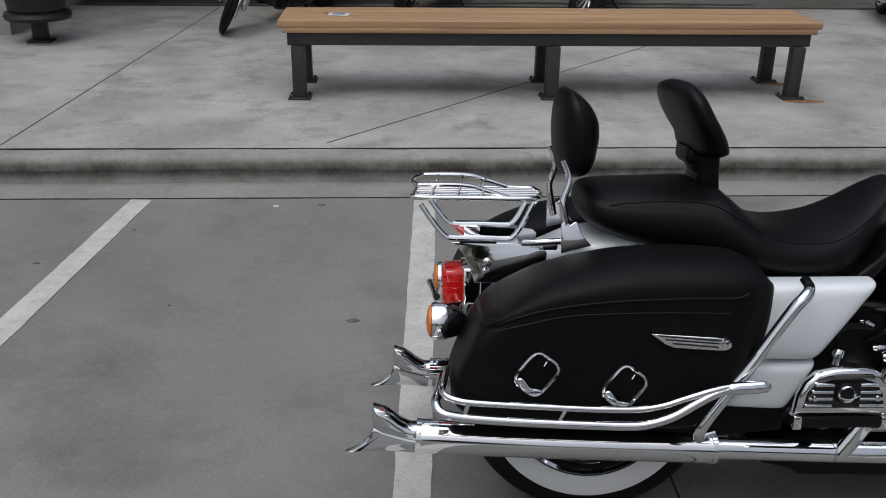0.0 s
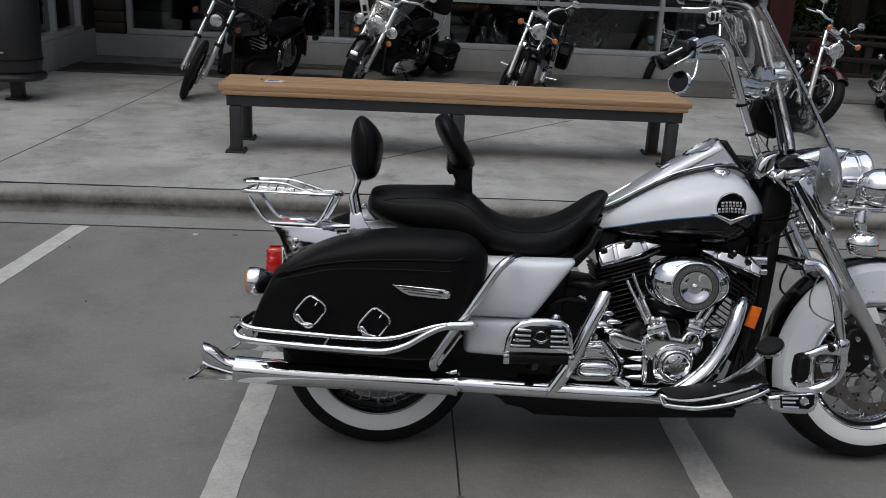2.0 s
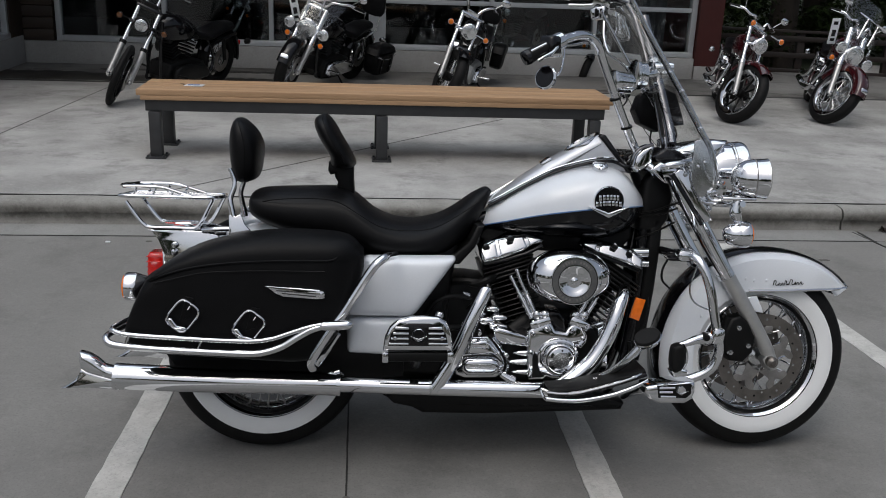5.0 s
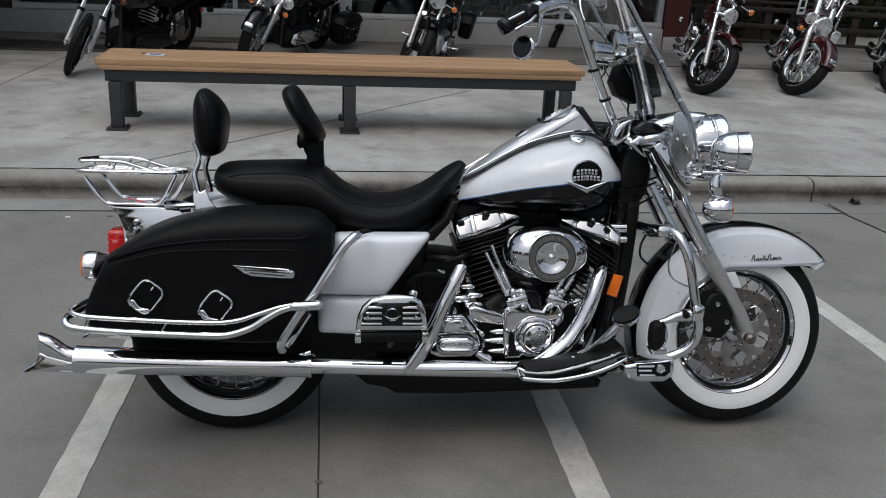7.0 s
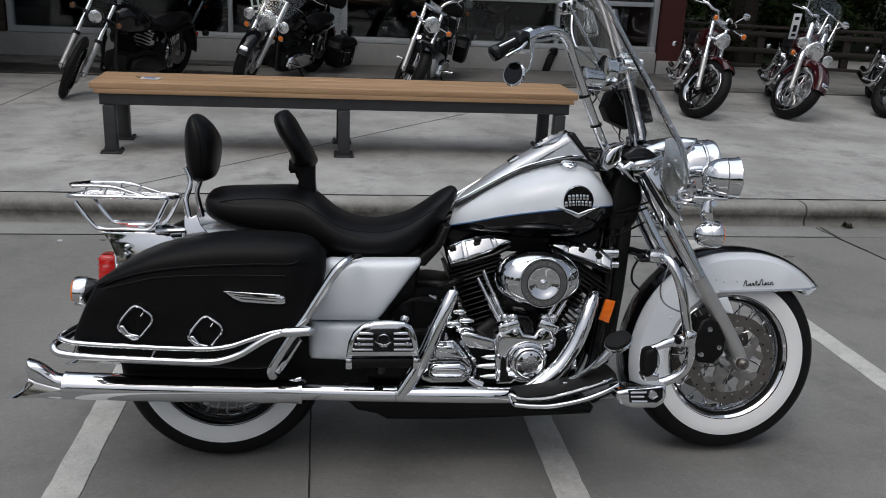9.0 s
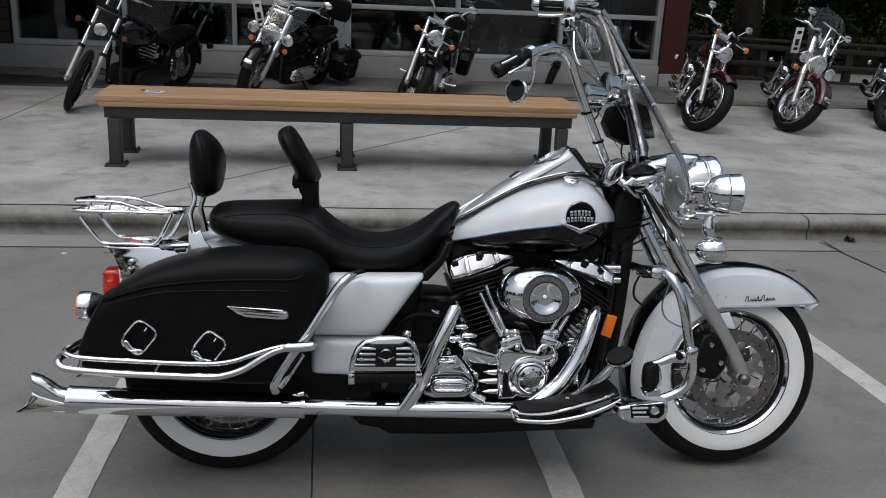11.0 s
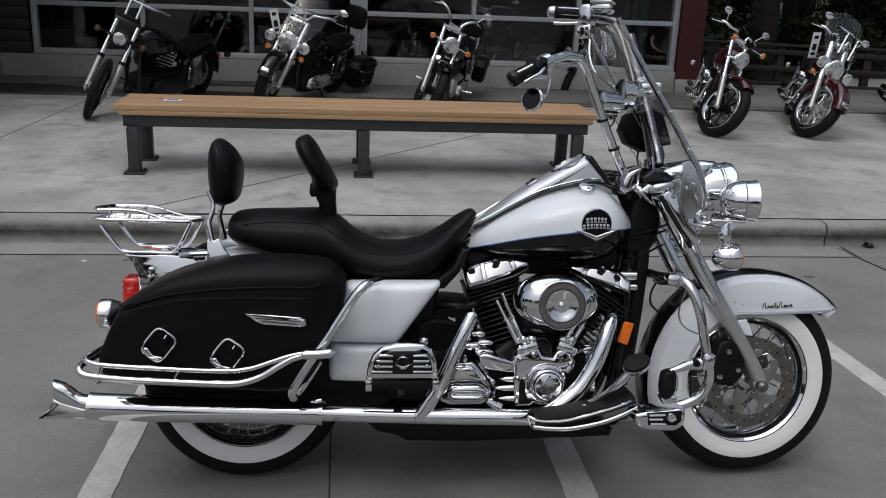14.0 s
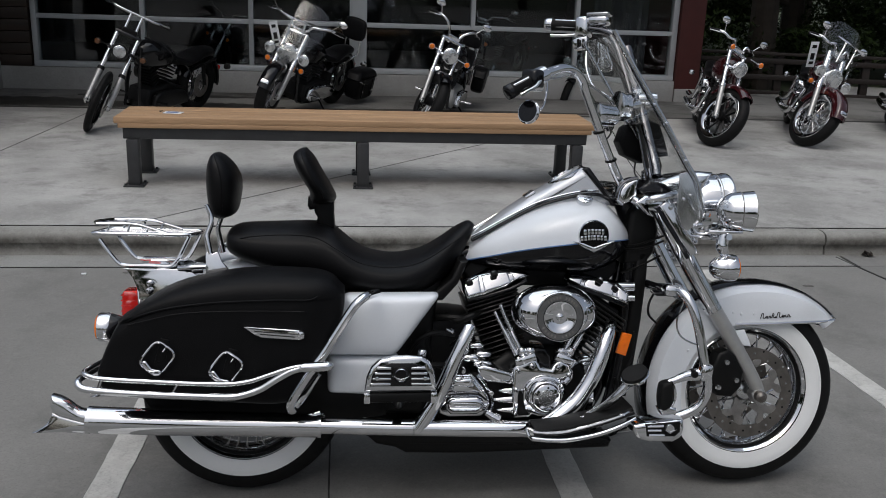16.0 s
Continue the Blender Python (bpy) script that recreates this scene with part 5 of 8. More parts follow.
def cylinder(bx, bz, tx, tz, name, lid):
    """A finned cylinder with head and rocker cover along a slanting line; lid: the rocker cover's outline, panels, bolts and gasket."""
    d = Vector((tx - bx, 0, tz - bz))
    n = d.normalized()
    t = Vector((n.z, 0, -n.x))
    turn = Matrix((t, Vector((0, 1, 0)), n)).transposed()
    b = Vector((bx, 0, bz))
    c = part(name, lathe([(0.052, 0.0), (0.052, d.length)], b, "z", 24, turn), MATT, eng, "black finned cylinder")
    for k in range(11):
        f = (k + 0.5) / 11
        w = 0.122 + 0.018 * f
        part("fin", block(b + d * f * 0.78, (w, w + 0.07, 0.0042), 0.0018, turn, 1), FIN, c)
    for k in range(4):
        part("head_fin", block(b + d * (0.815 + 0.055 * k), (0.166, 0.225, 0.0055), 0.0022, turn, 1), FIN, c)
    part("head", block(b + d * 0.90, (0.12, 0.17, 0.07), 0.01, turn), MATT, c)
    base = lid[3]
    part("rocker_base", slab(base, -0.126, 0.10, 0.006, 0), BLACK, c)
    foot = min(z for x, z in lid[0])

    def raked(bm):
        """The covers' faces lie back towards the top."""
        for v in bm.verts:
            v.co.y += 0.50 * (v.co.z - foot - 0.02)
        return bm

    cover = part("rocker_cover", raked(slab(lid[0], -0.138, 0.09, 0.016, 0, steps=5)), CHROME, eng, "chrome rocker cover")
    for loop in lid[1]:
        part("cover_panel", raked(slab(loop, -0.144, -0.10, 0.007, 0, steps=5)), CHROME, cover)
    for qx, qz in lid[2]:
        part("bolt_well", block((qx, -0.122, qz - 0.006), (0.022, 0.030, 0.014), 0.005, turn), MATT, cover)
        part("bolt", lathe([(0.0065, 0), (0.0065, 0.010), (0.003, 0.012)], Vector((qx, -0.122, qz - 0.004)), "z", 8, turn), CHROME_DULL, cover)
    return c


ra, rb_, fa, fb_ = (0.819, 0.406), (0.748, 0.627), (0.975, 0.404), (1.104, 0.598)
rear_lid = ([(0.653, 0.672), (0.681, 0.686), (0.736, 0.706), (0.799, 0.712), (0.842, 0.705), (0.865, 0.693), (0.851, 0.682), (0.822, 0.676), (0.792, 0.657), (0.724, 0.636), (0.669, 0.622), (0.658, 0.644)],
            [[(0.659, 0.668), (0.706, 0.691), (0.714, 0.644), (0.671, 0.632)], [(0.714, 0.692), (0.793, 0.708), (0.806, 0.672), (0.722, 0.646)], [(0.803, 0.706), (0.855, 0.698), (0.814, 0.677)]],
            [(0.677, 0.677), (0.752, 0.703)],
            [(0.667, 0.623), (0.725, 0.635), (0.801, 0.658), (0.852, 0.684), (0.859, 0.674), (0.808, 0.647), (0.729, 0.623), (0.673, 0.611)])
front_lid = ([(0.973, 0.681), (0.993, 0.695), (1.055, 0.690), (1.111, 0.679), (1.147, 0.665), (1.173, 0.641), (1.167, 0.606), (1.139, 0.618), (1.088, 0.636), (1.026, 0.653)],
             [[(0.978, 0.682), (0.993, 0.691), (1.028, 0.687), (1.020, 0.663)], [(1.039, 0.686), (1.102, 0.679), (1.125, 0.667), (1.120, 0.632), (1.028, 0.660)], [(1.132, 0.667), (1.167, 0.641), (1.161, 0.614), (1.129, 0.630)]],
             [(1.077, 0.684), (1.126, 0.662)],
             [(0.981, 0.675), (1.029, 0.654), (1.101, 0.632), (1.168, 0.607), (1.161, 0.594), (1.096, 0.621), (1.028, 0.644), (0.985, 0.665)])
cylinder(ra[0], ra[1], rb_[0], rb_[1], "rear_cylinder", rear_lid)
cylinder(fa[0], fa[1], fb_[0], fb_[1], "front_cylinder", front_lid)
cam_loop = [(0.807, 0.420), (0.824, 0.434), (0.867, 0.451), (0.882, 0.446), (0.895, 0.423), (0.926, 0.418), (0.940, 0.440), (0.957, 0.446), (0.978, 0.433), (0.996, 0.407), (0.994, 0.384), (0.977, 0.363), (0.966, 0.370), (0.968, 0.331), (0.962, 0.292), (0.932, 0.271), (0.891, 0.268), (0.872, 0.275), (0.862, 0.265), (0.817, 0.264), (0.810, 0.315)]
cam_c = part("cam_cover", slab(cam_loop, -0.180, -0.10, 0.010, 0, steps=3), CHROME, eng, "chrome cam gear cover")
tx, tz = (0.909, 0.335)
part("cover_arch", tube([(0.850, -0.180, 0.306), (0.848, -0.182, 0.351), (0.868, -0.182, 0.381), (0.909, -0.182, 0.393), (0.948, -0.182, 0.378), (0.967, -0.180, 0.342)], 0.0065, 8), CHROME, cam_c)
part("cover_recess", slab([(0.827, 0.273), (0.825, 0.333), (0.831, 0.358), (0.847, 0.333), (0.850, 0.297), (0.865, 0.276)], -0.1815, -0.17, 0.002, 0), MATT, cam_c)
part("timing_ring", lathe([(0.0, -0.198), (0.044, -0.198), (0.050, -0.194), (0.053, -0.186), (0.054, -0.16)], (tx, 0, tz), "y", 40), CHROME, cam_c, "round chrome timing cover")
part("timing_gap", lathe([(0.0, -0.2005), (0.0445, -0.2005), (0.0445, -0.19)], (tx, 0, tz), "y", 40), MATT, cam_c)
part("point_cover", lathe([(0.0, -0.209), (0.037, -0.210), (0.041, -0.208), (0.0430, -0.202), (0.0430, -0.19)], (tx, 0, tz), "y", 40), CHROME, cam_c)
part("inset", lathe([(0.0, -0.2115), (0.025, -0.2115), (0.027, -0.209), (0.027, -0.20)], (tx, 0, tz), "y", 32), CHROME_DULL, cam_c)
for k in range(5):
    a = radians(85 + 72 * k)
    part("screw", lathe([(0.0, -0.2125), (0.0030, -0.2120), (0.0042, -0.208)], (tx + 0.0325 * math.cos(a), 0, tz + 0.0325 * math.sin(a)), "y", 8), MATT, cam_c)
for x, z in ((0.824, 0.413), (0.867, 0.428), (0.944, 0.423), (0.982, 0.399), (0.819, 0.354), (0.819, 0.280)):
    part("screw", lathe([(0.0, -0.192), (0.0055, -0.191), (0.0075, -0.186), (0.0075, -0.17)], (x, 0, z), "y", 10), CHROME, cam_c)
    part("socket", lathe([(0.0, -0.1925), (0.0032, -0.1925), (0.0032, -0.188)], (x, 0, z), "y", 6), MATT, cam_c)
for pts, ang in (((0.848, -0.150, 0.444), 20), ((0.970, -0.150, 0.443), -24)):
    turn = Matrix.Rotation(radians(-ang), 3, "Y")
    part("tappet_block", block(pts, (0.068, 0.06, 0.030), 0.008, turn), CHROME, eng)
    for k in (-0.014, 0.012):
        part("collar", lathe([(0.012, 0.0), (0.0155, 0.006), (0.0155, 0.016), (0.011, 0.024)], (pts[0] + k + 0.004, -0.155, pts[2] + 0.012), "z", 14), CHROME, eng)
for a, b in (((0.840, -0.155, 0.453), (0.772, -0.130, 0.606)), ((0.823, -0.150, 0.455), (0.757, -0.120, 0.582)), ((0.962, -0.155, 0.455), (1.031, -0.130, 0.574)), ((0.981, -0.150, 0.443), (1.054, -0.120, 0.555))):
    a, b = Vector(a), Vector(b)
    part("pushrod_tube", tube([a, a.lerp(b, 0.52), a.lerp(b, 0.53), b], [0.0088, 0.0088, 0.0066, 0.0066], 12, 2), CHROME, eng)
    part("tube_clip", tube([a.lerp(b, 0.50), a.lerp(b, 0.56)], 0.0108, 12, 1), CHROME, eng)
ax_, az_ = (0.928, 0.594)
ac = part("air_cleaner", lathe([(0.0, -0.090), (0.30, -0.089), (0.55, -0.084), (0.78, -0.070), (0.93, -0.048), (1.0, -0.020), (1.0, 0.0), (0.97, 0.008)], (0, 0, 0), "y", 72, Matrix.Diagonal((0.130, 1, 0.0855))), CHROME, eng, "oval chrome air cleaner cover", Matrix.Translation((ax_, -0.165, az_)) @ Matrix.Rotation(radians(2), 4, "Y"))
part("insert_ring", lathe([(0.046, -0.089), (0.048, -0.097), (0.067, -0.097), (0.0695, -0.094), (0.0695, -0.082), (0.046, -0.082)], (0, 0, 0), "y", 56, closed=True), BRUSHED, ac, "brushed ring with small raised marks")
for q in (0.0468, 0.0702):
    part("ring_edge", lathe([(q - 0.0016, -0.092), (q - 0.0012, -0.0985), (q + 0.0012, -0.0985), (q + 0.0016, -0.092)], (0, 0, 0), "y", 56, closed=True), CHROME, ac)
for q in (0.0490, 0.0680):
    part("ring_groove", lathe([(q - 0.0009, -0.0968), (q - 0.0009, -0.0974), (q + 0.0009, -0.0974), (q + 0.0009, -0.0968)], (0, 0, 0), "y", 56, closed=True), MATT, ac)
part("insert_cap", lathe([(0.0, -0.088), (0.012, -0.0885), (0.024, -0.0905), (0.034, -0.094), (0.041, -0.098), (0.0455, -0.099), (0.0475, -0.090)], (0, 0, 0), "y", 40), CHROME, ac)
part("centre_screw", lathe([(0.0, -0.101), (0.004, -0.1005), (0.0045, -0.097), (0.010, -0.095), (0.012, -0.086)], (0, 0, 0), "y", 16), CHROME, ac)
for k in range(22):
    a = radians(40 + 9.0 * k) if k < 12 else radians(215 + 11.0 * (k - 12))
    if k % 6 == 5:
        continue
    part("raised_mark", block((0.058 * math.cos(a), -0.0975, 0.058 * math.sin(a)), (0.005, 0.0015, 0.0075), 0.0005, Matrix.Rotation(-a + math.pi / 2, 3, "Y"), 1), STEEL, ac)
part("backing_plate", lathe([(0.0, 0.0), (0.97, 0.0), (0.97, 0.022), (0.0, 0.03)], (0, 0, 0), "y", 48, Matrix.Diagonal((0.125, 1, 0.082))), MATT, ac)
part("intake", tube([(0.90, -0.13, 0.60), (0.905, 0, 0.59), (0.91, 0.08, 0.58)], 0.035, 14), ALLOY, eng)
part("coil_cover", slab([(0.866, 0.434), (0.861, 0.462), (0.882, 0.479), (0.910, 0.476), (0.928, 0.451), (0.933, 0.415), (0.901, 0.419), (0.886, 0.441)], -0.155, -0.05, 0.008, 0), BLACK, eng)
# far side, out of view: added to deepen the shade below the engine
part("primary_cover", slab([(0.53, 0.24), (0.56, 0.20), (0.70, 0.185), (0.98, 0.19), (1.08, 0.24), (1.09, 0.34), (1.03, 0.41), (0.60, 0.43), (0.53, 0.36)], 0.10, 0.245, 0.03), CHROME, eng, "chrome primary drive cover")
part("side_stand", tube([(0.72, 0.12, 0.20), (0.80, 0.24, 0.115), (0.86, 0.325, 0.075)], [0.013, 0.012, 0.011], 10), MATT, bike)

# gearbox, starter and clutter under the seat
gb = part("gearbox", slab([(0.590, 0.278), (0.586, 0.303), (0.609, 0.352), (0.620, 0.386), (0.635, 0.398), (0.686, 0.400), (0.704, 0.382), (0.722, 0.359), (0.738, 0.333), (0.744, 0.308), (0.736, 0.283), (0.715, 0.268), (0.617, 0.267)], -0.172, -0.06, 0.010, 0, steps=3), CHROME, eng, "chrome gearbox side cover")
part("cover_lip", slab([(0.605, 0.300), (0.608, 0.328), (0.621, 0.339), (0.700, 0.339), (0.717, 0.330), (0.724, 0.313), (0.718, 0.294), (0.701, 0.283), (0.622, 0.283)], -0.202, -0.165, 0.016, 0, steps=5), CHROME, gb)
part("cover_step", slab([(0.621, 0.356), (0.625, 0.384), (0.637, 0.397), (0.681, 0.397), (0.695, 0.383), (0.713, 0.360), (0.718, 0.346), (0.689, 0.348), (0.631, 0.345)], -0.190, -0.165, 0.010, 0, steps=4), CHROME, gb)
part("cover_boss", slab([(0.626, 0.372), (0.630, 0.392), (0.678, 0.394), (0.692, 0.383), (0.689, 0.367)], -0.198, -0.18, 0.007, 0, steps=3), CHROME, gb)
part("cover_groove", tube([(0.601, -0.188, 0.335), (0.624, -0.193, 0.345), (0.697, -0.193, 0.346), (0.728, -0.186, 0.326)], 0.0028, 6), MATT, gb)
part("plate", slab([(0.630, 0.321), (0.698, 0.321), (0.698, 0.308), (0.631, 0.309)], -0.2035, -0.20, 0.001, 0), CHROME_DULL, gb)
part("pipe", tube([(0.702, -0.165, 0.397), (0.726, -0.165, 0.369), (0.750, -0.165, 0.326), (0.749, -0.165, 0.291), (0.736, -0.165, 0.266)], 0.0050, 8), CHROME, gb)
for x, z in ((0.680, 0.381), (0.657, 0.417), (0.743, 0.348), (0.598, 0.362)):
    part("screw", lathe([(0.0, -0.201), (0.006, -0.200), (0.008, -0.194), (0.008, -0.17)], (x, 0, z), "y", 10), CHROME, gb)
st = part("starter", slab([(0.702, 0.420), (0.722, 0.427), (0.809, 0.402), (0.812, 0.366), (0.730, 0.374), (0.709, 0.390)], -0.165, -0.05, 0.009, 0, steps=4), CHROME, eng, "chrome starter cover")
for (x, y, z), ln in (((0.799, -0.150, 0.344), 0.030), ((0.793, -0.155, 0.317), 0.046), ((0.800, -0.150, 0.283), 0.034)):
    part("fin", lathe([(0.0, -ln), (0.004, -ln * 0.85), (0.0085, -ln * 0.3), (0.0105, 0.01), (0.0105, 0.03)], (x, y, z), "x", 16), CHROME, st)
part("drain_cup", tube([(0.731, -0.170, 0.282), (0.770, -0.170, 0.258)], [0.010, 0.016], 16, 1), CHROME, st)
part("filler_plug", lathe([(0.011, -0.020), (0.011, -0.004), (0.0155, 0.0), (0.0155, 0.014), (0.012, 0.019), (0.0, 0.020)], (0.533, -0.170, 0.460), "z", 20, Matrix.Rotation(radians(12), 3, "Y")), CHROME, gb, "chrome dipstick plug")
for (x, y, z), r, ln in (((0.687, -0.120, 0.438), 0.013, 0.05), ((0.707, -0.100, 0.472), 0.011, 0.045), ((0.729, -0.110, 0.447), 0.010, 0.05), ((0.667, -0.100, 0.454), 0.009, 0.04), ((0.724, -0.120, 0.420), 0.009, 0.06), ((0.624, -0.100, 0.520), 0.006, 0.03)):
    part("fitting", lathe([(0.0, -ln / 2), (r * 0.7, -ln / 2 + 0.003), (r, -ln / 2 + 0.009), (r, ln / 2 - 0.009), (r * 0.7, ln / 2 - 0.003), (0.0, ln / 2)], (x, y, z), "x", 14), CHROME, eng)
part("hose", tube([(0.609, -0.100, 0.569), (0.644, -0.130, 0.556), (0.684, -0.140, 0.572), (0.713, -0.100, 0.578)], 0.010, 8), MATT, eng)
part("hose", tube([(0.628, -0.100, 0.472), (0.662, -0.130, 0.506), (0.707, -0.130, 0.514)], 0.006, 8), MATT, eng)
part("hose", tube([(1.089, -0.100, 0.451), (1.060, -0.130, 0.438), (1.012, -0.140, 0.426), (0.980, -0.130, 0.406)], 0.0055, 8), CHROME_DULL, eng)
part("hose", tube([(1.153, -0.090, 0.366), (1.160, -0.100, 0.305), (1.142, -0.100, 0.265)], 0.006, 8), MATT, eng)
part("hose", tube([(1.205, -0.090, 0.512), (1.201, -0.100, 0.447), (1.182, -0.100, 0.396), (1.164, -0.090, 0.357)], 0.0035, 8), MATT, eng)
part("oil_filter", lathe([(0.0, 0.06), (0.03, 0.058), (0.038, 0.05), (0.038, -0.03)], (1.04, -0.03, 0.29), "x", 24), CHROME, eng, "chrome oil filter")
for a, b, c in (((1.169, -0.090, 0.655), 0.016, 0.03), ((1.175, -0.100, 0.621), 0.011, 0.025)):
    part("plug_cap", lathe([(0.0, -c), (b, -c + 0.004), (b, c - 0.004), (0.0, c)], a, "x", 14), CHROME, eng)
for pts in ([(1.155, -0.060, 0.766), (1.201, -0.085, 0.773), (1.238, -0.090, 0.781), (1.293, -0.060, 0.795)], [(1.154, -0.060, 0.777), (1.204, -0.085, 0.787), (1.246, -0.090, 0.802), (1.297, -0.060, 0.813)], [(1.260, -0.100, 0.639), (1.234, -0.130, 0.609), (1.236, -0.130, 0.574), (1.267, -0.120, 0.545)], [(1.162, -0.060, 0.695), (1.209, -0.080, 0.716), (1.286, -0.060, 0.749)]):
    part("wire", tube(pts, 0.0036, 6), MATT, eng)
part("dark_horn_box", slab([(1.168, 0.723), (1.168, 0.794), (1.179, 0.882), (1.206, 0.912), (1.253, 0.905), (1.275, 0.830), (1.264, 0.759), (1.230, 0.714)], -0.075, 0.075, 0.02), MATT, eng)
part("cross_bracket", joined(tube([(1.244, -0.080, 0.666), (1.242, -0.200, 0.675), (1.252, -0.300, 0.684)], 0.010, 10), block((1.240, -0.250, 0.667), (0.07, 0.06, 0.012), 0.004)), BLACK, eng)
rf = part("side_reflector", slab([(1.165, 0.512), (1.196, 0.505), (1.178, 0.436), (1.147, 0.447)], -0.102, -0.088, 0.003), ORANGE, bike, "orange side reflector on the frame")
part("mount", slab([(1.172, 0.503), (1.194, 0.495), (1.177, 0.441), (1.157, 0.448)], -0.090, -0.06, 0.002), MATT, rf)

# exhausts with fishtails
for s in (-1, 1):
    side = (lambda b: b) if s < 0 else mirrored
    ex = part("exhaust", side(tube([(-0.418, -0.205, 0.283), (-0.414, -0.205, 0.283), (-0.404, -0.206, 0.283), (-0.198, -0.222, 0.279), (0.028, -0.240, 0.278), (0.222, -0.255, 0.277), (0.235, -0.256, 0.277), (0.238, -0.256, 0.277)], [0.028, 0.037, 0.0395, 0.038, 0.0365, 0.0355, 0.035, 0.028], 28, 4)), CHROME, bike, "long chrome exhaust pipe with fishtail end")
    if s > 0:
        ex.location = (0.035, 0.05, -0.035)
    part("header_pipe", side(tube([(0.222, -0.256, 0.276), (0.385, -0.257, 0.270), (0.582, -0.258, 0.264), (0.783, -0.255, 0.258), (0.871, -0.240, 0.254), (0.939, -0.200, 0.259)], 0.0240, 24, 5)), CHROME, ex)
    part("collar", side(tube([(0.229, -0.256, 0.277), (0.240, -0.256, 0.277)], 0.0372, 28, 1)), CHROME, ex)
    part("clamp_tab", side(tube([(0.180, -0.250, 0.298), (0.210, -0.262, 0.310), (0.237, -0.262, 0.318)], 0.0045, 8)), CHROME, ex)
    part("collar", side(tube([(0.503, -0.258, 0.267), (0.509, -0.258, 0.267)], 0.0252, 24, 1)), CHROME_DULL, ex)
    upper_tail = [(-0.409, 0.318), (-0.428, 0.315), (-0.442, 0.317), (-0.458, 0.327), (-0.474, 0.341), (-0.493, 0.353), (-0.520, 0.361), (-0.524, 0.336), (-0.521, 0.310), (-0.498, 0.297), (-0.470, 0.289), (-0.439, 0.280), (-0.411, 0.274)]
    tip = part("fishtail", side(slab(upper_tail, -0.231, -0.179, 0.018, 0, steps=5)), CHROME, ex, "chrome fishtail tip")
    fin = [(-0.411, 0.278), (-0.439, 0.283), (-0.470, 0.292), (-0.498, 0.301), (-0.521, 0.313), (-0.526, 0.296), (-0.538, 0.276), (-0.556, 0.260), (-0.584, 0.247), (-0.500, 0.249), (-0.412, 0.242)]
    part("fin", side(slab(fin, -0.219, -0.191, 0.010, 0, steps=3)), CHROME, tip)
    part("clamp_groove", side(tube([(-0.414, -0.205, 0.283), (-0.418, -0.205, 0.283)], 0.0385, 24, 1)), STEEL, ex)
    part("clamp", side(tube([(-0.414, -0.205, 0.283), (-0.425, -0.205, 0.284)], 0.0400, 24, 1)), CHROME, ex)
sh = part("heat_shield", tube([(0.667, -0.245, 0.569), (0.664, -0.248, 0.560), (0.644, -0.258, 0.517), (0.616, -0.262, 0.455), (0.588, -0.264, 0.390), (0.558, -0.264, 0.329), (0.518, -0.262, 0.263)], [0.012, 0.0195, 0.0215, 0.0225, 0.0232, 0.0235, 0.022], 20, 5), CHROME, bike, "chrome shield of the rear exhaust header")
part("front_header", tube([(1.120, -0.120, 0.545), (1.102, -0.170, 0.535), (1.081, -0.200, 0.503), (1.064, -0.212, 0.454), (1.036, -0.217, 0.391), (0.995, -0.225, 0.333), (0.939, -0.235, 0.286), (0.895, -0.245, 0.262)], [0.018, 0.0205, 0.0225, 0.024, 0.0245, 0.0245, 0.0245, 0.024], 20, 5), CHROME, sh)

# foot boards, pedals, guards
SHAPE = lambda p: Vector((p.x + -0.022, p.y, p.z + -0.028))
pf = [(0.383, 0.436), (0.389, 0.478), (0.402, 0.507), (0.424, 0.527), (0.46, 0.535), (0.50, 0.537), (0.54, 0.535), (0.562, 0.522), (0.576, 0.49), (0.584, 0.436)]
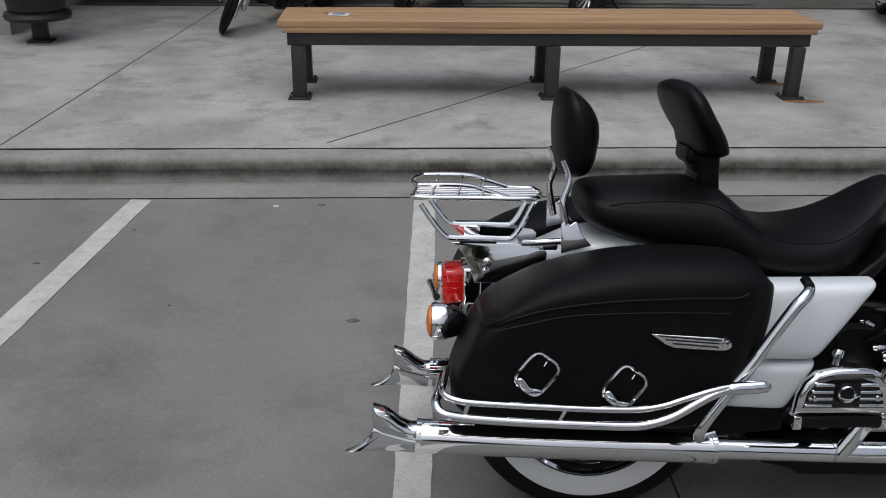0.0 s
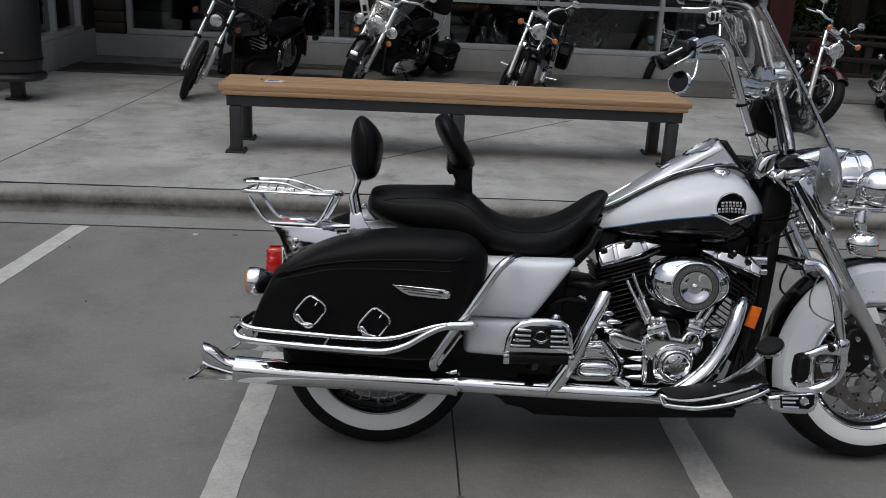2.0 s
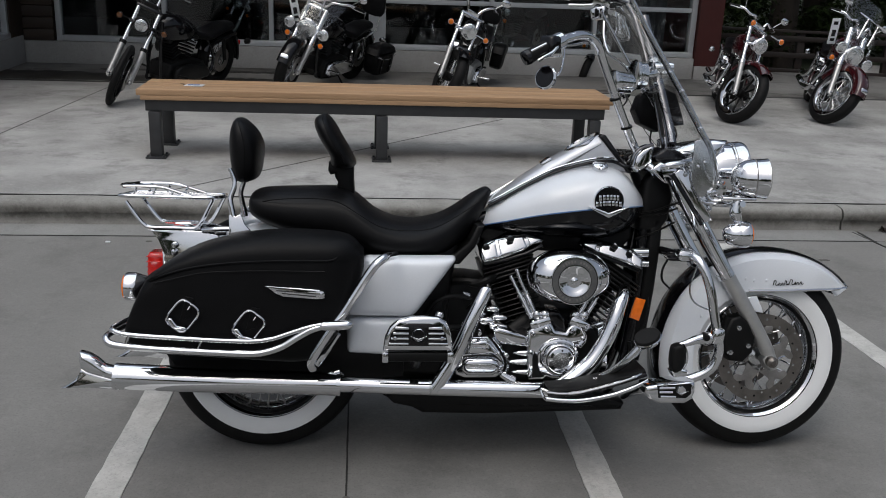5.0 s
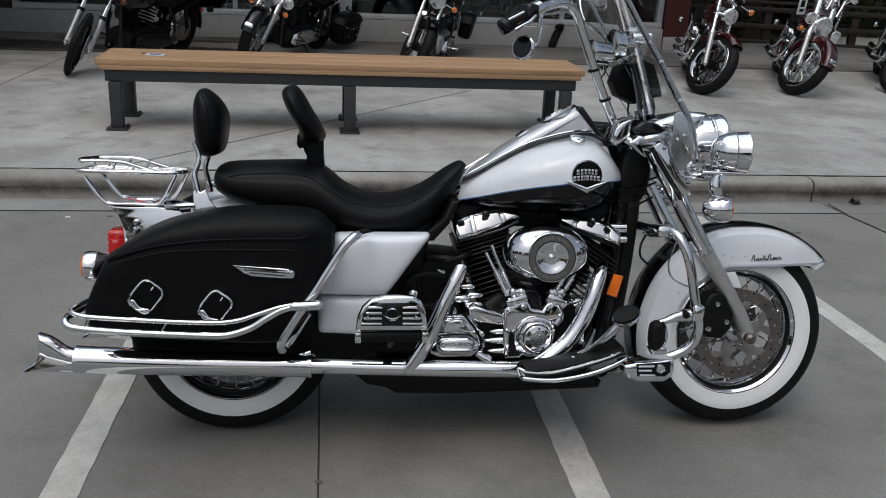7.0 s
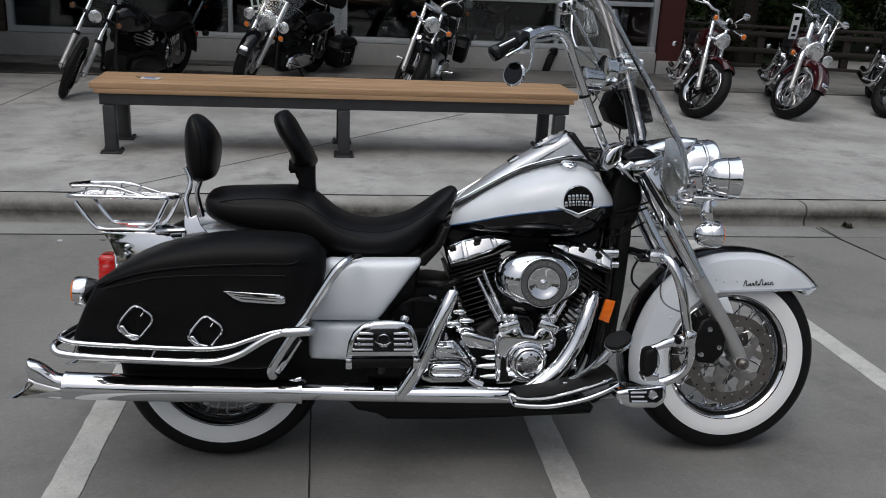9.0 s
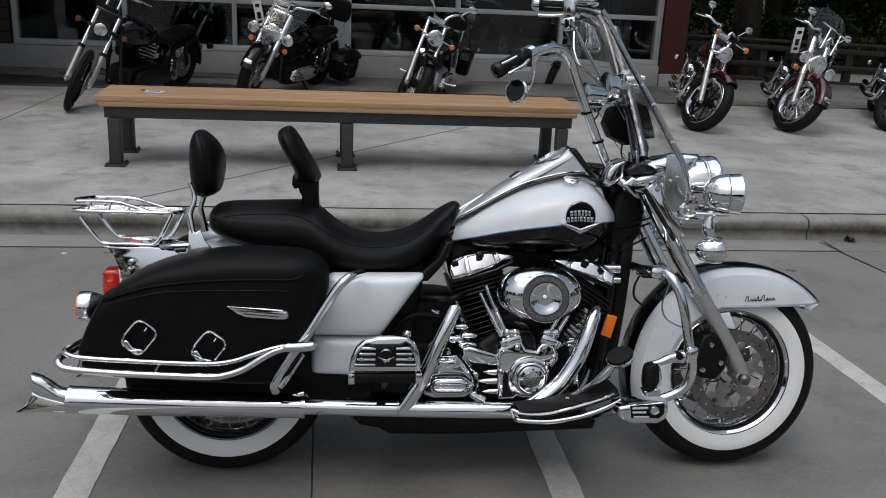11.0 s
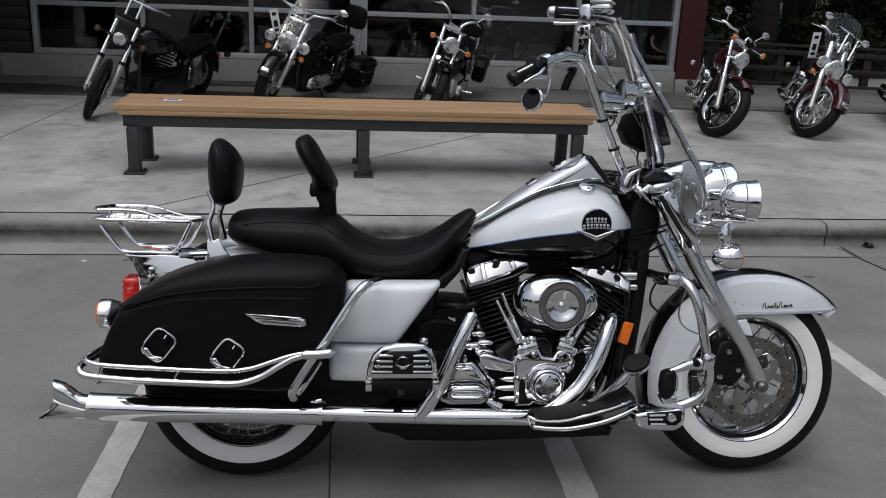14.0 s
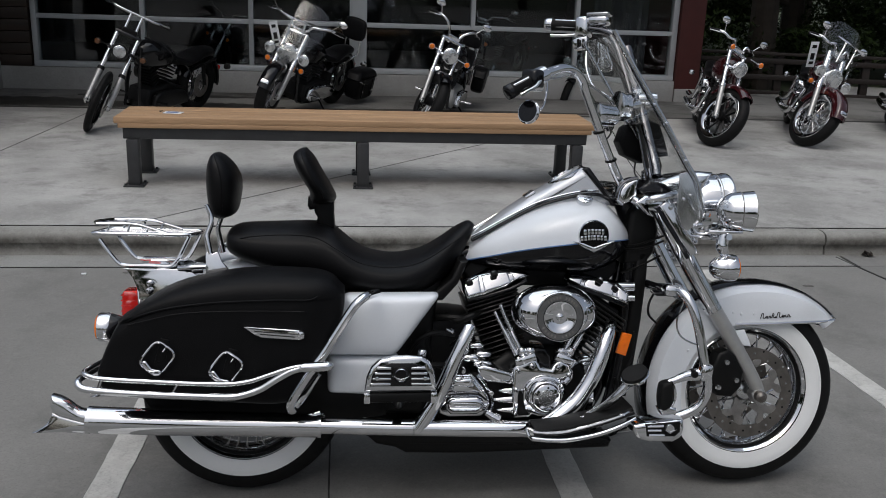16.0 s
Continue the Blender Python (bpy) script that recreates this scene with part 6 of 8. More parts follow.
for s in (-1, 1):
    side = (lambda b: b) if s < 0 else mirrored
    fb = part("passenger_footboard", side(slab(pf, -0.372, -0.345, 0.010, 0, steps=3)), CHROME, bike, "folded chrome passenger footboard with black inlay")
    part("inlay", side(slab([(0.398, 0.452), (0.405, 0.486), (0.422, 0.508), (0.455, 0.518), (0.515, 0.518), (0.546, 0.508), (0.562, 0.486), (0.570, 0.452)], -0.3745, -0.366, 0.003, 0)), BLACK, fb)
    for k, z in enumerate((0.505, 0.490, 0.475, 0.460)):
        g = 0.030 + 0.004 * k
        for cx in (0.437, 0.531):
            part("rib", side(block((cx - (0.003 if cx < 0.48 else -0.003) * k, -0.377, z), (g * 1.35, 0.008, 0.0075), 0.003)), CHROME, fb)
    for cx in (0.418, 0.550):
        part("rivet", side(lathe([(0.0, -0.384), (0.005, -0.383), (0.008, -0.377), (0.008, -0.37)], (cx, 0, 0.476), "y", 14)), CHROME, fb)
    part("medallion", side(lathe([(0.0, -0.382), (0.020, -0.382), (0.023, -0.378), (0.023, -0.37)], (0.484, 0, 0.486), "y", 28)), MATT, fb)
    part("medallion_ring", side(lathe([(0.0145, -0.382), (0.017, -0.386), (0.019, -0.382)], (0.484, 0, 0.486), "y", 24, closed=True)), CHROME, fb)
    part("medallion_wing", side(slab([(0.458, 0.486), (0.484, 0.470), (0.510, 0.486), (0.484, 0.477)], -0.388, -0.382, 0.001)), CHROME, fb)
    part("hinge", side(block((0.484, -0.345, 0.418), (0.20, 0.05, 0.028), 0.006)), MATT, fb)
    for lx in (0.391, 0.576):
        part("lower_lip", side(block((lx, -0.36, 0.418), (0.018, 0.03, 0.03), 0.003)), CHROME, fb)
    part("bracket", side(tube([(0.484, -0.34, 0.412), (0.484, -0.27, 0.37), (0.484, -0.16, 0.345)], 0.014, 10)), MATT, fb)
SHAPE = None
for s in (-1, 1):
    side = (lambda b: b) if s < 0 else mirrored
    deck = [(0.841, 0.282), (0.885, 0.284), (0.942, 0.292), (1.023, 0.310), (1.087, 0.331), (1.126, 0.347), (1.132, 0.336), (1.088, 0.320), (1.023, 0.299), (0.942, 0.280), (0.885, 0.273), (0.845, 0.270)]
    rbd = part("rider_footboard", side(slab(deck, -0.372, -0.255, 0.005, 0)), BLACK, bike, "chrome-edged rider footboard")
    pad_ = [(0.845, 0.290), (0.886, 0.292), (0.942, 0.300), (1.024, 0.319), (1.088, 0.340), (1.124, 0.356), (1.128, 0.346), (1.089, 0.330), (1.024, 0.309), (0.943, 0.290), (0.886, 0.283), (0.849, 0.280)]
    part("rubber_pad", side(slab(pad_, -0.366, -0.262, 0.004, 0)), RUBBER, rbd, "black rubber pad")
    part("edge_trim", side(tube([(0.837, -0.372, 0.289), (0.883, -0.376, 0.286), (0.940, -0.377, 0.292), (1.021, -0.377, 0.313), (1.086, -0.375, 0.334), (1.126, -0.360, 0.346)], 0.0042, 8)), CHROME, rbd)
    part("edge_trim", side(tube([(0.835, -0.372, 0.269), (0.884, -0.376, 0.265), (0.941, -0.377, 0.266), (1.022, -0.377, 0.281), (1.087, -0.375, 0.303), (1.134, -0.360, 0.321)], 0.0072, 10)), CHROME, rbd)
    part("end_bracket", side(tube([(0.845, -0.365, 0.286), (0.824, -0.355, 0.293), (0.827, -0.360, 0.275), (0.841, -0.365, 0.262)], 0.0052, 8)), CHROME, rbd)
    part("bolt", side(lathe([(0.0, 0.008), (0.008, 0.006), (0.010, 0.0)], (0.995, -0.310, 0.306), "z", 12)), CHROME_DULL, rbd)
    guard = part("engine_guard", side(tube([(1.254, -0.060, 0.655), (1.250, -0.220, 0.675), (1.259, -0.300, 0.682), (1.273, -0.335, 0.671), (1.289, -0.350, 0.641), (1.306, -0.358, 0.589), (1.318, -0.360, 0.532), (1.331, -0.362, 0.466), (1.341, -0.362, 0.419), (1.336, -0.360, 0.382), (1.317, -0.357, 0.351), (1.277, -0.350, 0.327), (1.206, -0.340, 0.308), (1.146, -0.320, 0.283), (1.129, -0.240, 0.246), (1.146, -0.100, 0.185)], 0.0140, 14, 6)), CHROME, bike, "chrome engine guard bar")
    part("clamp", side(block((1.250, -0.285, 0.681), (0.060, 0.05, 0.034), 0.012)), CHROME, guard)
    part("clamp", side(block((1.332, -0.362, 0.457), (0.036, 0.040, 0.050), 0.010, Matrix.Rotation(radians(8), 3, "Y"))), CHROME, guard)
    peg = part("highway_peg", side(tube([(1.304, -0.375, 0.453), (1.264, -0.385, 0.451), (1.233, -0.390, 0.441), (1.200, -0.392, 0.432)], [0.0185, 0.013, 0.0105, 0.0085], 12)), CHROME, guard, "chrome highway peg")
    part("peg_pad", side(slab([(1.185, 0.425), (1.191, 0.438), (1.210, 0.444), (1.219, 0.431), (1.222, 0.395), (1.218, 0.375), (1.201, 0.362), (1.188, 0.366), (1.183, 0.392)], -0.425, -0.380, 0.009, 2)), RUBBER, peg)
    part("peg_frame", side(tube([(1.216, -0.405, 0.441), (1.227, -0.405, 0.420), (1.230, -0.405, 0.393), (1.223, -0.405, 0.375), (1.209, -0.405, 0.361)], 0.0058, 8)), CHROME, peg)
    part("peg_foot", side(slab([(1.186, 0.363), (1.207, 0.372), (1.234, 0.367), (1.236, 0.349), (1.195, 0.346)], -0.415, -0.37, 0.006, 0)), CHROME, peg)
    cx, cz = (1.289, 0.459)
    part("cap", side(lathe([(0.0, -0.402), (0.0085, -0.401), (0.011, -0.395), (0.011, -0.37)], (cx, 0, cz), "y", 16)), MATT, peg)
    cx, cz = (1.207, 0.366)
    part("bolt", side(lathe([(0.0, -0.422), (0.006, -0.421), (0.008, -0.414)], (cx, 0, cz), "y", 12)), CHROME_DULL, peg)
    wp = part("winged_peg", side(slab([(1.115, 0.317), (1.116, 0.294), (1.130, 0.278), (1.157, 0.267), (1.232, 0.266), (1.255, 0.279), (1.262, 0.302), (1.260, 0.330), (1.239, 0.332), (1.144, 0.322)], -0.41, -0.33, 0.010, 0, steps=3)), CHROME, guard, "ribbed chrome foot peg")
    for a, b in (((1.154, -0.411, 0.314), (1.200, -0.411, 0.315)), ((1.155, -0.411, 0.302), (1.194, -0.411, 0.302)), ((1.159, -0.411, 0.289), (1.204, -0.411, 0.288))):
        part("rib", side(tube([a, b], 0.0044, 8)), CHROME, wp)
    part("recess", side(slab([(1.148, 0.320), (1.249, 0.327), (1.250, 0.296), (1.235, 0.283), (1.153, 0.284)], -0.4105, -0.40, 0.002, 0)), MATT, wp)
    cx, cz = (1.219, 0.307)
    part("badge", side(lathe([(0.0, -0.4165), (0.012, -0.416), (0.0145, -0.41)], (cx, 0, cz), "y", 18)), CHROME, wp)
    part("badge_mark", side(slab([(cx - 0.019, cz), (cx, cz - 0.013), (cx + 0.019, cz), (cx, cz - 0.007)], -0.419, -0.413, 0.001)), CHROME_DULL, wp)
bp = part("brake_pedal", tube([(1.005, -0.280, 0.303), (1.044, -0.300, 0.331), (1.076, -0.335, 0.372), (1.111, -0.345, 0.417)], [0.008, 0.010, 0.0125, 0.0125], 10), CHROME_DULL, bike, "brake pedal with oval black pad")
px_, py_, pz_ = (1.129, -0.355, 0.446)
dp = Matrix.Rotation(radians(-24), 3, "Y") @ Matrix.Rotation(radians(30), 3, "X")
part("pad_rim", lathe([(0.0, -0.014), (0.038, -0.012), (0.042, 0.0), (0.038, 0.004), (0.0, 0.004)], (px_, py_, pz_), "z", 28, dp @ Matrix.Diagonal((1.0, 0.78, 1))), CHROME, bp)
part("pedal_pad", lathe([(0.039, 0.002), (0.039, 0.010), (0.036, 0.013), (0.0, 0.014)], (px_, py_, pz_), "z", 28, dp @ Matrix.Diagonal((1.0, 0.78, 1))), RUBBER, bp)

# ---- front end, turned with the bars ----
SHAPE = None
for s in (-1, 1):
    leg = [(x, s * 0.118, z) for x, z in [(1.617, 0.282), (1.603, 0.319), (1.584, 0.360), (1.514, 0.475), (1.441, 0.589)]]
    fl = part("fork_leg", tube(leg, [0.014, 0.021, 0.0225, 0.0235, 0.0245], 20, 4), FORKSLIDER, bike, "fork leg with alloy slider and chrome cover", STEER)
    leg = [(x, s * 0.118, z) for x, z in [(1.443, 0.583), (1.360, 0.717), (1.285, 0.851), (1.250, 0.918)]]
    part("chrome_cover", tube(leg, [0.0265, 0.0275, 0.030, 0.031], 20, 3), CHROME, fl)
    ax, az = (1.596, 0.313)
    part("axle_nut", lathe([(0.0, s * 0.168), (0.008, s * 0.167), (0.013, s * 0.160), (0.018, s * 0.158), (0.018, s * 0.13)], (ax, 0, az), "y", 14), DISC, fl)
    part("axle_boss", block((ax + 0.002, s * 0.120, az), (0.050, 0.046, 0.046), 0.014, Matrix.Rotation(radians(-30), 3, "Y")), ALLOY, fl)
    cal = part("brake_caliper", slab([(1.440, 0.350), (1.438, 0.401), (1.459, 0.451), (1.490, 0.461), (1.514, 0.443), (1.543, 0.390), (1.538, 0.341), (1.506, 0.309), (1.461, 0.314)], s * 0.108 - 0.030, s * 0.108 + 0.030, 0.010), MATT, bike, "black brake caliper", STEER)
    for x, z in ((1.484, 0.422), (1.460, 0.343), (1.518, 0.364)):
        part("bolt", lathe([(0.0, s * 0.145), (0.008, s * 0.144), (0.010, s * 0.136)], (x, 0, z), "y", 10), CHROME_DULL, cal)
    part("fork_wing", slab([(1.256, 0.917), (1.310, 0.938), (1.355, 0.906), (1.392, 0.831), (1.386, 0.787), (1.353, 0.790), (1.310, 0.848)], s * 0.098 - 0.008, s * 0.098 + 0.008, 0.006, 0), CHROME, fl, "polished panel beside the headlamp")
    bx, bz = (1.265, 0.902)
    part("cover_bolt", lathe([(0.0, s * 0.158), (0.007, s * 0.157), (0.010, s * 0.150), (0.010, s * 0.12)], (bx, 0, bz), "y", 12), CHROME, fl)
    part("slider_band", tube([(x, s * 0.118, z) for x, z in [(1.432, 0.599), (1.441, 0.585)]], 0.0282, 20, 1), CHROME, fl)
part("brake_line", tube([(1.308, -0.200, 0.627), (1.302, -0.170, 0.561), (1.317, -0.160, 0.515), (1.357, -0.155, 0.489), (1.421, -0.135, 0.469)], 0.0028, 6), CHROME_DULL, bike, "thin braided brake line", STEER)


def fender_inner(a):
    d = math.degrees(a)
    flat = (0.527 + 0.012 * max(0, math.cos(a)) - R) / max(0.2, math.sin(a))
    if d < 92:
        return flat
    if d > 118:
        return 0.228
    return flat + (0.228 - flat) * (d - 92) / 26


def fender_outer(a):
    return 0.350 + 0.050 * max(0, math.cos(a)) ** 1.3 - 0.018 * max(0, -math.cos(a)) ** 2


FC = (1.585, 0, R)
ff = part("front_fender", mudguard(FC, fender_outer, 38.0, 199, lambda a: 0.095 if a > 1.0 else 0.095 - 0.06 * (1.0 - a), 0.1, 48, fender_inner), PEARL, bike, "white valanced front fender with black crown", STEER)
crown = []
for k in range(49):
    a = radians(39 + 159 * k / 48)
    q = fender_outer(a)
    sec = [(q - 0.0035, -0.055), (q + 0.0015, -0.042), (q + 0.0045, 0), (q + 0.0015, 0.042), (q - 0.0035, 0.055), (q - 0.012, 0.0)]
    crown.append([Vector((FC[0] + r * math.cos(a), v, R + r * math.sin(a))) for r, v in sec])
part("crown_stripe", rings_to_bm(crown), BLACK, ff, "black band along the fender's crown")
for s in (-1, 1):
    pts = [(1.881, -0.062, 0.537), (1.815, -0.082, 0.536), (1.711, -0.094, 0.536), (1.614, -0.097, 0.534), (1.527, -0.097, 0.534)]
    part("edge_trim", tube([(x, s * abs(y), z) for x, y, z in pts], 0.0052, 8), CHROME, ff, "chrome edge strip")
    x, z0 = (1.609, 0.551)
    for k, (w, h) in enumerate(((0.018, 0.016), (0.010, 0.007), (0.010, 0.007), (0.012, 0.014), (0.004, 0.004), (0.019, 0.017), (0.006, 0.008), (0.011, 0.007), (0.013, 0.008))):
        z = z0 + 0.0005 * k
        part("script_mark", tube([(x, s * 0.0975, z), (x + w * 0.25, s * 0.0978, z + h), (x + w * 0.55, s * 0.0978, z + h * 0.9), (x + w * 0.5, s * 0.0978, z + h * 0.2), (x + w * 0.8, s * 0.0978, z + 0.001), (x + w, s * 0.0975, z + h * 0.35)], 0.0013, 5, 4), MATT, ff)
        x += w
    for rx, rz in ((1.546, 0.566), (1.588, 0.567), (1.518, 0.572), (1.376, 0.451)):
        part("rivet", lathe([(0.0, s * 0.0985), (0.004, s * 0.098), (0.005, s * 0.094)], (rx, 0, rz), "y", 8), PEARL, ff)
part("fender_tip", slab([(1.846, 0.579), (1.875, 0.571), (1.894, 0.550), (1.909, 0.535), (1.901, 0.527), (1.856, 0.526), (1.868, 0.547)], -0.035, 0.035, 0.008), CHROME, ff, "chrome fender tip lamp")
part("fender_bracket", slab([(1.523, 0.514), (1.553, 0.518), (1.570, 0.485), (1.579, 0.463), (1.552, 0.467), (1.532, 0.489)], -0.108, -0.098, 0.003), PEARL, ff)

HX, HZ = 0.014, 0.911
nac = part("headlamp_nacelle", lathe([(0.0, 1.275), (0.030, 1.29), (0.058, 1.325), (0.076, 1.365), (0.086, 1.41), (0.089, 1.452)], (HX, 0, HZ), "x", 44), CHROME, bike, "large chrome headlamp nacelle", STEER)
part("headlamp", lathe([(0.089, 1.450), (0.0925, 1.453), (0.0935, 1.462), (0.0935, 1.482), (0.096, 1.488), (0.094, 1.499), (0.084, 1.502)], (HX, 0, HZ), "x", 44), CHROME, nac)
part("lamp_seam", lathe([(0.0925, 1.457), (0.0945, 1.459), (0.0925, 1.461)], (HX, 0, HZ), "x", 44, closed=True), STEEL, nac)
part("lens", lathe([(0.085, 1.499), (0.07, 1.511), (0.04, 1.520), (0.0, 1.523)], (HX, 0, HZ), "x", 40), LENS, nac, "clear headlamp lens")
part("nacelle_top", slab([(1.255, 0.962), (1.280, 0.983), (1.331, 1.001), (1.395, 1.013), (1.446, 1.010), (1.408, 0.942), (1.298, 0.915)], -0.075, 0.075, 0.028, 0, steps=4), CHROME, nac)
part("lower_skirt", slab([(1.386, 0.904), (1.441, 0.915), (1.452, 0.855), (1.427, 0.826), (1.393, 0.833)], -0.075, 0.075, 0.012), CHROME, nac)
part("bar_clamp", slab([(1.114, 0.922), (1.122, 0.960), (1.142, 0.981), (1.170, 0.993), (1.183, 0.989), (1.177, 0.964), (1.176, 0.936), (1.154, 0.917), (1.133, 0.907)], -0.130, -0.05, 0.014, 0, steps=5), CHROME, nac)
part("clamp_spur", tube([(1.166, -0.120, 0.927), (1.193, -0.135, 0.907), (1.223, -0.140, 0.877)], [0.013, 0.010, 0.002], 10), CHROME, nac)
part("clamp_rim", tube([(1.110, -0.128, 0.930), (1.117, -0.130, 0.961), (1.137, -0.130, 0.981), (1.176, -0.125, 0.993)], 0.005, 8), DARK_CHROME, nac)
CLX, CLZ = (1.147, 0.950)
part("clamp_cover", lathe([(0.0, -0.105), (0.012, -0.102), (0.020, -0.092), (0.024, -0.07), (0.024, -0.05), (0.024, 0.13), (0.0, 0.155)], (CLX, 0, CLZ), "y", 28), CHROME, nac, "chrome fork clamp cover")
part("fork_yoke", slab([(1.166, 0.918), (1.194, 0.940), (1.243, 0.927), (1.267, 0.907), (1.250, 0.889), (1.203, 0.896), (1.222, 0.872), (1.200, 0.882)], -0.15, 0.15, 0.008, 0), CHROME, nac)
part("yoke_arm", tube([(1.188, -0.110, 0.905), (1.213, -0.150, 0.928), (1.257, -0.150, 0.936), (1.305, -0.120, 0.945)], 0.012, 12), CHROME, nac)
part("clamp_black", slab([(1.193, 0.955), (1.232, 0.983), (1.280, 0.973), (1.307, 0.951), (1.271, 0.928), (1.217, 0.924)], -0.09, 0.09, 0.010, 0), BLACK, nac)
part("lamp_bar", tube([(1.43, -0.225, 0.822), (1.42, -0.12, 0.812), (1.41, 0, 0.808), (1.42, 0.12, 0.812), (1.43, 0.225, 0.822)], 0.010, 10), CHROME, bike, "chrome lamp bar", STEER)
spx, spz = (1.456, 0.898)
sgx, sgz = (1.436, 0.728)
for s in (-1, 1):
    at = (spx, s * 0.205, spz)
    toe = STEER @ Matrix.Translation(at) @ Matrix.Rotation(radians(-12), 4, "Z") @ Matrix.Translation([-q for q in at])
    sp = part("spot_lamp", lathe([(0.0, -0.056), (0.022, -0.053), (0.042, -0.040), (0.054, -0.018), (0.058, 0.006), (0.0595, 0.010), (0.058, 0.012), (0.0605, 0.040), (0.062, 0.048), (0.056, 0.051)], at, "x", 40), CHROME, bike, "round chrome spot lamp", toe)
    part("seam", lathe([(0.0585, 0.008), (0.0608, 0.010), (0.0585, 0.012)], at, "x", 40, closed=True), STEEL, sp)
    part("lens", lathe([(0.056, 0.048), (0.045, 0.056), (0.0, 0.062)], at, "x", 32), LENS, sp, "clear lens")
    part("mount", tube([(x, s * 0.205, z) for x, z in [(1.427, 0.845), (1.423, 0.818), (1.420, 0.791), (1.431, 0.764)]], [0.012, 0.017, 0.019, 0.012], 12), CHROME, sp)
    part("mount_plate", block((spx - 0.030, s * 0.20, spz - 0.062), (0.10, 0.05, 0.010), 0.003), CHROME, sp)
    part("mount_ring", tube([(x, s * 0.19, z) for x, z in [(1.351, 0.864), (1.337, 0.844), (1.352, 0.827), (1.381, 0.830), (1.387, 0.854)]], 0.0048, 8, 5), CHROME, sp)
    signal((sgx, s * 0.205, sgz), 1, STEER, 0.0385)

# windscreen with stays
edge_line = [Vector((x, z, 0)) for x, z in [(1.346, 0.837), (1.365, 0.868), (1.368, 0.921), (1.346, 0.989), (1.314, 1.039), (1.251, 1.144), (1.174, 1.262), (1.117, 1.352), (1.073, 1.422)]]


def shield_point(f, y):
    """f runs up the screen, y across it."""
    k = min(int(f * (len(edge_line) - 1)), len(edge_line) - 2)
    b = edge_line[k].lerp(edge_line[k + 1], f * (len(edge_line) - 1) - k)
    return Vector((b.x + 1.3 * (0.153 ** 2 - y * y), y, b.y))


rings = []
for k in range(17):
    f = k / 16
    w = 0.15 + 0.085 * math.sin(min(1, max(0, f - 0.08) * 2.2) * 1.57) - (0.10 * ((f - 0.8) / 0.2) ** 2 if f > 0.8 else 0)
    front = [shield_point(f, w * (j / 8 - 1)) for j in range(17)]
    back = [p + Vector((-0.0032, 0, -0.0016)) for p in reversed(front)]
    rings.append(front + back)
ws = part("windscreen", rings_to_bm(rings), CLEAR, bike, "clear touring windscreen", STEER)
ws.visible_shadow = False
for s in (-1, 1):
    stay = part("stay", tube([(p.x + 0.003, s * 0.155, p.y) for p in edge_line], 0.0062, 8, 4), CHROME_DULL, ws, "chrome windscreen side strip")
    for x, z in [(1.307, 0.930), (1.328, 0.942), (1.244, 1.155), (1.309, 1.045), (1.202, 1.209)]:
        part("screw", lathe([(0.0, s * 0.172), (0.005, s * 0.171), (0.007, s * 0.164)], (x, 0, z), "y", 10), CHROME, stay)
    bp_ = [(1.292, 1.007), (1.325, 1.015), (1.347, 0.978), (1.362, 0.922), (1.370, 0.872), (1.358, 0.852), (1.337, 0.845), (1.321, 0.831), (1.303, 0.855), (1.288, 0.893), (1.286, 0.937), (1.292, 0.977)]
    # metal plate stands in for the screen's flared side and its reflection
    part("screen_flare_plate", slab(bp_, min(s * 0.161, s * 0.167), max(s * 0.161, s * 0.167), 0.001, 0), CHROME_DULL, stay, "metal plate for the screen's reflecting flared side")
    part("bracket_clip", tube([(x, s * abs(y), z) for x, y, z in [(1.320, -0.168, 0.835), (1.334, -0.168, 0.821), (1.368, -0.168, 0.820), (1.381, -0.168, 0.835), (1.364, -0.168, 0.855), (1.339, -0.168, 0.852)]], 0.0042, 8, 4), CHROME, stay)
    fp_ = [(1.235, 0.908), (1.254, 0.922), (1.289, 0.908), (1.301, 0.874), (1.338, 0.823), (1.369, 0.764), (1.341, 0.757), (1.306, 0.802), (1.268, 0.857)]
    cp = part("fork_cover_plate", slab(fp_, min(s * 0.140, s * 0.158), max(s * 0.140, s * 0.158), 0.006, 0, steps=3), CHROME, bike, "polished fork cover plate", STEER)
    part("edge_strip", tube([(x, s * abs(y), z) for x, y, z in [(1.228, -0.156, 0.905), (1.266, -0.156, 0.851), (1.304, -0.156, 0.796), (1.333, -0.156, 0.751)]], 0.0062, 8), BLACK, cp)
    sx, sz = (1.271, 0.905)
    part("screw", lathe([(0.0, s * 0.164), (0.006, s * 0.163), (0.009, s * 0.156)], (sx, 0, sz), "y", 12), CHROME_DULL, cp)
pch = part("windscreen_bag", slab([(1.209, 1.102), (1.227, 1.151), (1.264, 1.175), (1.307, 1.182), (1.351, 1.166), (1.370, 1.116), (1.387, 1.060), (1.344, 1.052), (1.290, 1.031), (1.230, 1.058)], 0.15, 0.23, 0.014, 0, steps=3), LEATHER, bike, "black leather windscreen pouch", STEER)
part("flap", slab([(1.305, 1.174), (1.349, 1.164), (1.367, 1.112), (1.380, 1.068), (1.337, 1.060), (1.315, 1.119)], 0.142, 0.16, 0.005, 0), LEATHER, pch)
part("strap", tube([(1.348, 0.150, 1.052), (1.353, 0.140, 1.023), (1.327, 0.100, 0.997), (1.292, 0.060, 0.987)], 0.003, 6), MATT, pch)
part("strap", tube([(1.266, 0.150, 1.036), (1.253, 0.120, 1.003), (1.243, 0.060, 0.985)], 0.003, 6), MATT, pch)

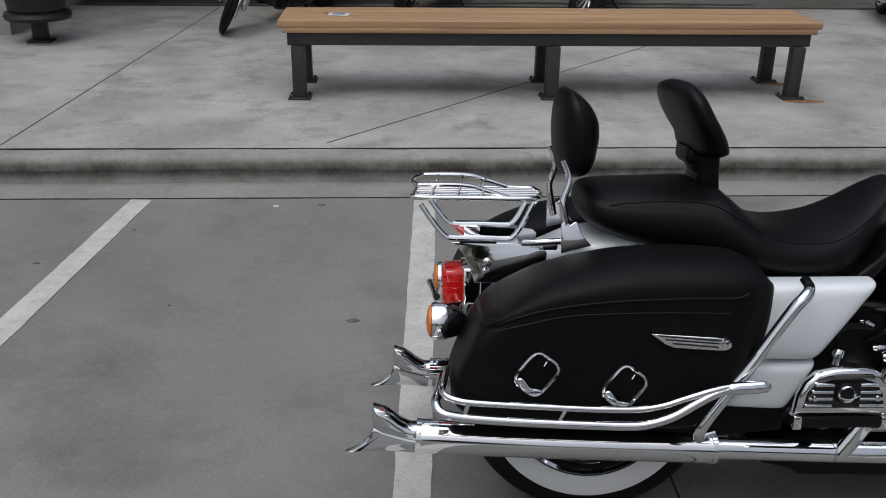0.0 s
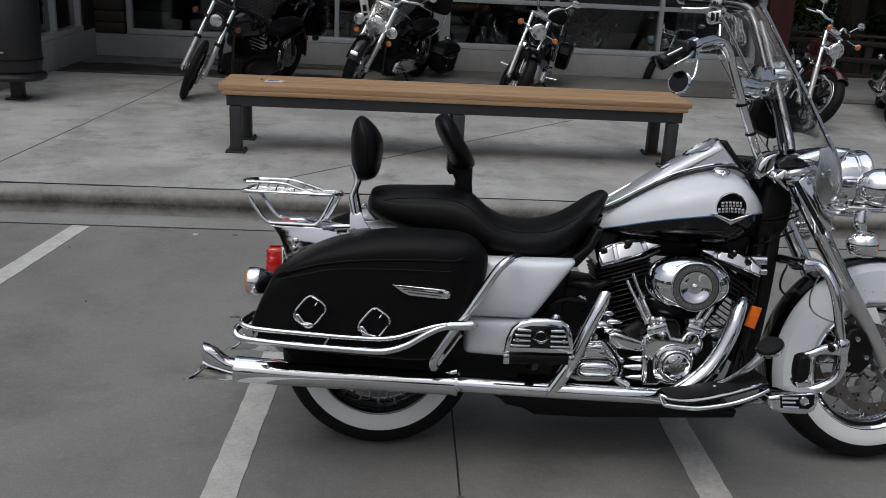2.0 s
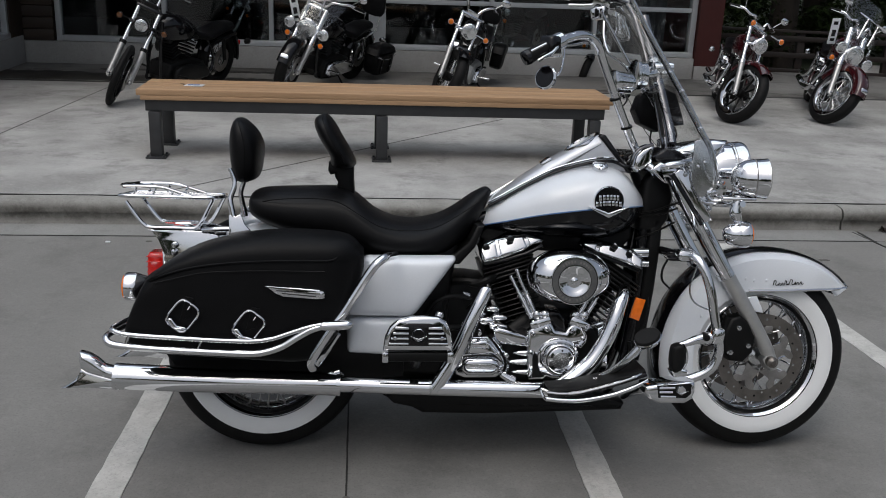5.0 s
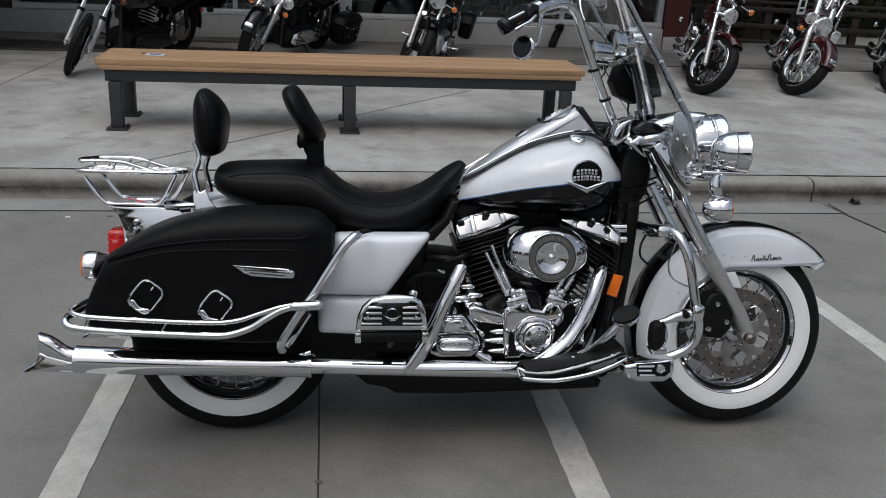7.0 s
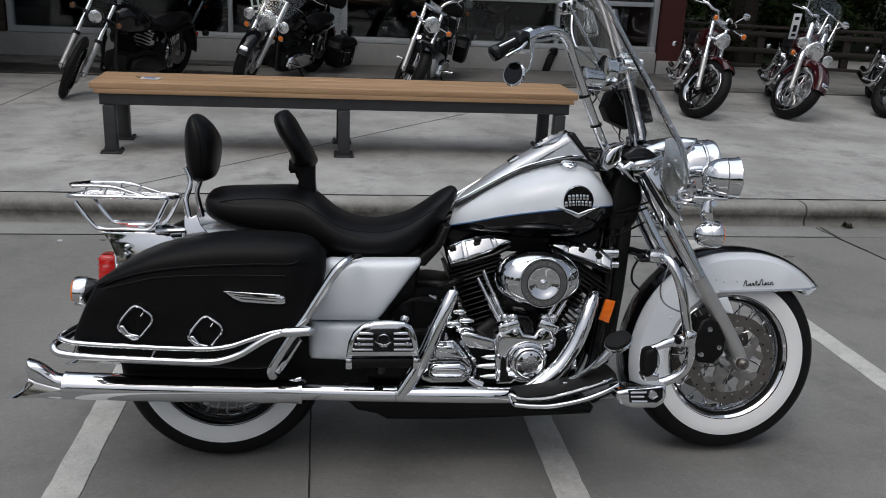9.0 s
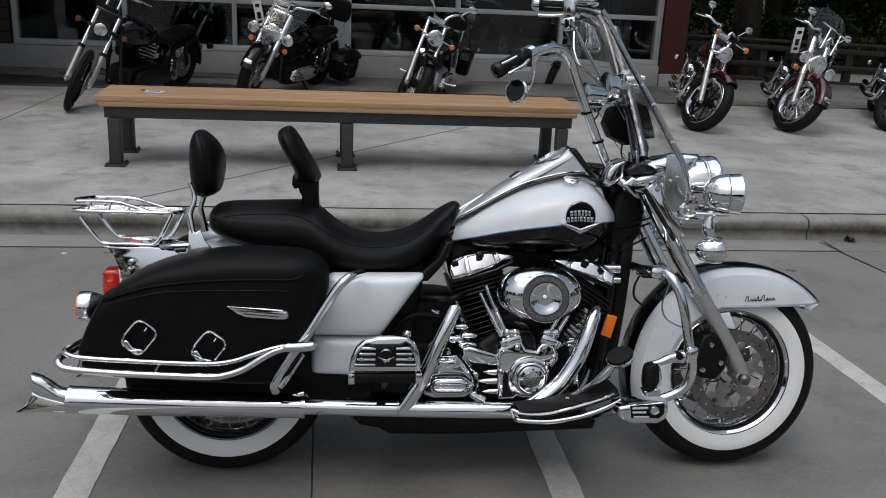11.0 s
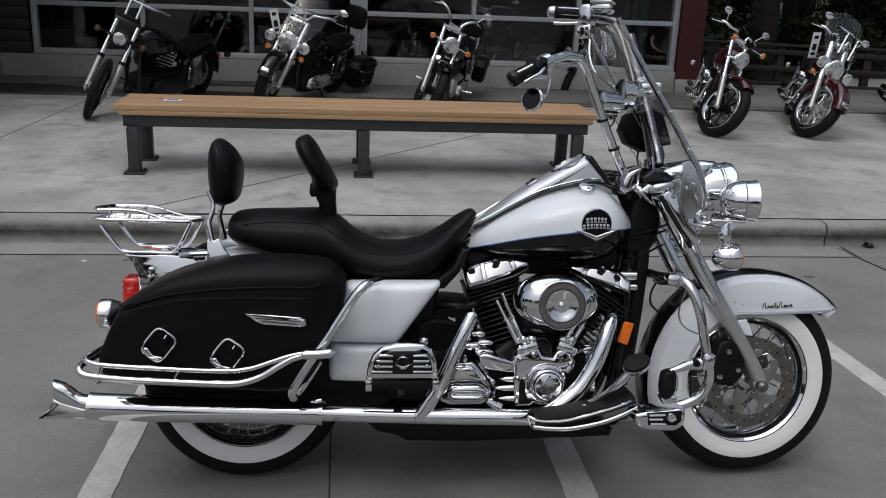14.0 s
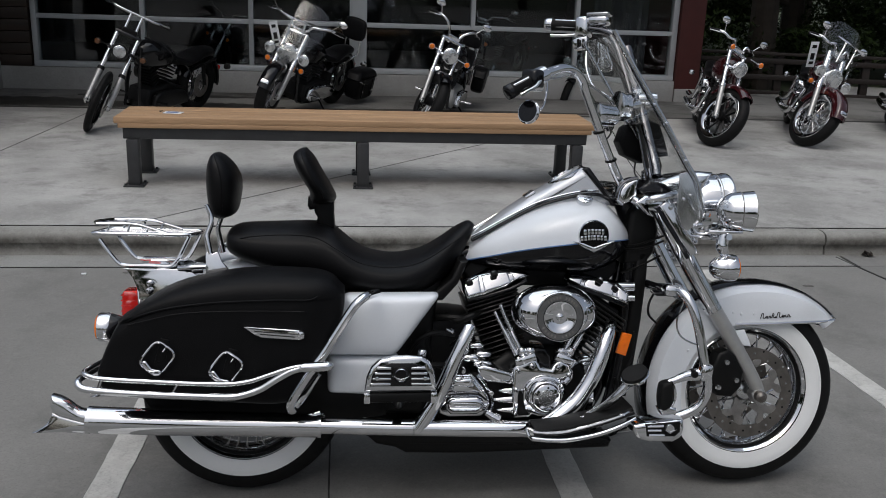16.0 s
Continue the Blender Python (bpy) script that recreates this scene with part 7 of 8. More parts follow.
# handlebar, in two halves that meet at the clamp
near = [(1.213, -0.020, 0.931), (1.167, -0.075, 0.947), (1.130, -0.110, 0.983), (1.090, -0.145, 1.045), (1.050, -0.180, 1.115), (1.020, -0.205, 1.172), (0.983, -0.235, 1.242), (0.961, -0.262, 1.278), (0.932, -0.290, 1.298), (0.896, -0.325, 1.301), (0.859, -0.350, 1.291), (0.820, -0.378, 1.276), (0.786, -0.400, 1.259), (0.735, -0.420, 1.232)]
far = [(1.265, 0.020, 0.962), (1.280, 0.070, 0.989), (1.280, 0.110, 1.045), (1.266, 0.150, 1.142), (1.248, 0.190, 1.244), (1.231, 0.225, 1.337), (1.217, 0.255, 1.410), (1.207, 0.285, 1.449), (1.181, 0.315, 1.470), (1.141, 0.345, 1.481), (1.092, 0.375, 1.491), (1.005, 0.415, 1.498)]
bar = part("handlebar", tube(near, 0.0128, 14, 5), CHROME, bike, "tall chrome ape-style handlebar")
# same chrome bar; dark reflections painted into the far half
part("far_side", tube(far, 0.0135, 14, 5), DARK_CHROME, bar)
part("cover_tube", tube([(x + 0.020, y - 0.01, z) for x, y, z in far[1:7]], 0.018, 12, 5), DARK_CHROME, bar)
gp = part("grip", tube([(0.789, -0.398, 1.261), (0.764, -0.408, 1.248), (0.735, -0.420, 1.232)], [0.0195, 0.0185, 0.020], 18, 4), RUBBER, bar, "black grip with chrome bands")
part("end_cap", tube([(0.737, -0.419, 1.233), (0.726, -0.423, 1.228), (0.723, -0.424, 1.226)], [0.0208, 0.020, 0.012], 18, 2), BLACK, gp)
for k in range(3):
    dz, dy = 0.0175 * math.cos(k * 1.2 - 0.3), -0.0175 * math.sin(k * 1.2 - 0.3)
    a, b = Vector((0.784, -0.400, 1.258)), Vector((0.741, -0.418, 1.236))
    part("band", tube([a + Vector((0, dy, dz)), b + Vector((0, dy, dz))], 0.0036, 6), CHROME, gp)
gq = part("grip", tube([(1.096, 0.373, 1.491), (1.052, 0.393, 1.494), (1.012, 0.412, 1.496)], [0.0205, 0.0195, 0.021], 18, 4), RUBBER, bar, "black grip with chrome bands")
part("end_cap", tube([(1.016, 0.410, 1.496), (0.996, 0.418, 1.497), (0.988, 0.421, 1.497)], [0.0235, 0.021, 0.010], 18, 3), CHROME, gq)
for k in range(3):
    dz, dy = 0.0185 * math.cos(k * 1.2 - 0.4), -0.0185 * math.sin(k * 1.2 - 0.4)
    a, b = Vector((1.092, 0.375, 1.491)), Vector((1.023, 0.407, 1.496))
    part("band", tube([a + Vector((0, dy, dz)), b + Vector((0, dy, dz))], 0.0038, 6), CHROME, gq)
hc = part("control_housing", block((0.799, -0.392, 1.266), (0.046, 0.052, 0.052), 0.012, Matrix.Rotation(radians(40), 3, "Z"), 3), BLACK, bar, "chrome and black switch housing")
part("clamp", tube([(0.810, -0.385, 1.271), (0.831, -0.370, 1.281)], 0.024, 16, 1), CHROME, hc)
part("switch_box", block((0.806, -0.390, 1.247), (0.035, 0.040, 0.026), 0.008, Matrix.Rotation(radians(40), 3, "Z"), 3), CHROME, hc)
part("switch_lid", block((0.812, -0.385, 1.282), (0.040, 0.04, 0.016), 0.006, Matrix.Rotation(radians(40), 3, "Z"), 3), CHROME, hc)
part("lever", tube([(0.819, -0.400, 1.266), (0.799, -0.430, 1.246), (0.777, -0.445, 1.234), (0.757, -0.450, 1.222)], [0.006, 0.005, 0.0045, 0.005], 8), CHROME_DULL, hc)
hq = part("control_housing", block((1.117, 0.362, 1.484), (0.050, 0.058, 0.075), 0.014, Matrix.Rotation(radians(-40), 3, "Z"), 3), CHROME, bar, "chrome switch housing")
part("switch_box", block((1.113, 0.362, 1.431), (0.058, 0.050, 0.042), 0.010, Matrix.Rotation(radians(-30), 3, "Z") @ Matrix.Rotation(radians(-12), 3, "Y"), 3), CHROME, hq)
for dx in (-0.014, 0.004, 0.020):
    q = Vector((1.106, 0.334, 1.428)) + Vector((dx, 0, 0))
    part("switch", block(q, (0.008, 0.012, 0.030), 0.003), MATT, hq)
part("reservoir", block((1.163, 0.330, 1.505), (0.072, 0.055, 0.034), 0.012, Matrix.Rotation(radians(-34), 3, "Z"), 3), CHROME, hq)
part("reservoir_lid", block((1.163, 0.330, 1.526), (0.078, 0.060, 0.012), 0.005, Matrix.Rotation(radians(-34), 3, "Z"), 2), CHROME_DULL, hq)
part("lever", tube([(1.188, 0.360, 1.486), (1.154, 0.420, 1.474), (1.093, 0.460, 1.466), (1.026, 0.480, 1.466)], [0.007, 0.006, 0.0055, 0.006], 8), CHROME, hq)
part("cable", tube([(0.826, -0.360, 1.268), (0.875, -0.330, 1.273), (0.929, -0.280, 1.283), (1.008, -0.180, 1.264), (1.082, -0.100, 1.232), (1.117, -0.060, 1.203)], 0.0038, 8), CHROME_DULL, bar)
part("cable", tube([(1.139, 0.320, 1.451), (1.193, 0.260, 1.413), (1.211, 0.210, 1.336), (1.237, 0.165, 1.233), (1.262, 0.125, 1.133), (1.271, 0.060, 1.016)], 0.0065, 8), MATT, bar)
part("cable", tube([(1.124, 0.330, 1.402), (1.119, 0.300, 1.339), (1.129, 0.240, 1.280), (1.165, 0.180, 1.245), (1.191, 0.120, 1.204)], 0.004, 8), CHROME, bar)
part("cable", tube([(1.058, -0.165, 1.102), (1.072, -0.160, 1.112), (1.085, -0.150, 1.129), (1.083, -0.140, 1.145)], 0.0028, 6), MATT, bar)
mtilt = Matrix.Rotation(radians(48), 3, "Z") @ Matrix.Rotation(radians(10), 3, "Y") @ Matrix.Rotation(radians(-18), 3, "X")
mr = part("mirror", lathe([(0.0, 0.014), (0.02, 0.012), (0.036, 0.004), (0.038, -0.004), (0.034, -0.008), (0.0, -0.008)], (0.790, -0.400, 1.180), "x", 28, mtilt @ Matrix.Diagonal((1, 0.86, 0.86))), CHROME, bar, "small chrome mirror under the bar")
# black gloss paints in the dark reflection of the glass
part("glass", lathe([(0.034, -0.0075), (0.032, -0.0092), (0.0, -0.0098)], (0.790, -0.400, 1.180), "x", 28, mtilt @ Matrix.Diagonal((1, 0.84, 0.84))), BLACK, mr, "mirror glass blackened for its dark reflection")
part("stem", tube([(0.842, -0.360, 1.277), (0.840, -0.375, 1.235), (0.829, -0.390, 1.197), (0.810, -0.398, 1.180)], 0.0034, 8), CHROME, mr)
mq = part("mirror", tube([(1.193, 0.340, 1.446), (1.204, 0.340, 1.401), (1.221, 0.340, 1.351), (1.193, 0.340, 1.339), (1.169, 0.340, 1.352), (1.175, 0.340, 1.381), (1.170, 0.340, 1.415), (1.173, 0.340, 1.442)], 0.0042, 8, 4, True), CHROME, bar, "teardrop mirror with a chrome rim")
part("glass", slab([(1.191, 1.439), (1.201, 1.397), (1.215, 1.357), (1.193, 1.347), (1.175, 1.356), (1.182, 1.381), (1.177, 1.412), (1.178, 1.435)], 0.338, 0.346, 0.002, 0), LENS, mq, "mirror glass")
for x, y, z in ((1.041, -0.185, 1.128), (1.091, -0.145, 1.044), (1.244, 0.190, 1.258), (1.256, 0.152, 1.158)):
    part("cable_tie", tube([(x, y, z), (x - 0.002, y - 0.001, z + 0.006)], 0.0175 if y < 0 else 0.026, 12, 1), MATT, bar)
for (x, y, z), r, ln in (((1.054, -0.130, 1.181), 0.034, 0.058), ((1.171, 0.060, 1.210), 0.046, 0.030)):
    gt = Matrix.Rotation(radians(4), 3, "Y") @ Matrix.Rotation(radians(10), 3, "Z")
    g = part("gauge", lathe([(0.0, ln), (r * 0.7, ln - 0.003), (r * 0.96, ln * 0.75), (r, 0.0), (r * 1.06, -0.004), (r * 1.06, -0.012), (r * 0.94, -0.014)], (x, y, z), "x", 28, gt), CHROME, bike, "chrome cup gauge")
    part("dial", lathe([(r * 0.95, -0.010), (r * 0.9, -0.013), (0.0, -0.0135)], (x, y, z), "x", 24, gt), BLACK, g)
    part("bracket", tube([(x + 0.02, y, z - r * 0.9), (x + 0.035, y + 0.03, z - r * 0.9 - 0.012), (x + 0.06, y + 0.08, z - r * 0.9 - 0.005)], 0.009, 8), CHROME, g)
part("gauge_clamp", tube([(1.188, 0.080, 1.211), (1.235, 0.130, 1.216), (1.263, 0.150, 1.224)], 0.014, 12), CHROME, bar)
part("clamp_knob", lathe([(0.0, -0.03), (0.018, -0.028), (0.022, 0.0), (0.018, 0.03), (0.0, 0.032)], (1.289, 0.160, 1.240), "x", 16), CHROME, bar)


# ---- motorcycles parked along the shop ----
def parked_bike(front, rear, lean, turn, paint, label, screen=False, bags=False, spots=False, white=False, cast=False, big_fender=False, black_fork=False, tag=False, high_bar=0.0, shiny=True, side_bag=False):
    """A cruiser with its front contact at front and its rear one at rear; lean: to its left; turn: the bars, to its left."""
    f, r = Vector((*front, 0)), Vector((*rear, 0))
    d = (f - r)
    wb, size = d.length, 0.89
    r = f - d * size
    m = Matrix.Translation((r.x, r.y, WALK_Z)) @ Matrix.Scale(size, 4) @ Matrix.Rotation(math.atan2(d.y, d.x), 4, "Z") @ Matrix.Rotation(radians(-lean), 4, "X")
    e = thing("motorcycle", m, label, "motorcycle", "motorcycles at the shop front")
    R1 = 0.32
    ax = Vector((-0.50, 0, 0.866))
    pv = Vector((wb + 0.02, 0, R1))
    S = Matrix.Translation((0, 0, -0.042 * (turn / 42) ** 2)) @ Matrix.Translation(pv) @ Matrix.Rotation(radians(turn), 4, ax) @ Matrix.Translation(-pv)
    metal = CHROME if shiny else MATT

    def wheel2(name, c, mm):
        w = part(name, lathe([(0.215, -0.035), (0.228, -0.042), (0.230, 0), (0.228, 0.042), (0.215, 0.035)], c, "y", 36, closed=True), CHROME if white or shiny else BLACK, e, "", mm)
        slim = 0.55 if black_fork and name == "front_wheel" else 1.0
        half = [(0.215, 0.040 * slim), (0.24, 0.056 * slim), (0.28, 0.058 * slim), (0.305, 0.042 * slim), (0.317, 0.018 * slim)]
        part("tyre", lathe([(q, -h) for q, h in half] + [(0.32, 0)] + [(q, h) for q, h in reversed(half)], c, "y", 36, closed=True), RUBBER, w)
        if white:
            for s in (-1, 1):
                part("rim_lip", lathe([(0.196, s * 0.026), (0.205, s * 0.048), (0.232, s * 0.0600), (0.246, s * 0.0605), (0.249, s * 0.057), (0.214, s * 0.030)], c, "y", 36, closed=True), CHROME, w)
        part("hub", lathe([(0.0, -0.07), (0.05, -0.06), (0.05, 0.06), (0.0, 0.07)], c, "y", 16), CHROME if not cast else MATT, w)
        n = 9 if cast else 24
        for k in range(n):
            a = 2 * math.pi * k / n
            p = (c[0] + 0.04 * math.cos(a), (0 if cast else 0.035 * (1 if k % 2 else -1)), c[2] + 0.04 * math.sin(a))
            q = (c[0] + 0.22 * math.cos(a + (0 if cast else 0.2)), 0, c[2] + 0.22 * math.sin(a + (0 if cast else 0.2)))
            part("spoke", tube([p, q], 0.011 if cast else 0.0032, 6), (MATT if cast and white or not shiny else CHROME_DULL), w)
        part("brake_disc", lathe([(0.07, 0.066), (0.14, 0.066), (0.14, 0.071), (0.07, 0.071)], c, "y", 28, closed=True), STEEL, w)

    wheel2("front_wheel", (wb, 0, R1), S)
    wheel2("rear_wheel", (0, 0, R1), None)
    # fork
    for s in (-1, 1):
        fk = part("fork_leg", tube([(wb + 0.025, s * 0.105, R1 - 0.03), (wb - 0.16, s * 0.105, R1 + 0.29)], [0.028, 0.032], 12), ALLOY, e, "", S)
        part("tube", tube([(wb - 0.155, s * 0.105, R1 + 0.28), (wb - 0.36, s * 0.105, R1 + 0.635)], 0.022 if not big_fender else 0.034, 12), metal if not black_fork else CHROME, fk)
        part("seal_collar", tube([(wb - 0.145, s * 0.105, R1 + 0.263), (wb - 0.163, s * 0.105, R1 + 0.294)], 0.0345, 12, 1), MATT if not shiny else CHROME_DULL, fk)
        part("axle_lug", block((wb + 0.02, s * 0.105, R1 - 0.02), (0.055, 0.035, 0.06), 0.012), CHROME_DULL, fk)
    part("fork_clamp", joined(block((wb - 0.265, 0, R1 + 0.47), (0.05, 0.27, 0.03), 0.01, Matrix.Rotation(radians(-30), 3, "Y")), block((wb - 0.36, 0, R1 + 0.63), (0.06, 0.26, 0.03), 0.01, Matrix.Rotation(radians(-30), 3, "Y"))), CHROME if not black_fork else BLACK, e, "", S)
    if not black_fork:
        fd = part("front_fender", mudguard((wb, 0, R1), 0.355, 18 if big_fender else 75 if black_fork else 55, 165 if big_fender else 135 if black_fork else 150, 0.075, 0.10 if big_fender else 0.06, 18), paint, e, "", S)
    if big_fender:
        part("fender_light", block((wb + 0.30, 0, R1 + 0.17), (0.05, 0.09, 0.035), 0.012, Matrix.Rotation(radians(60), 3, "Y")), CHROME, fd)
    # lamps
    lz, lx, big = R1 + (0.42 if big_fender else 0.50), wb - 0.19, (1.28 if big_fender else 0.86 if black_fork else 1.0)
    hd = part("headlamp", lathe([(q * big, h) for q, h in ((0.0, -0.09), (0.05, -0.08), (0.078, -0.04), (0.085, 0.0), (0.088, 0.02), (0.08, 0.03))], (lx, 0, lz), "x", 24), metal, e, "", S)
    part("lens", lathe([(q * big, h) for q, h in ((0.08, 0.026), (0.06, 0.038), (0.0, 0.046))], (lx, 0, lz), "x", 24), LENS, hd)
    part("reflector_bar", block((lx + 0.044, 0, lz), (0.006, 0.035 * big, 0.10 * big), 0.003), CHROME_DULL, hd)
    for s in (-1, 1):
        if spots:
            sp = part("spot_lamp", lathe([(0.0, -0.06), (0.04, -0.045), (0.052, 0.0), (0.055, 0.015), (0.05, 0.02)], (lx + 0.01, s * 0.20, lz + 0.0), "x", 20, Matrix.Diagonal((1, 1.15, 1.15))), CHROME, e, "", S)
            part("lens", lathe([(0.05, 0.018), (0.03, 0.027), (0.0, 0.03)], (lx + 0.01, s * 0.20, lz + 0.0), "x", 20, Matrix.Diagonal((1, 1.15, 1.15))), LENS, sp)
        zs = lz - (0.13 if spots else -0.15 if white else 0.0)
        ts = part("turn_signal", lathe([(0.0, -0.045), (0.026, -0.03), (0.031, 0.0), (0.031, 0.014)], (lx - 0.02, s * (0.225 if not spots else 0.20), zs), "x", 16), metal, e, "", S)
        part("lens", lathe([(0.030, 0.012), (0.022, 0.024), (0.0, 0.028)], (lx - 0.02, s * (0.225 if not spots else 0.20), zs), "x", 16), SMOKE_LENS if black_fork else AMBER, ts, "amber lens")
        part("stalk", tube([(lx - 0.05, s * 0.10, zs), (lx - 0.03, s * 0.20, zs)], 0.007, 6), metal, ts)
    # handlebar and mirrors
    top = R1 + (0.70 if black_fork else 0.76) + high_bar
    pts = [(wb - 0.37, 0, R1 + 0.68), (wb - 0.375, -0.08, R1 + 0.68), (wb - 0.39, -0.13, R1 + 0.74), (wb - 0.40, -0.22, top), (wb - 0.46, -0.33, top + 0.02), (wb - 0.58, -0.41, top - 0.01)]
    if turn > 30:
        pts = [(x, y * 0.7, z) for x, y, z in pts]
    if black_fork:
        top = R1 + 0.83
        pts = [(wb - 0.45, 0, top), (wb - 0.45, -0.08, top), (wb - 0.46, -0.18, top), (wb - 0.50, -0.25, top), (wb - 0.57, -0.31, top - 0.01)]
    hb = part("handlebar", tube([(x, -y, z) for x, y, z in reversed(pts[1:])] + pts, 0.0145, 10, 4), CHROME if shiny else CHROME_DULL, e, "", S)
    if black_fork:
        for s in (-1, 1):
            part("riser_tube", tube([(wb - 0.36, s * 0.055, R1 + 0.64), (wb - 0.45, s * 0.055, top)], 0.015, 10), CHROME, hb)
    for s in ((-0.7, 0.7) if turn > 29 else (-1, 1)):
        part("grip", tube([(wb - 0.49 - 0.02 * black_fork, s * 0.352, top + 0.012), (wb - 0.60, s * 0.422, top - 0.014)], 0.02, 10), RUBBER, hb)
        part("lever", tube([(wb - 0.44, s * 0.33, top + 0.01), (wb - 0.46, s * 0.41, top - 0.005), (wb - 0.54, s * 0.47, top - 0.02)], 0.006, 6), metal, hb)
        if black_fork:
            continue
        mi = part("mirror", lathe([(0.0, 0.015), (0.03, 0.012), (0.05, 0.0), (0.048, -0.006), (0.0, -0.006)], (wb - 0.42, s * 0.43, top + 0.13), "x", 20, Matrix.Diagonal((1, 1.1, 0.7))), metal, hb)
        part("stem", tube([(wb - 0.44, s * 0.32, top + 0.02), (wb - 0.43, s * 0.38, top + 0.09), (wb - 0.42, s * 0.42, top + 0.13)], 0.0055, 6), metal, mi)
    part("riser", block((wb - 0.37, 0, R1 + 0.665), (0.05, 0.15, 0.06), 0.012), metal, hb)
    # body
    tk = part("fuel_tank", loft_x([(0.52, R1 + 0.30, R1 + 0.36, 0.03), (0.58, R1 + 0.27, R1 + 0.43, 0.09), (0.72, R1 + 0.25, R1 + 0.51, 0.135), (0.88, R1 + 0.25, R1 + 0.55, 0.145), (1.02, R1 + 0.26, R1 + 0.55, 0.125), (1.10, R1 + 0.30, R1 + 0.50, 0.075), (1.13, R1 + 0.36, R1 + 0.44, 0.02)], 24, 2.3), paint, e)
    part("filler_cap", lathe([(0.03, 0), (0.032, 0.012), (0.0, 0.016)], (0.92, -0.05, R1 + 0.545), "z", 14), metal, tk)
    part("badge", block((0.88, -0.146, R1 + 0.42), (0.13, 0.006, 0.025), 0.002), CHROME_DULL, tk)
    part("seat", loft_x([(-0.22, R1 + 0.33, R1 + 0.36, 0.04), (-0.15, R1 + 0.32, R1 + 0.42, 0.09), (0.05, R1 + 0.30, R1 + 0.42, 0.11), (0.20, R1 + 0.27, R1 + 0.37, 0.13), (0.35, R1 + 0.25, R1 + 0.33, 0.15), (0.50, R1 + 0.27, R1 + 0.36, 0.11), (0.60, R1 + 0.32, R1 + 0.40, 0.05)], 20, 2.6), VINYL, e)
    rf = part("rear_fender", mudguard((0, 0, R1), 0.375, 20, 185, 0.085, 0.07, 18), paint, e)
    part("tail_lamp", block((-0.375, 0, R1 + 0.16), (0.06, 0.09, 0.055), 0.014), RED, rf)
    for s in (-1, 1):
        part("strut", tube([(0.30, s * 0.105, R1 + 0.20), (-0.18, s * 0.10, R1 + 0.30)], 0.016, 8), metal, rf)
        part("shock", tube([(0.02, s * 0.12, R1 + 0.02), (0.10, s * 0.12, R1 + 0.27)], 0.022, 10), CHROME_DULL if shiny else MATT, rf)
        part("rear_signal", lathe([(0.0, 0.04), (0.03, 0.03), (0.034, 0.0), (0.034, -0.02), (0.0, -0.026)], (-0.30, s * 0.19, R1 + 0.22), "x", 12), metal, rf)
    eg = part("engine", slab([(0.40, 0.16), (1.02, 0.16), (1.08, 0.24), (1.04, 0.38), (0.70, 0.42), (0.42, 0.36)], -0.13, 0.13, 0.03), ALLOY if side_bag else MATT, e)
    for bx, tx in ((0.70, 0.60), (0.84, 0.98)):
        dd = Vector((tx - bx, 0, 0.26))
        n = dd.normalized()
        turn3 = Matrix((Vector((n.z, 0, -n.x)), Vector((0, 1, 0)), n)).transposed()
        for k in range(7):
            part("fin", block(Vector((bx, 0, 0.37)) + dd * (k + 0.5) / 8, (0.13, 0.17, 0.014), 0.004, turn3, 1), FIN if shiny else LEATHER, eg)
        part("rocker_cover", block(Vector((bx, 0, 0.37)) + dd * 1.02, (0.15, 0.18, 0.05), 0.015, turn3), metal, eg)
    part("air_cleaner", lathe([(0.0, -0.23), (0.05, -0.225), (0.085, -0.20), (0.085, -0.14)], (0.80, 0, 0.50), "y", 24), metal, eg)
    part("primary_cover", slab([(0.42, 0.20), (0.95, 0.19), (1.0, 0.28), (0.92, 0.36), (0.48, 0.34)], 0.12, 0.20, 0.03, 2), metal, eg)
    part("timing_cover", lathe([(0.0, -0.175), (0.06, -0.17), (0.07, -0.12)], (0.86, 0, 0.29), "y", 20), metal, eg)
    part("frame", joined(*[tube([(1.17, s * 0.05, R1 + 0.50), (1.13, s * 0.08, 0.30), (1.05, s * 0.10, 0.17), (0.45, s * 0.10, 0.16), (0.22, s * 0.10, 0.32), (0.38, s * 0.06, 0.60), (1.10, s * 0.03, R1 + 0.46)], 0.017, 8) for s in (-1, 1)]), paint if shiny else BLACK, e)
    ex = part("exhaust", tube([(1.03, -0.14, 0.52), (1.02, -0.17, 0.38), (0.90, -0.19, 0.24), (0.55, -0.19, 0.20), (0.20, -0.19, 0.21), (-0.10, -0.19, 0.23)], [0.021, 0.022, 0.024, 0.034, 0.040, 0.040], 14, 5), metal, e)
    part("second_pipe", tube([(0.62, -0.14, 0.53), (0.60, -0.185, 0.45), (0.45, -0.19, 0.34), (0.20, -0.19, 0.30), (-0.08, -0.19, 0.31)], [0.021, 0.024, 0.03, 0.036, 0.036], 14, 5), metal, ex)
    for s in (-1, 1):
        part("foot_peg", tube([(0.98, s * 0.12, 0.27), (1.0, s * 0.28, 0.28), (1.0, s * 0.33, 0.285)], [0.010, 0.012, 0.016], 10), metal, e)
    part("side_stand", tube([(0.62, 0.10, 0.19), (0.66, 0.24, 0.08), (0.67, 0.29 - 0.0, 0.045)], 0.011, 8), MATT, e)
    if screen:
        rr = []
        for k in range(9):
            q = k / 8
            b = Vector((wb - 0.13, 0, R1 + 0.46)).lerp(Vector((wb - 0.45, 0, R1 + 0.97)), q)
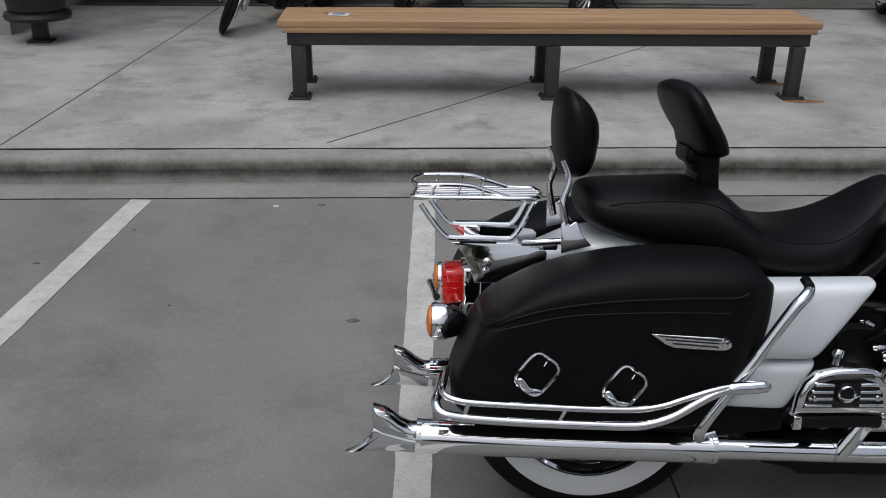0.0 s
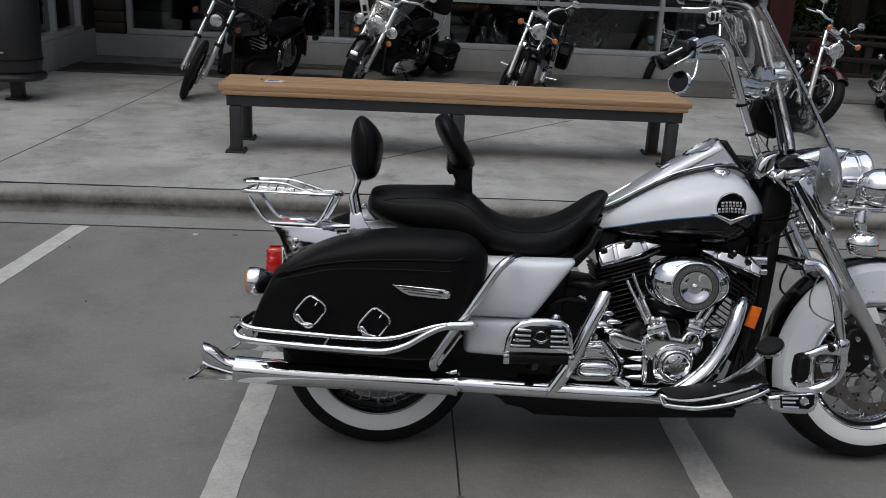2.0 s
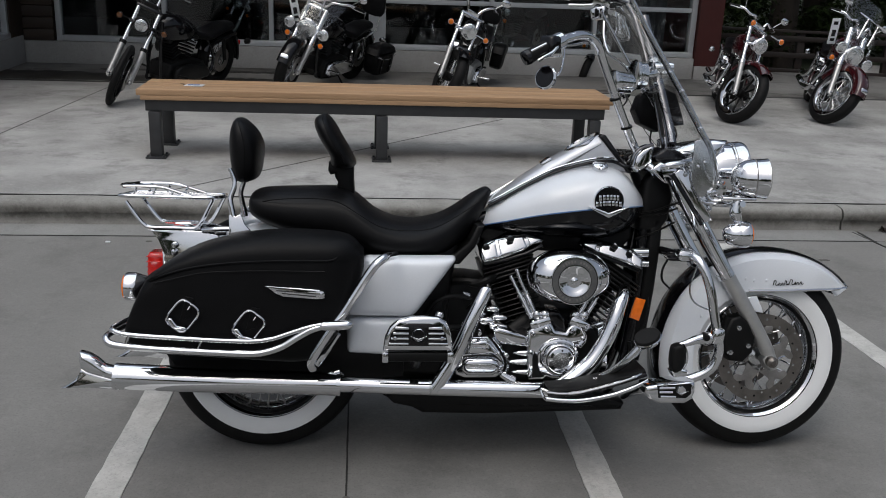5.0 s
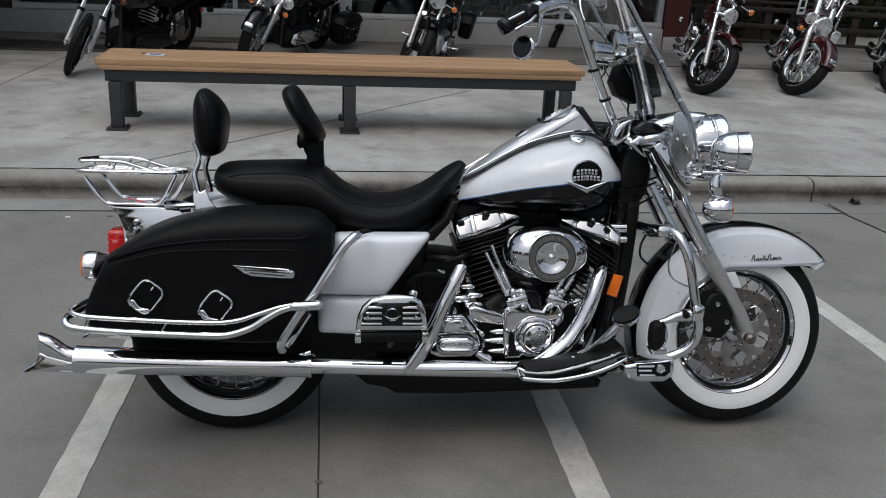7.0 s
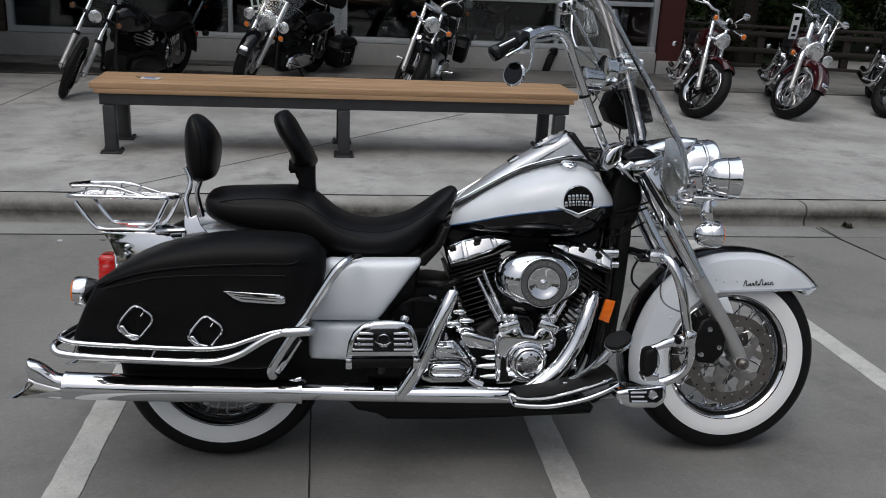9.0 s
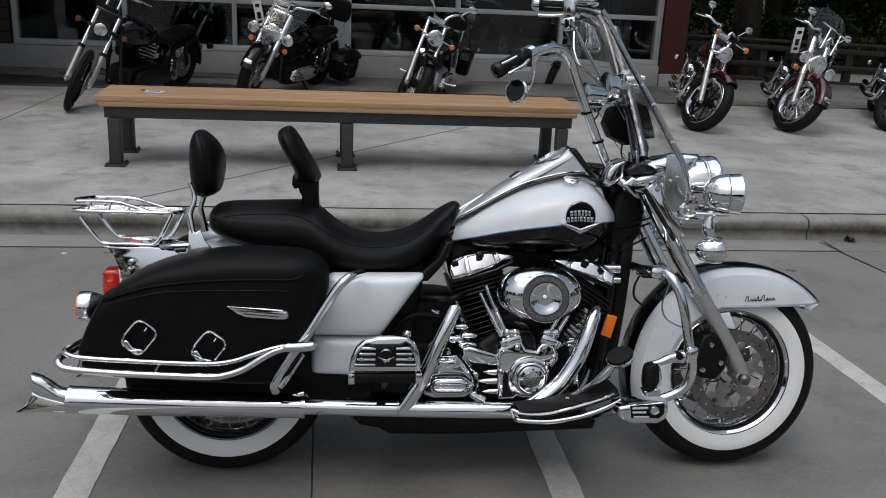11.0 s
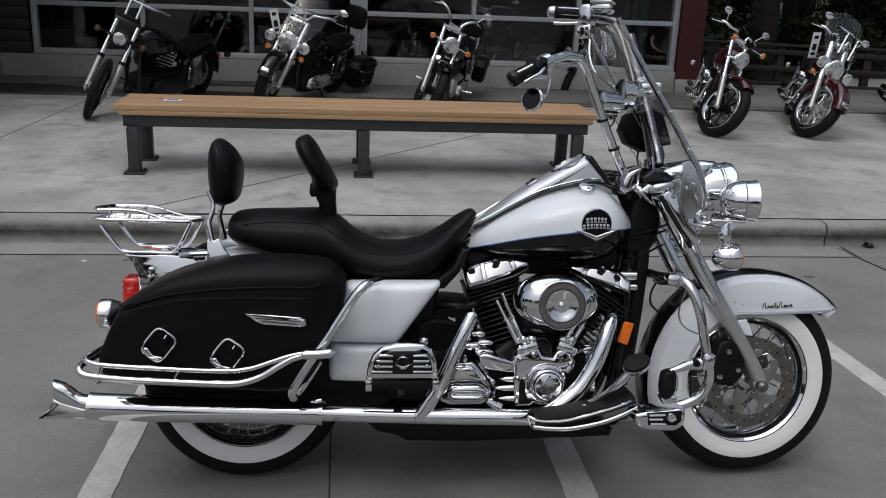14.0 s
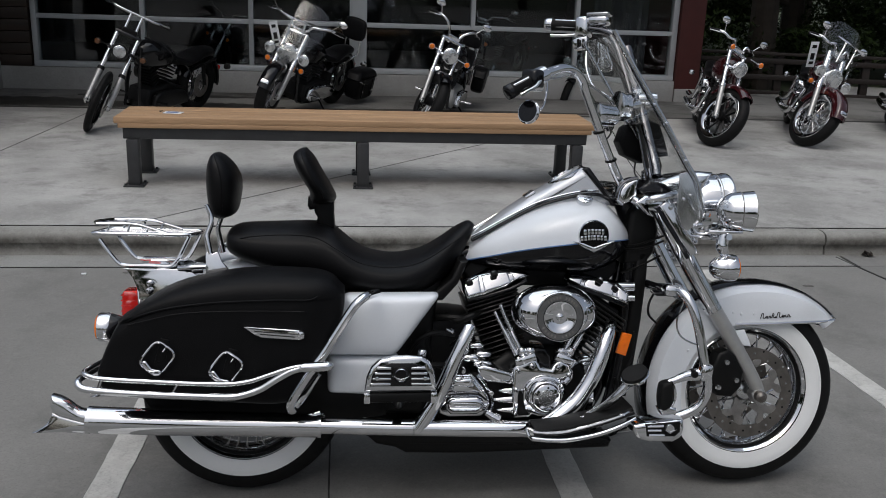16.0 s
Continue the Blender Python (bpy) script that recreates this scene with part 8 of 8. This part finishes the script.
            w = 0.17 + 0.12 * math.sin(min(1, q * 1.6) * 1.57) - (0.16 * ((q - 0.7) / 0.3) ** 2 if q > 0.7 else 0)
            fr = [b + Vector((-1.1 * (w * (j / 6 - 1)) ** 2, w * (j / 6 - 1), 0)) for j in range(13)]
            rr.append(fr + [p + Vector((-0.003, 0, -0.0015)) for p in reversed(fr)])
        sc = part("windscreen", rings_to_bm(rr), CLEAR, e, "clear touring windscreen", S)
        sc.visible_shadow = False
        part("brace", tube([(wb - 0.275, -0.21, R1 + 0.80), (wb - 0.215, 0, R1 + 0.80), (wb - 0.275, 0.21, R1 + 0.80)], 0.010, 6), CHROME, sc)
        for s in (-1, 1):
            part("brace", tube([(wb - 0.21, s * 0.08, R1 + 0.58), (wb - 0.27, s * 0.08, R1 + 0.80)], 0.010, 6), CHROME, sc)
    if bags:
        for s in (-1, 1):
            zb = R1 - 0.09
            bg = part("saddlebag", slab([(-0.42, zb - 0.03), (-0.41, zb + 0.22), (-0.32, zb + 0.28), (0.02, zb + 0.27), (0.09, zb + 0.20), (0.08, zb - 0.02), (-0.04, zb - 0.09), (-0.33, zb - 0.09)], min(s * 0.16, s * 0.36), max(s * 0.16, s * 0.36), 0.06, 2, steps=4), LEATHER, e, "black leather saddlebag with a studded flap")
            part("flap", slab([(-0.425, zb + 0.17), (-0.415, zb + 0.23), (-0.32, zb + 0.288), (0.02, zb + 0.278), (0.097, zb + 0.20), (0.092, zb + 0.16), (-0.15, zb + 0.12)], min(s * 0.15, s * 0.367), max(s * 0.15, s * 0.367), 0.05, 2, steps=3), LEATHER, bg)
            for sx in (-0.30, -0.05):
                part("strap", block((sx, s * 0.366, zb + 0.06), (0.030, 0.012, 0.22), 0.004), VINYL, bg)
                part("buckle", block((sx, s * 0.373, zb + 0.03), (0.034, 0.006, 0.026), 0.003), CHROME_DULL, bg)
            for k in range(15):
                q = k / 14
                part("stud", lathe([(0.0, s * 0.008), (0.005, s * 0.005), (0.006, 0.0)], (-0.41 + 0.49 * q, s * 0.366, zb + 0.165 - 0.045 * math.sin(math.pi * q)), "y", 8), CHROME_DULL, bg)
        bm = slab([(-0.13, -0.12), (0.13, -0.12), (0.15, 0.05), (0.10, 0.13), (-0.10, 0.13), (-0.15, 0.05)], -0.035, 0.035, 0.03, 3, "yz", 4)
        bmesh.ops.transform(bm, matrix=Matrix.Translation((-0.23, 0, R1 + 0.62)), verts=bm.verts[:])
        br = part("passenger_backrest", bm, VINYL, e)
        for s in (-1, 1):
            part("upright", tube([(-0.25, s * 0.10, R1 + 0.30), (-0.26, s * 0.10, R1 + 0.55)], 0.009, 8), CHROME, br)
    if side_bag:
        bg = part("side_bag", slab([(-0.22, R1 - 0.03), (-0.24, R1 + 0.20), (-0.18, R1 + 0.25), (0.02, R1 + 0.24), (0.06, R1 + 0.18), (0.04, R1 - 0.02), (-0.10, R1 - 0.06)], 0.15, 0.30, 0.035, 2, steps=3), LEATHER, e, "small black leather side bag")
        part("flap", slab([(-0.245, R1 + 0.13), (-0.24, R1 + 0.21), (-0.18, R1 + 0.257), (0.02, R1 + 0.247), (0.066, R1 + 0.18), (0.06, R1 + 0.12)], 0.145, 0.307, 0.03, 2), VINYL, bg)
        bm = slab([(-0.10, -0.09), (0.10, -0.09), (0.11, 0.04), (0.07, 0.10), (-0.07, 0.10), (-0.11, 0.04)], -0.03, 0.03, 0.025, 3, "yz", 4)
        bmesh.ops.transform(bm, matrix=Matrix.Translation((-0.20, 0, R1 + 0.54)), verts=bm.verts[:])
        br = part("passenger_backrest", bm, VINYL, e)
        for s in (-1, 1):
            part("upright", tube([(-0.21, s * 0.09, R1 + 0.26), (-0.22, s * 0.09, R1 + 0.48)], 0.010, 8), CHROME, br)
    if tag:
        tg = part("price_tag", block((wb - 0.38, -0.25, R1 + 0.52), (0.004, 0.095, 0.27), 0.001, Matrix.Rotation(radians(30), 3, "X")), PAPER, e, "white hanging sale tag", S)
        tr = Matrix.Rotation(radians(30), 3, "X")
        for dz, w, h in ((0.085, 0.05, 0.035), (-0.02, 0.045, 0.07), (-0.09, 0.05, 0.03)):
            part("print_bar", block(Vector((wb - 0.3765, -0.25, R1 + 0.52)) + tr @ Vector((0, 0, dz)), (0.002, w, h), 0, tr), MATT, tg)
    return e


parked_bike((-2.45, 5.36), (-1.93, 6.93), 11, 30, BLACK, "all-black cruiser with polished fork, beside the shop window", black_fork=True, shiny=False)
parked_bike((-1.17, 6.36), (-0.64, 7.84), 14, 12, BLACK, "black touring cruiser with windscreen, saddlebags and spot lamps", screen=True, bags=True, spots=True, big_fender=True, tag=True)
parked_bike((0.40, 6.15), (0.70, 7.80), 13, 31, BLACK, "black cruiser with chrome fork, cast wheels and a small side bag", cast=True, side_bag=True, high_bar=0.04)
parked_bike((3.09, 5.82), (3.30, 7.36), 11, 34, WINE, "dark red cruiser with chrome rims and tall bars", cast=True, white=True, high_bar=-0.03)
parked_bike((3.99, 5.99), (4.34, 7.53), 15, 32, WINE, "dark red touring cruiser with clear windscreen", white=True, high_bar=-0.05, screen=True, spots=True, big_fender=True, tag=True)
parked_bike((5.12, 6.28), (5.57, 7.78), 12, 40, BLACK, "black cruiser with laced chrome wheels at the row's end", high_bar=-0.03, tag=True)
inside = parked_bike((0.75, 9.6), (1.6, 11.0), 9, 10, BLACK, "dark cruiser on show inside the shop", spots=True)
copy_thing(inside, inside.matrix_basis.copy() @ pose(0.1, 1.6, 0, 0, 0, 4))
copy_thing(inside, Matrix.Translation((-3.4, -0.2, 0)) @ inside.matrix_basis)
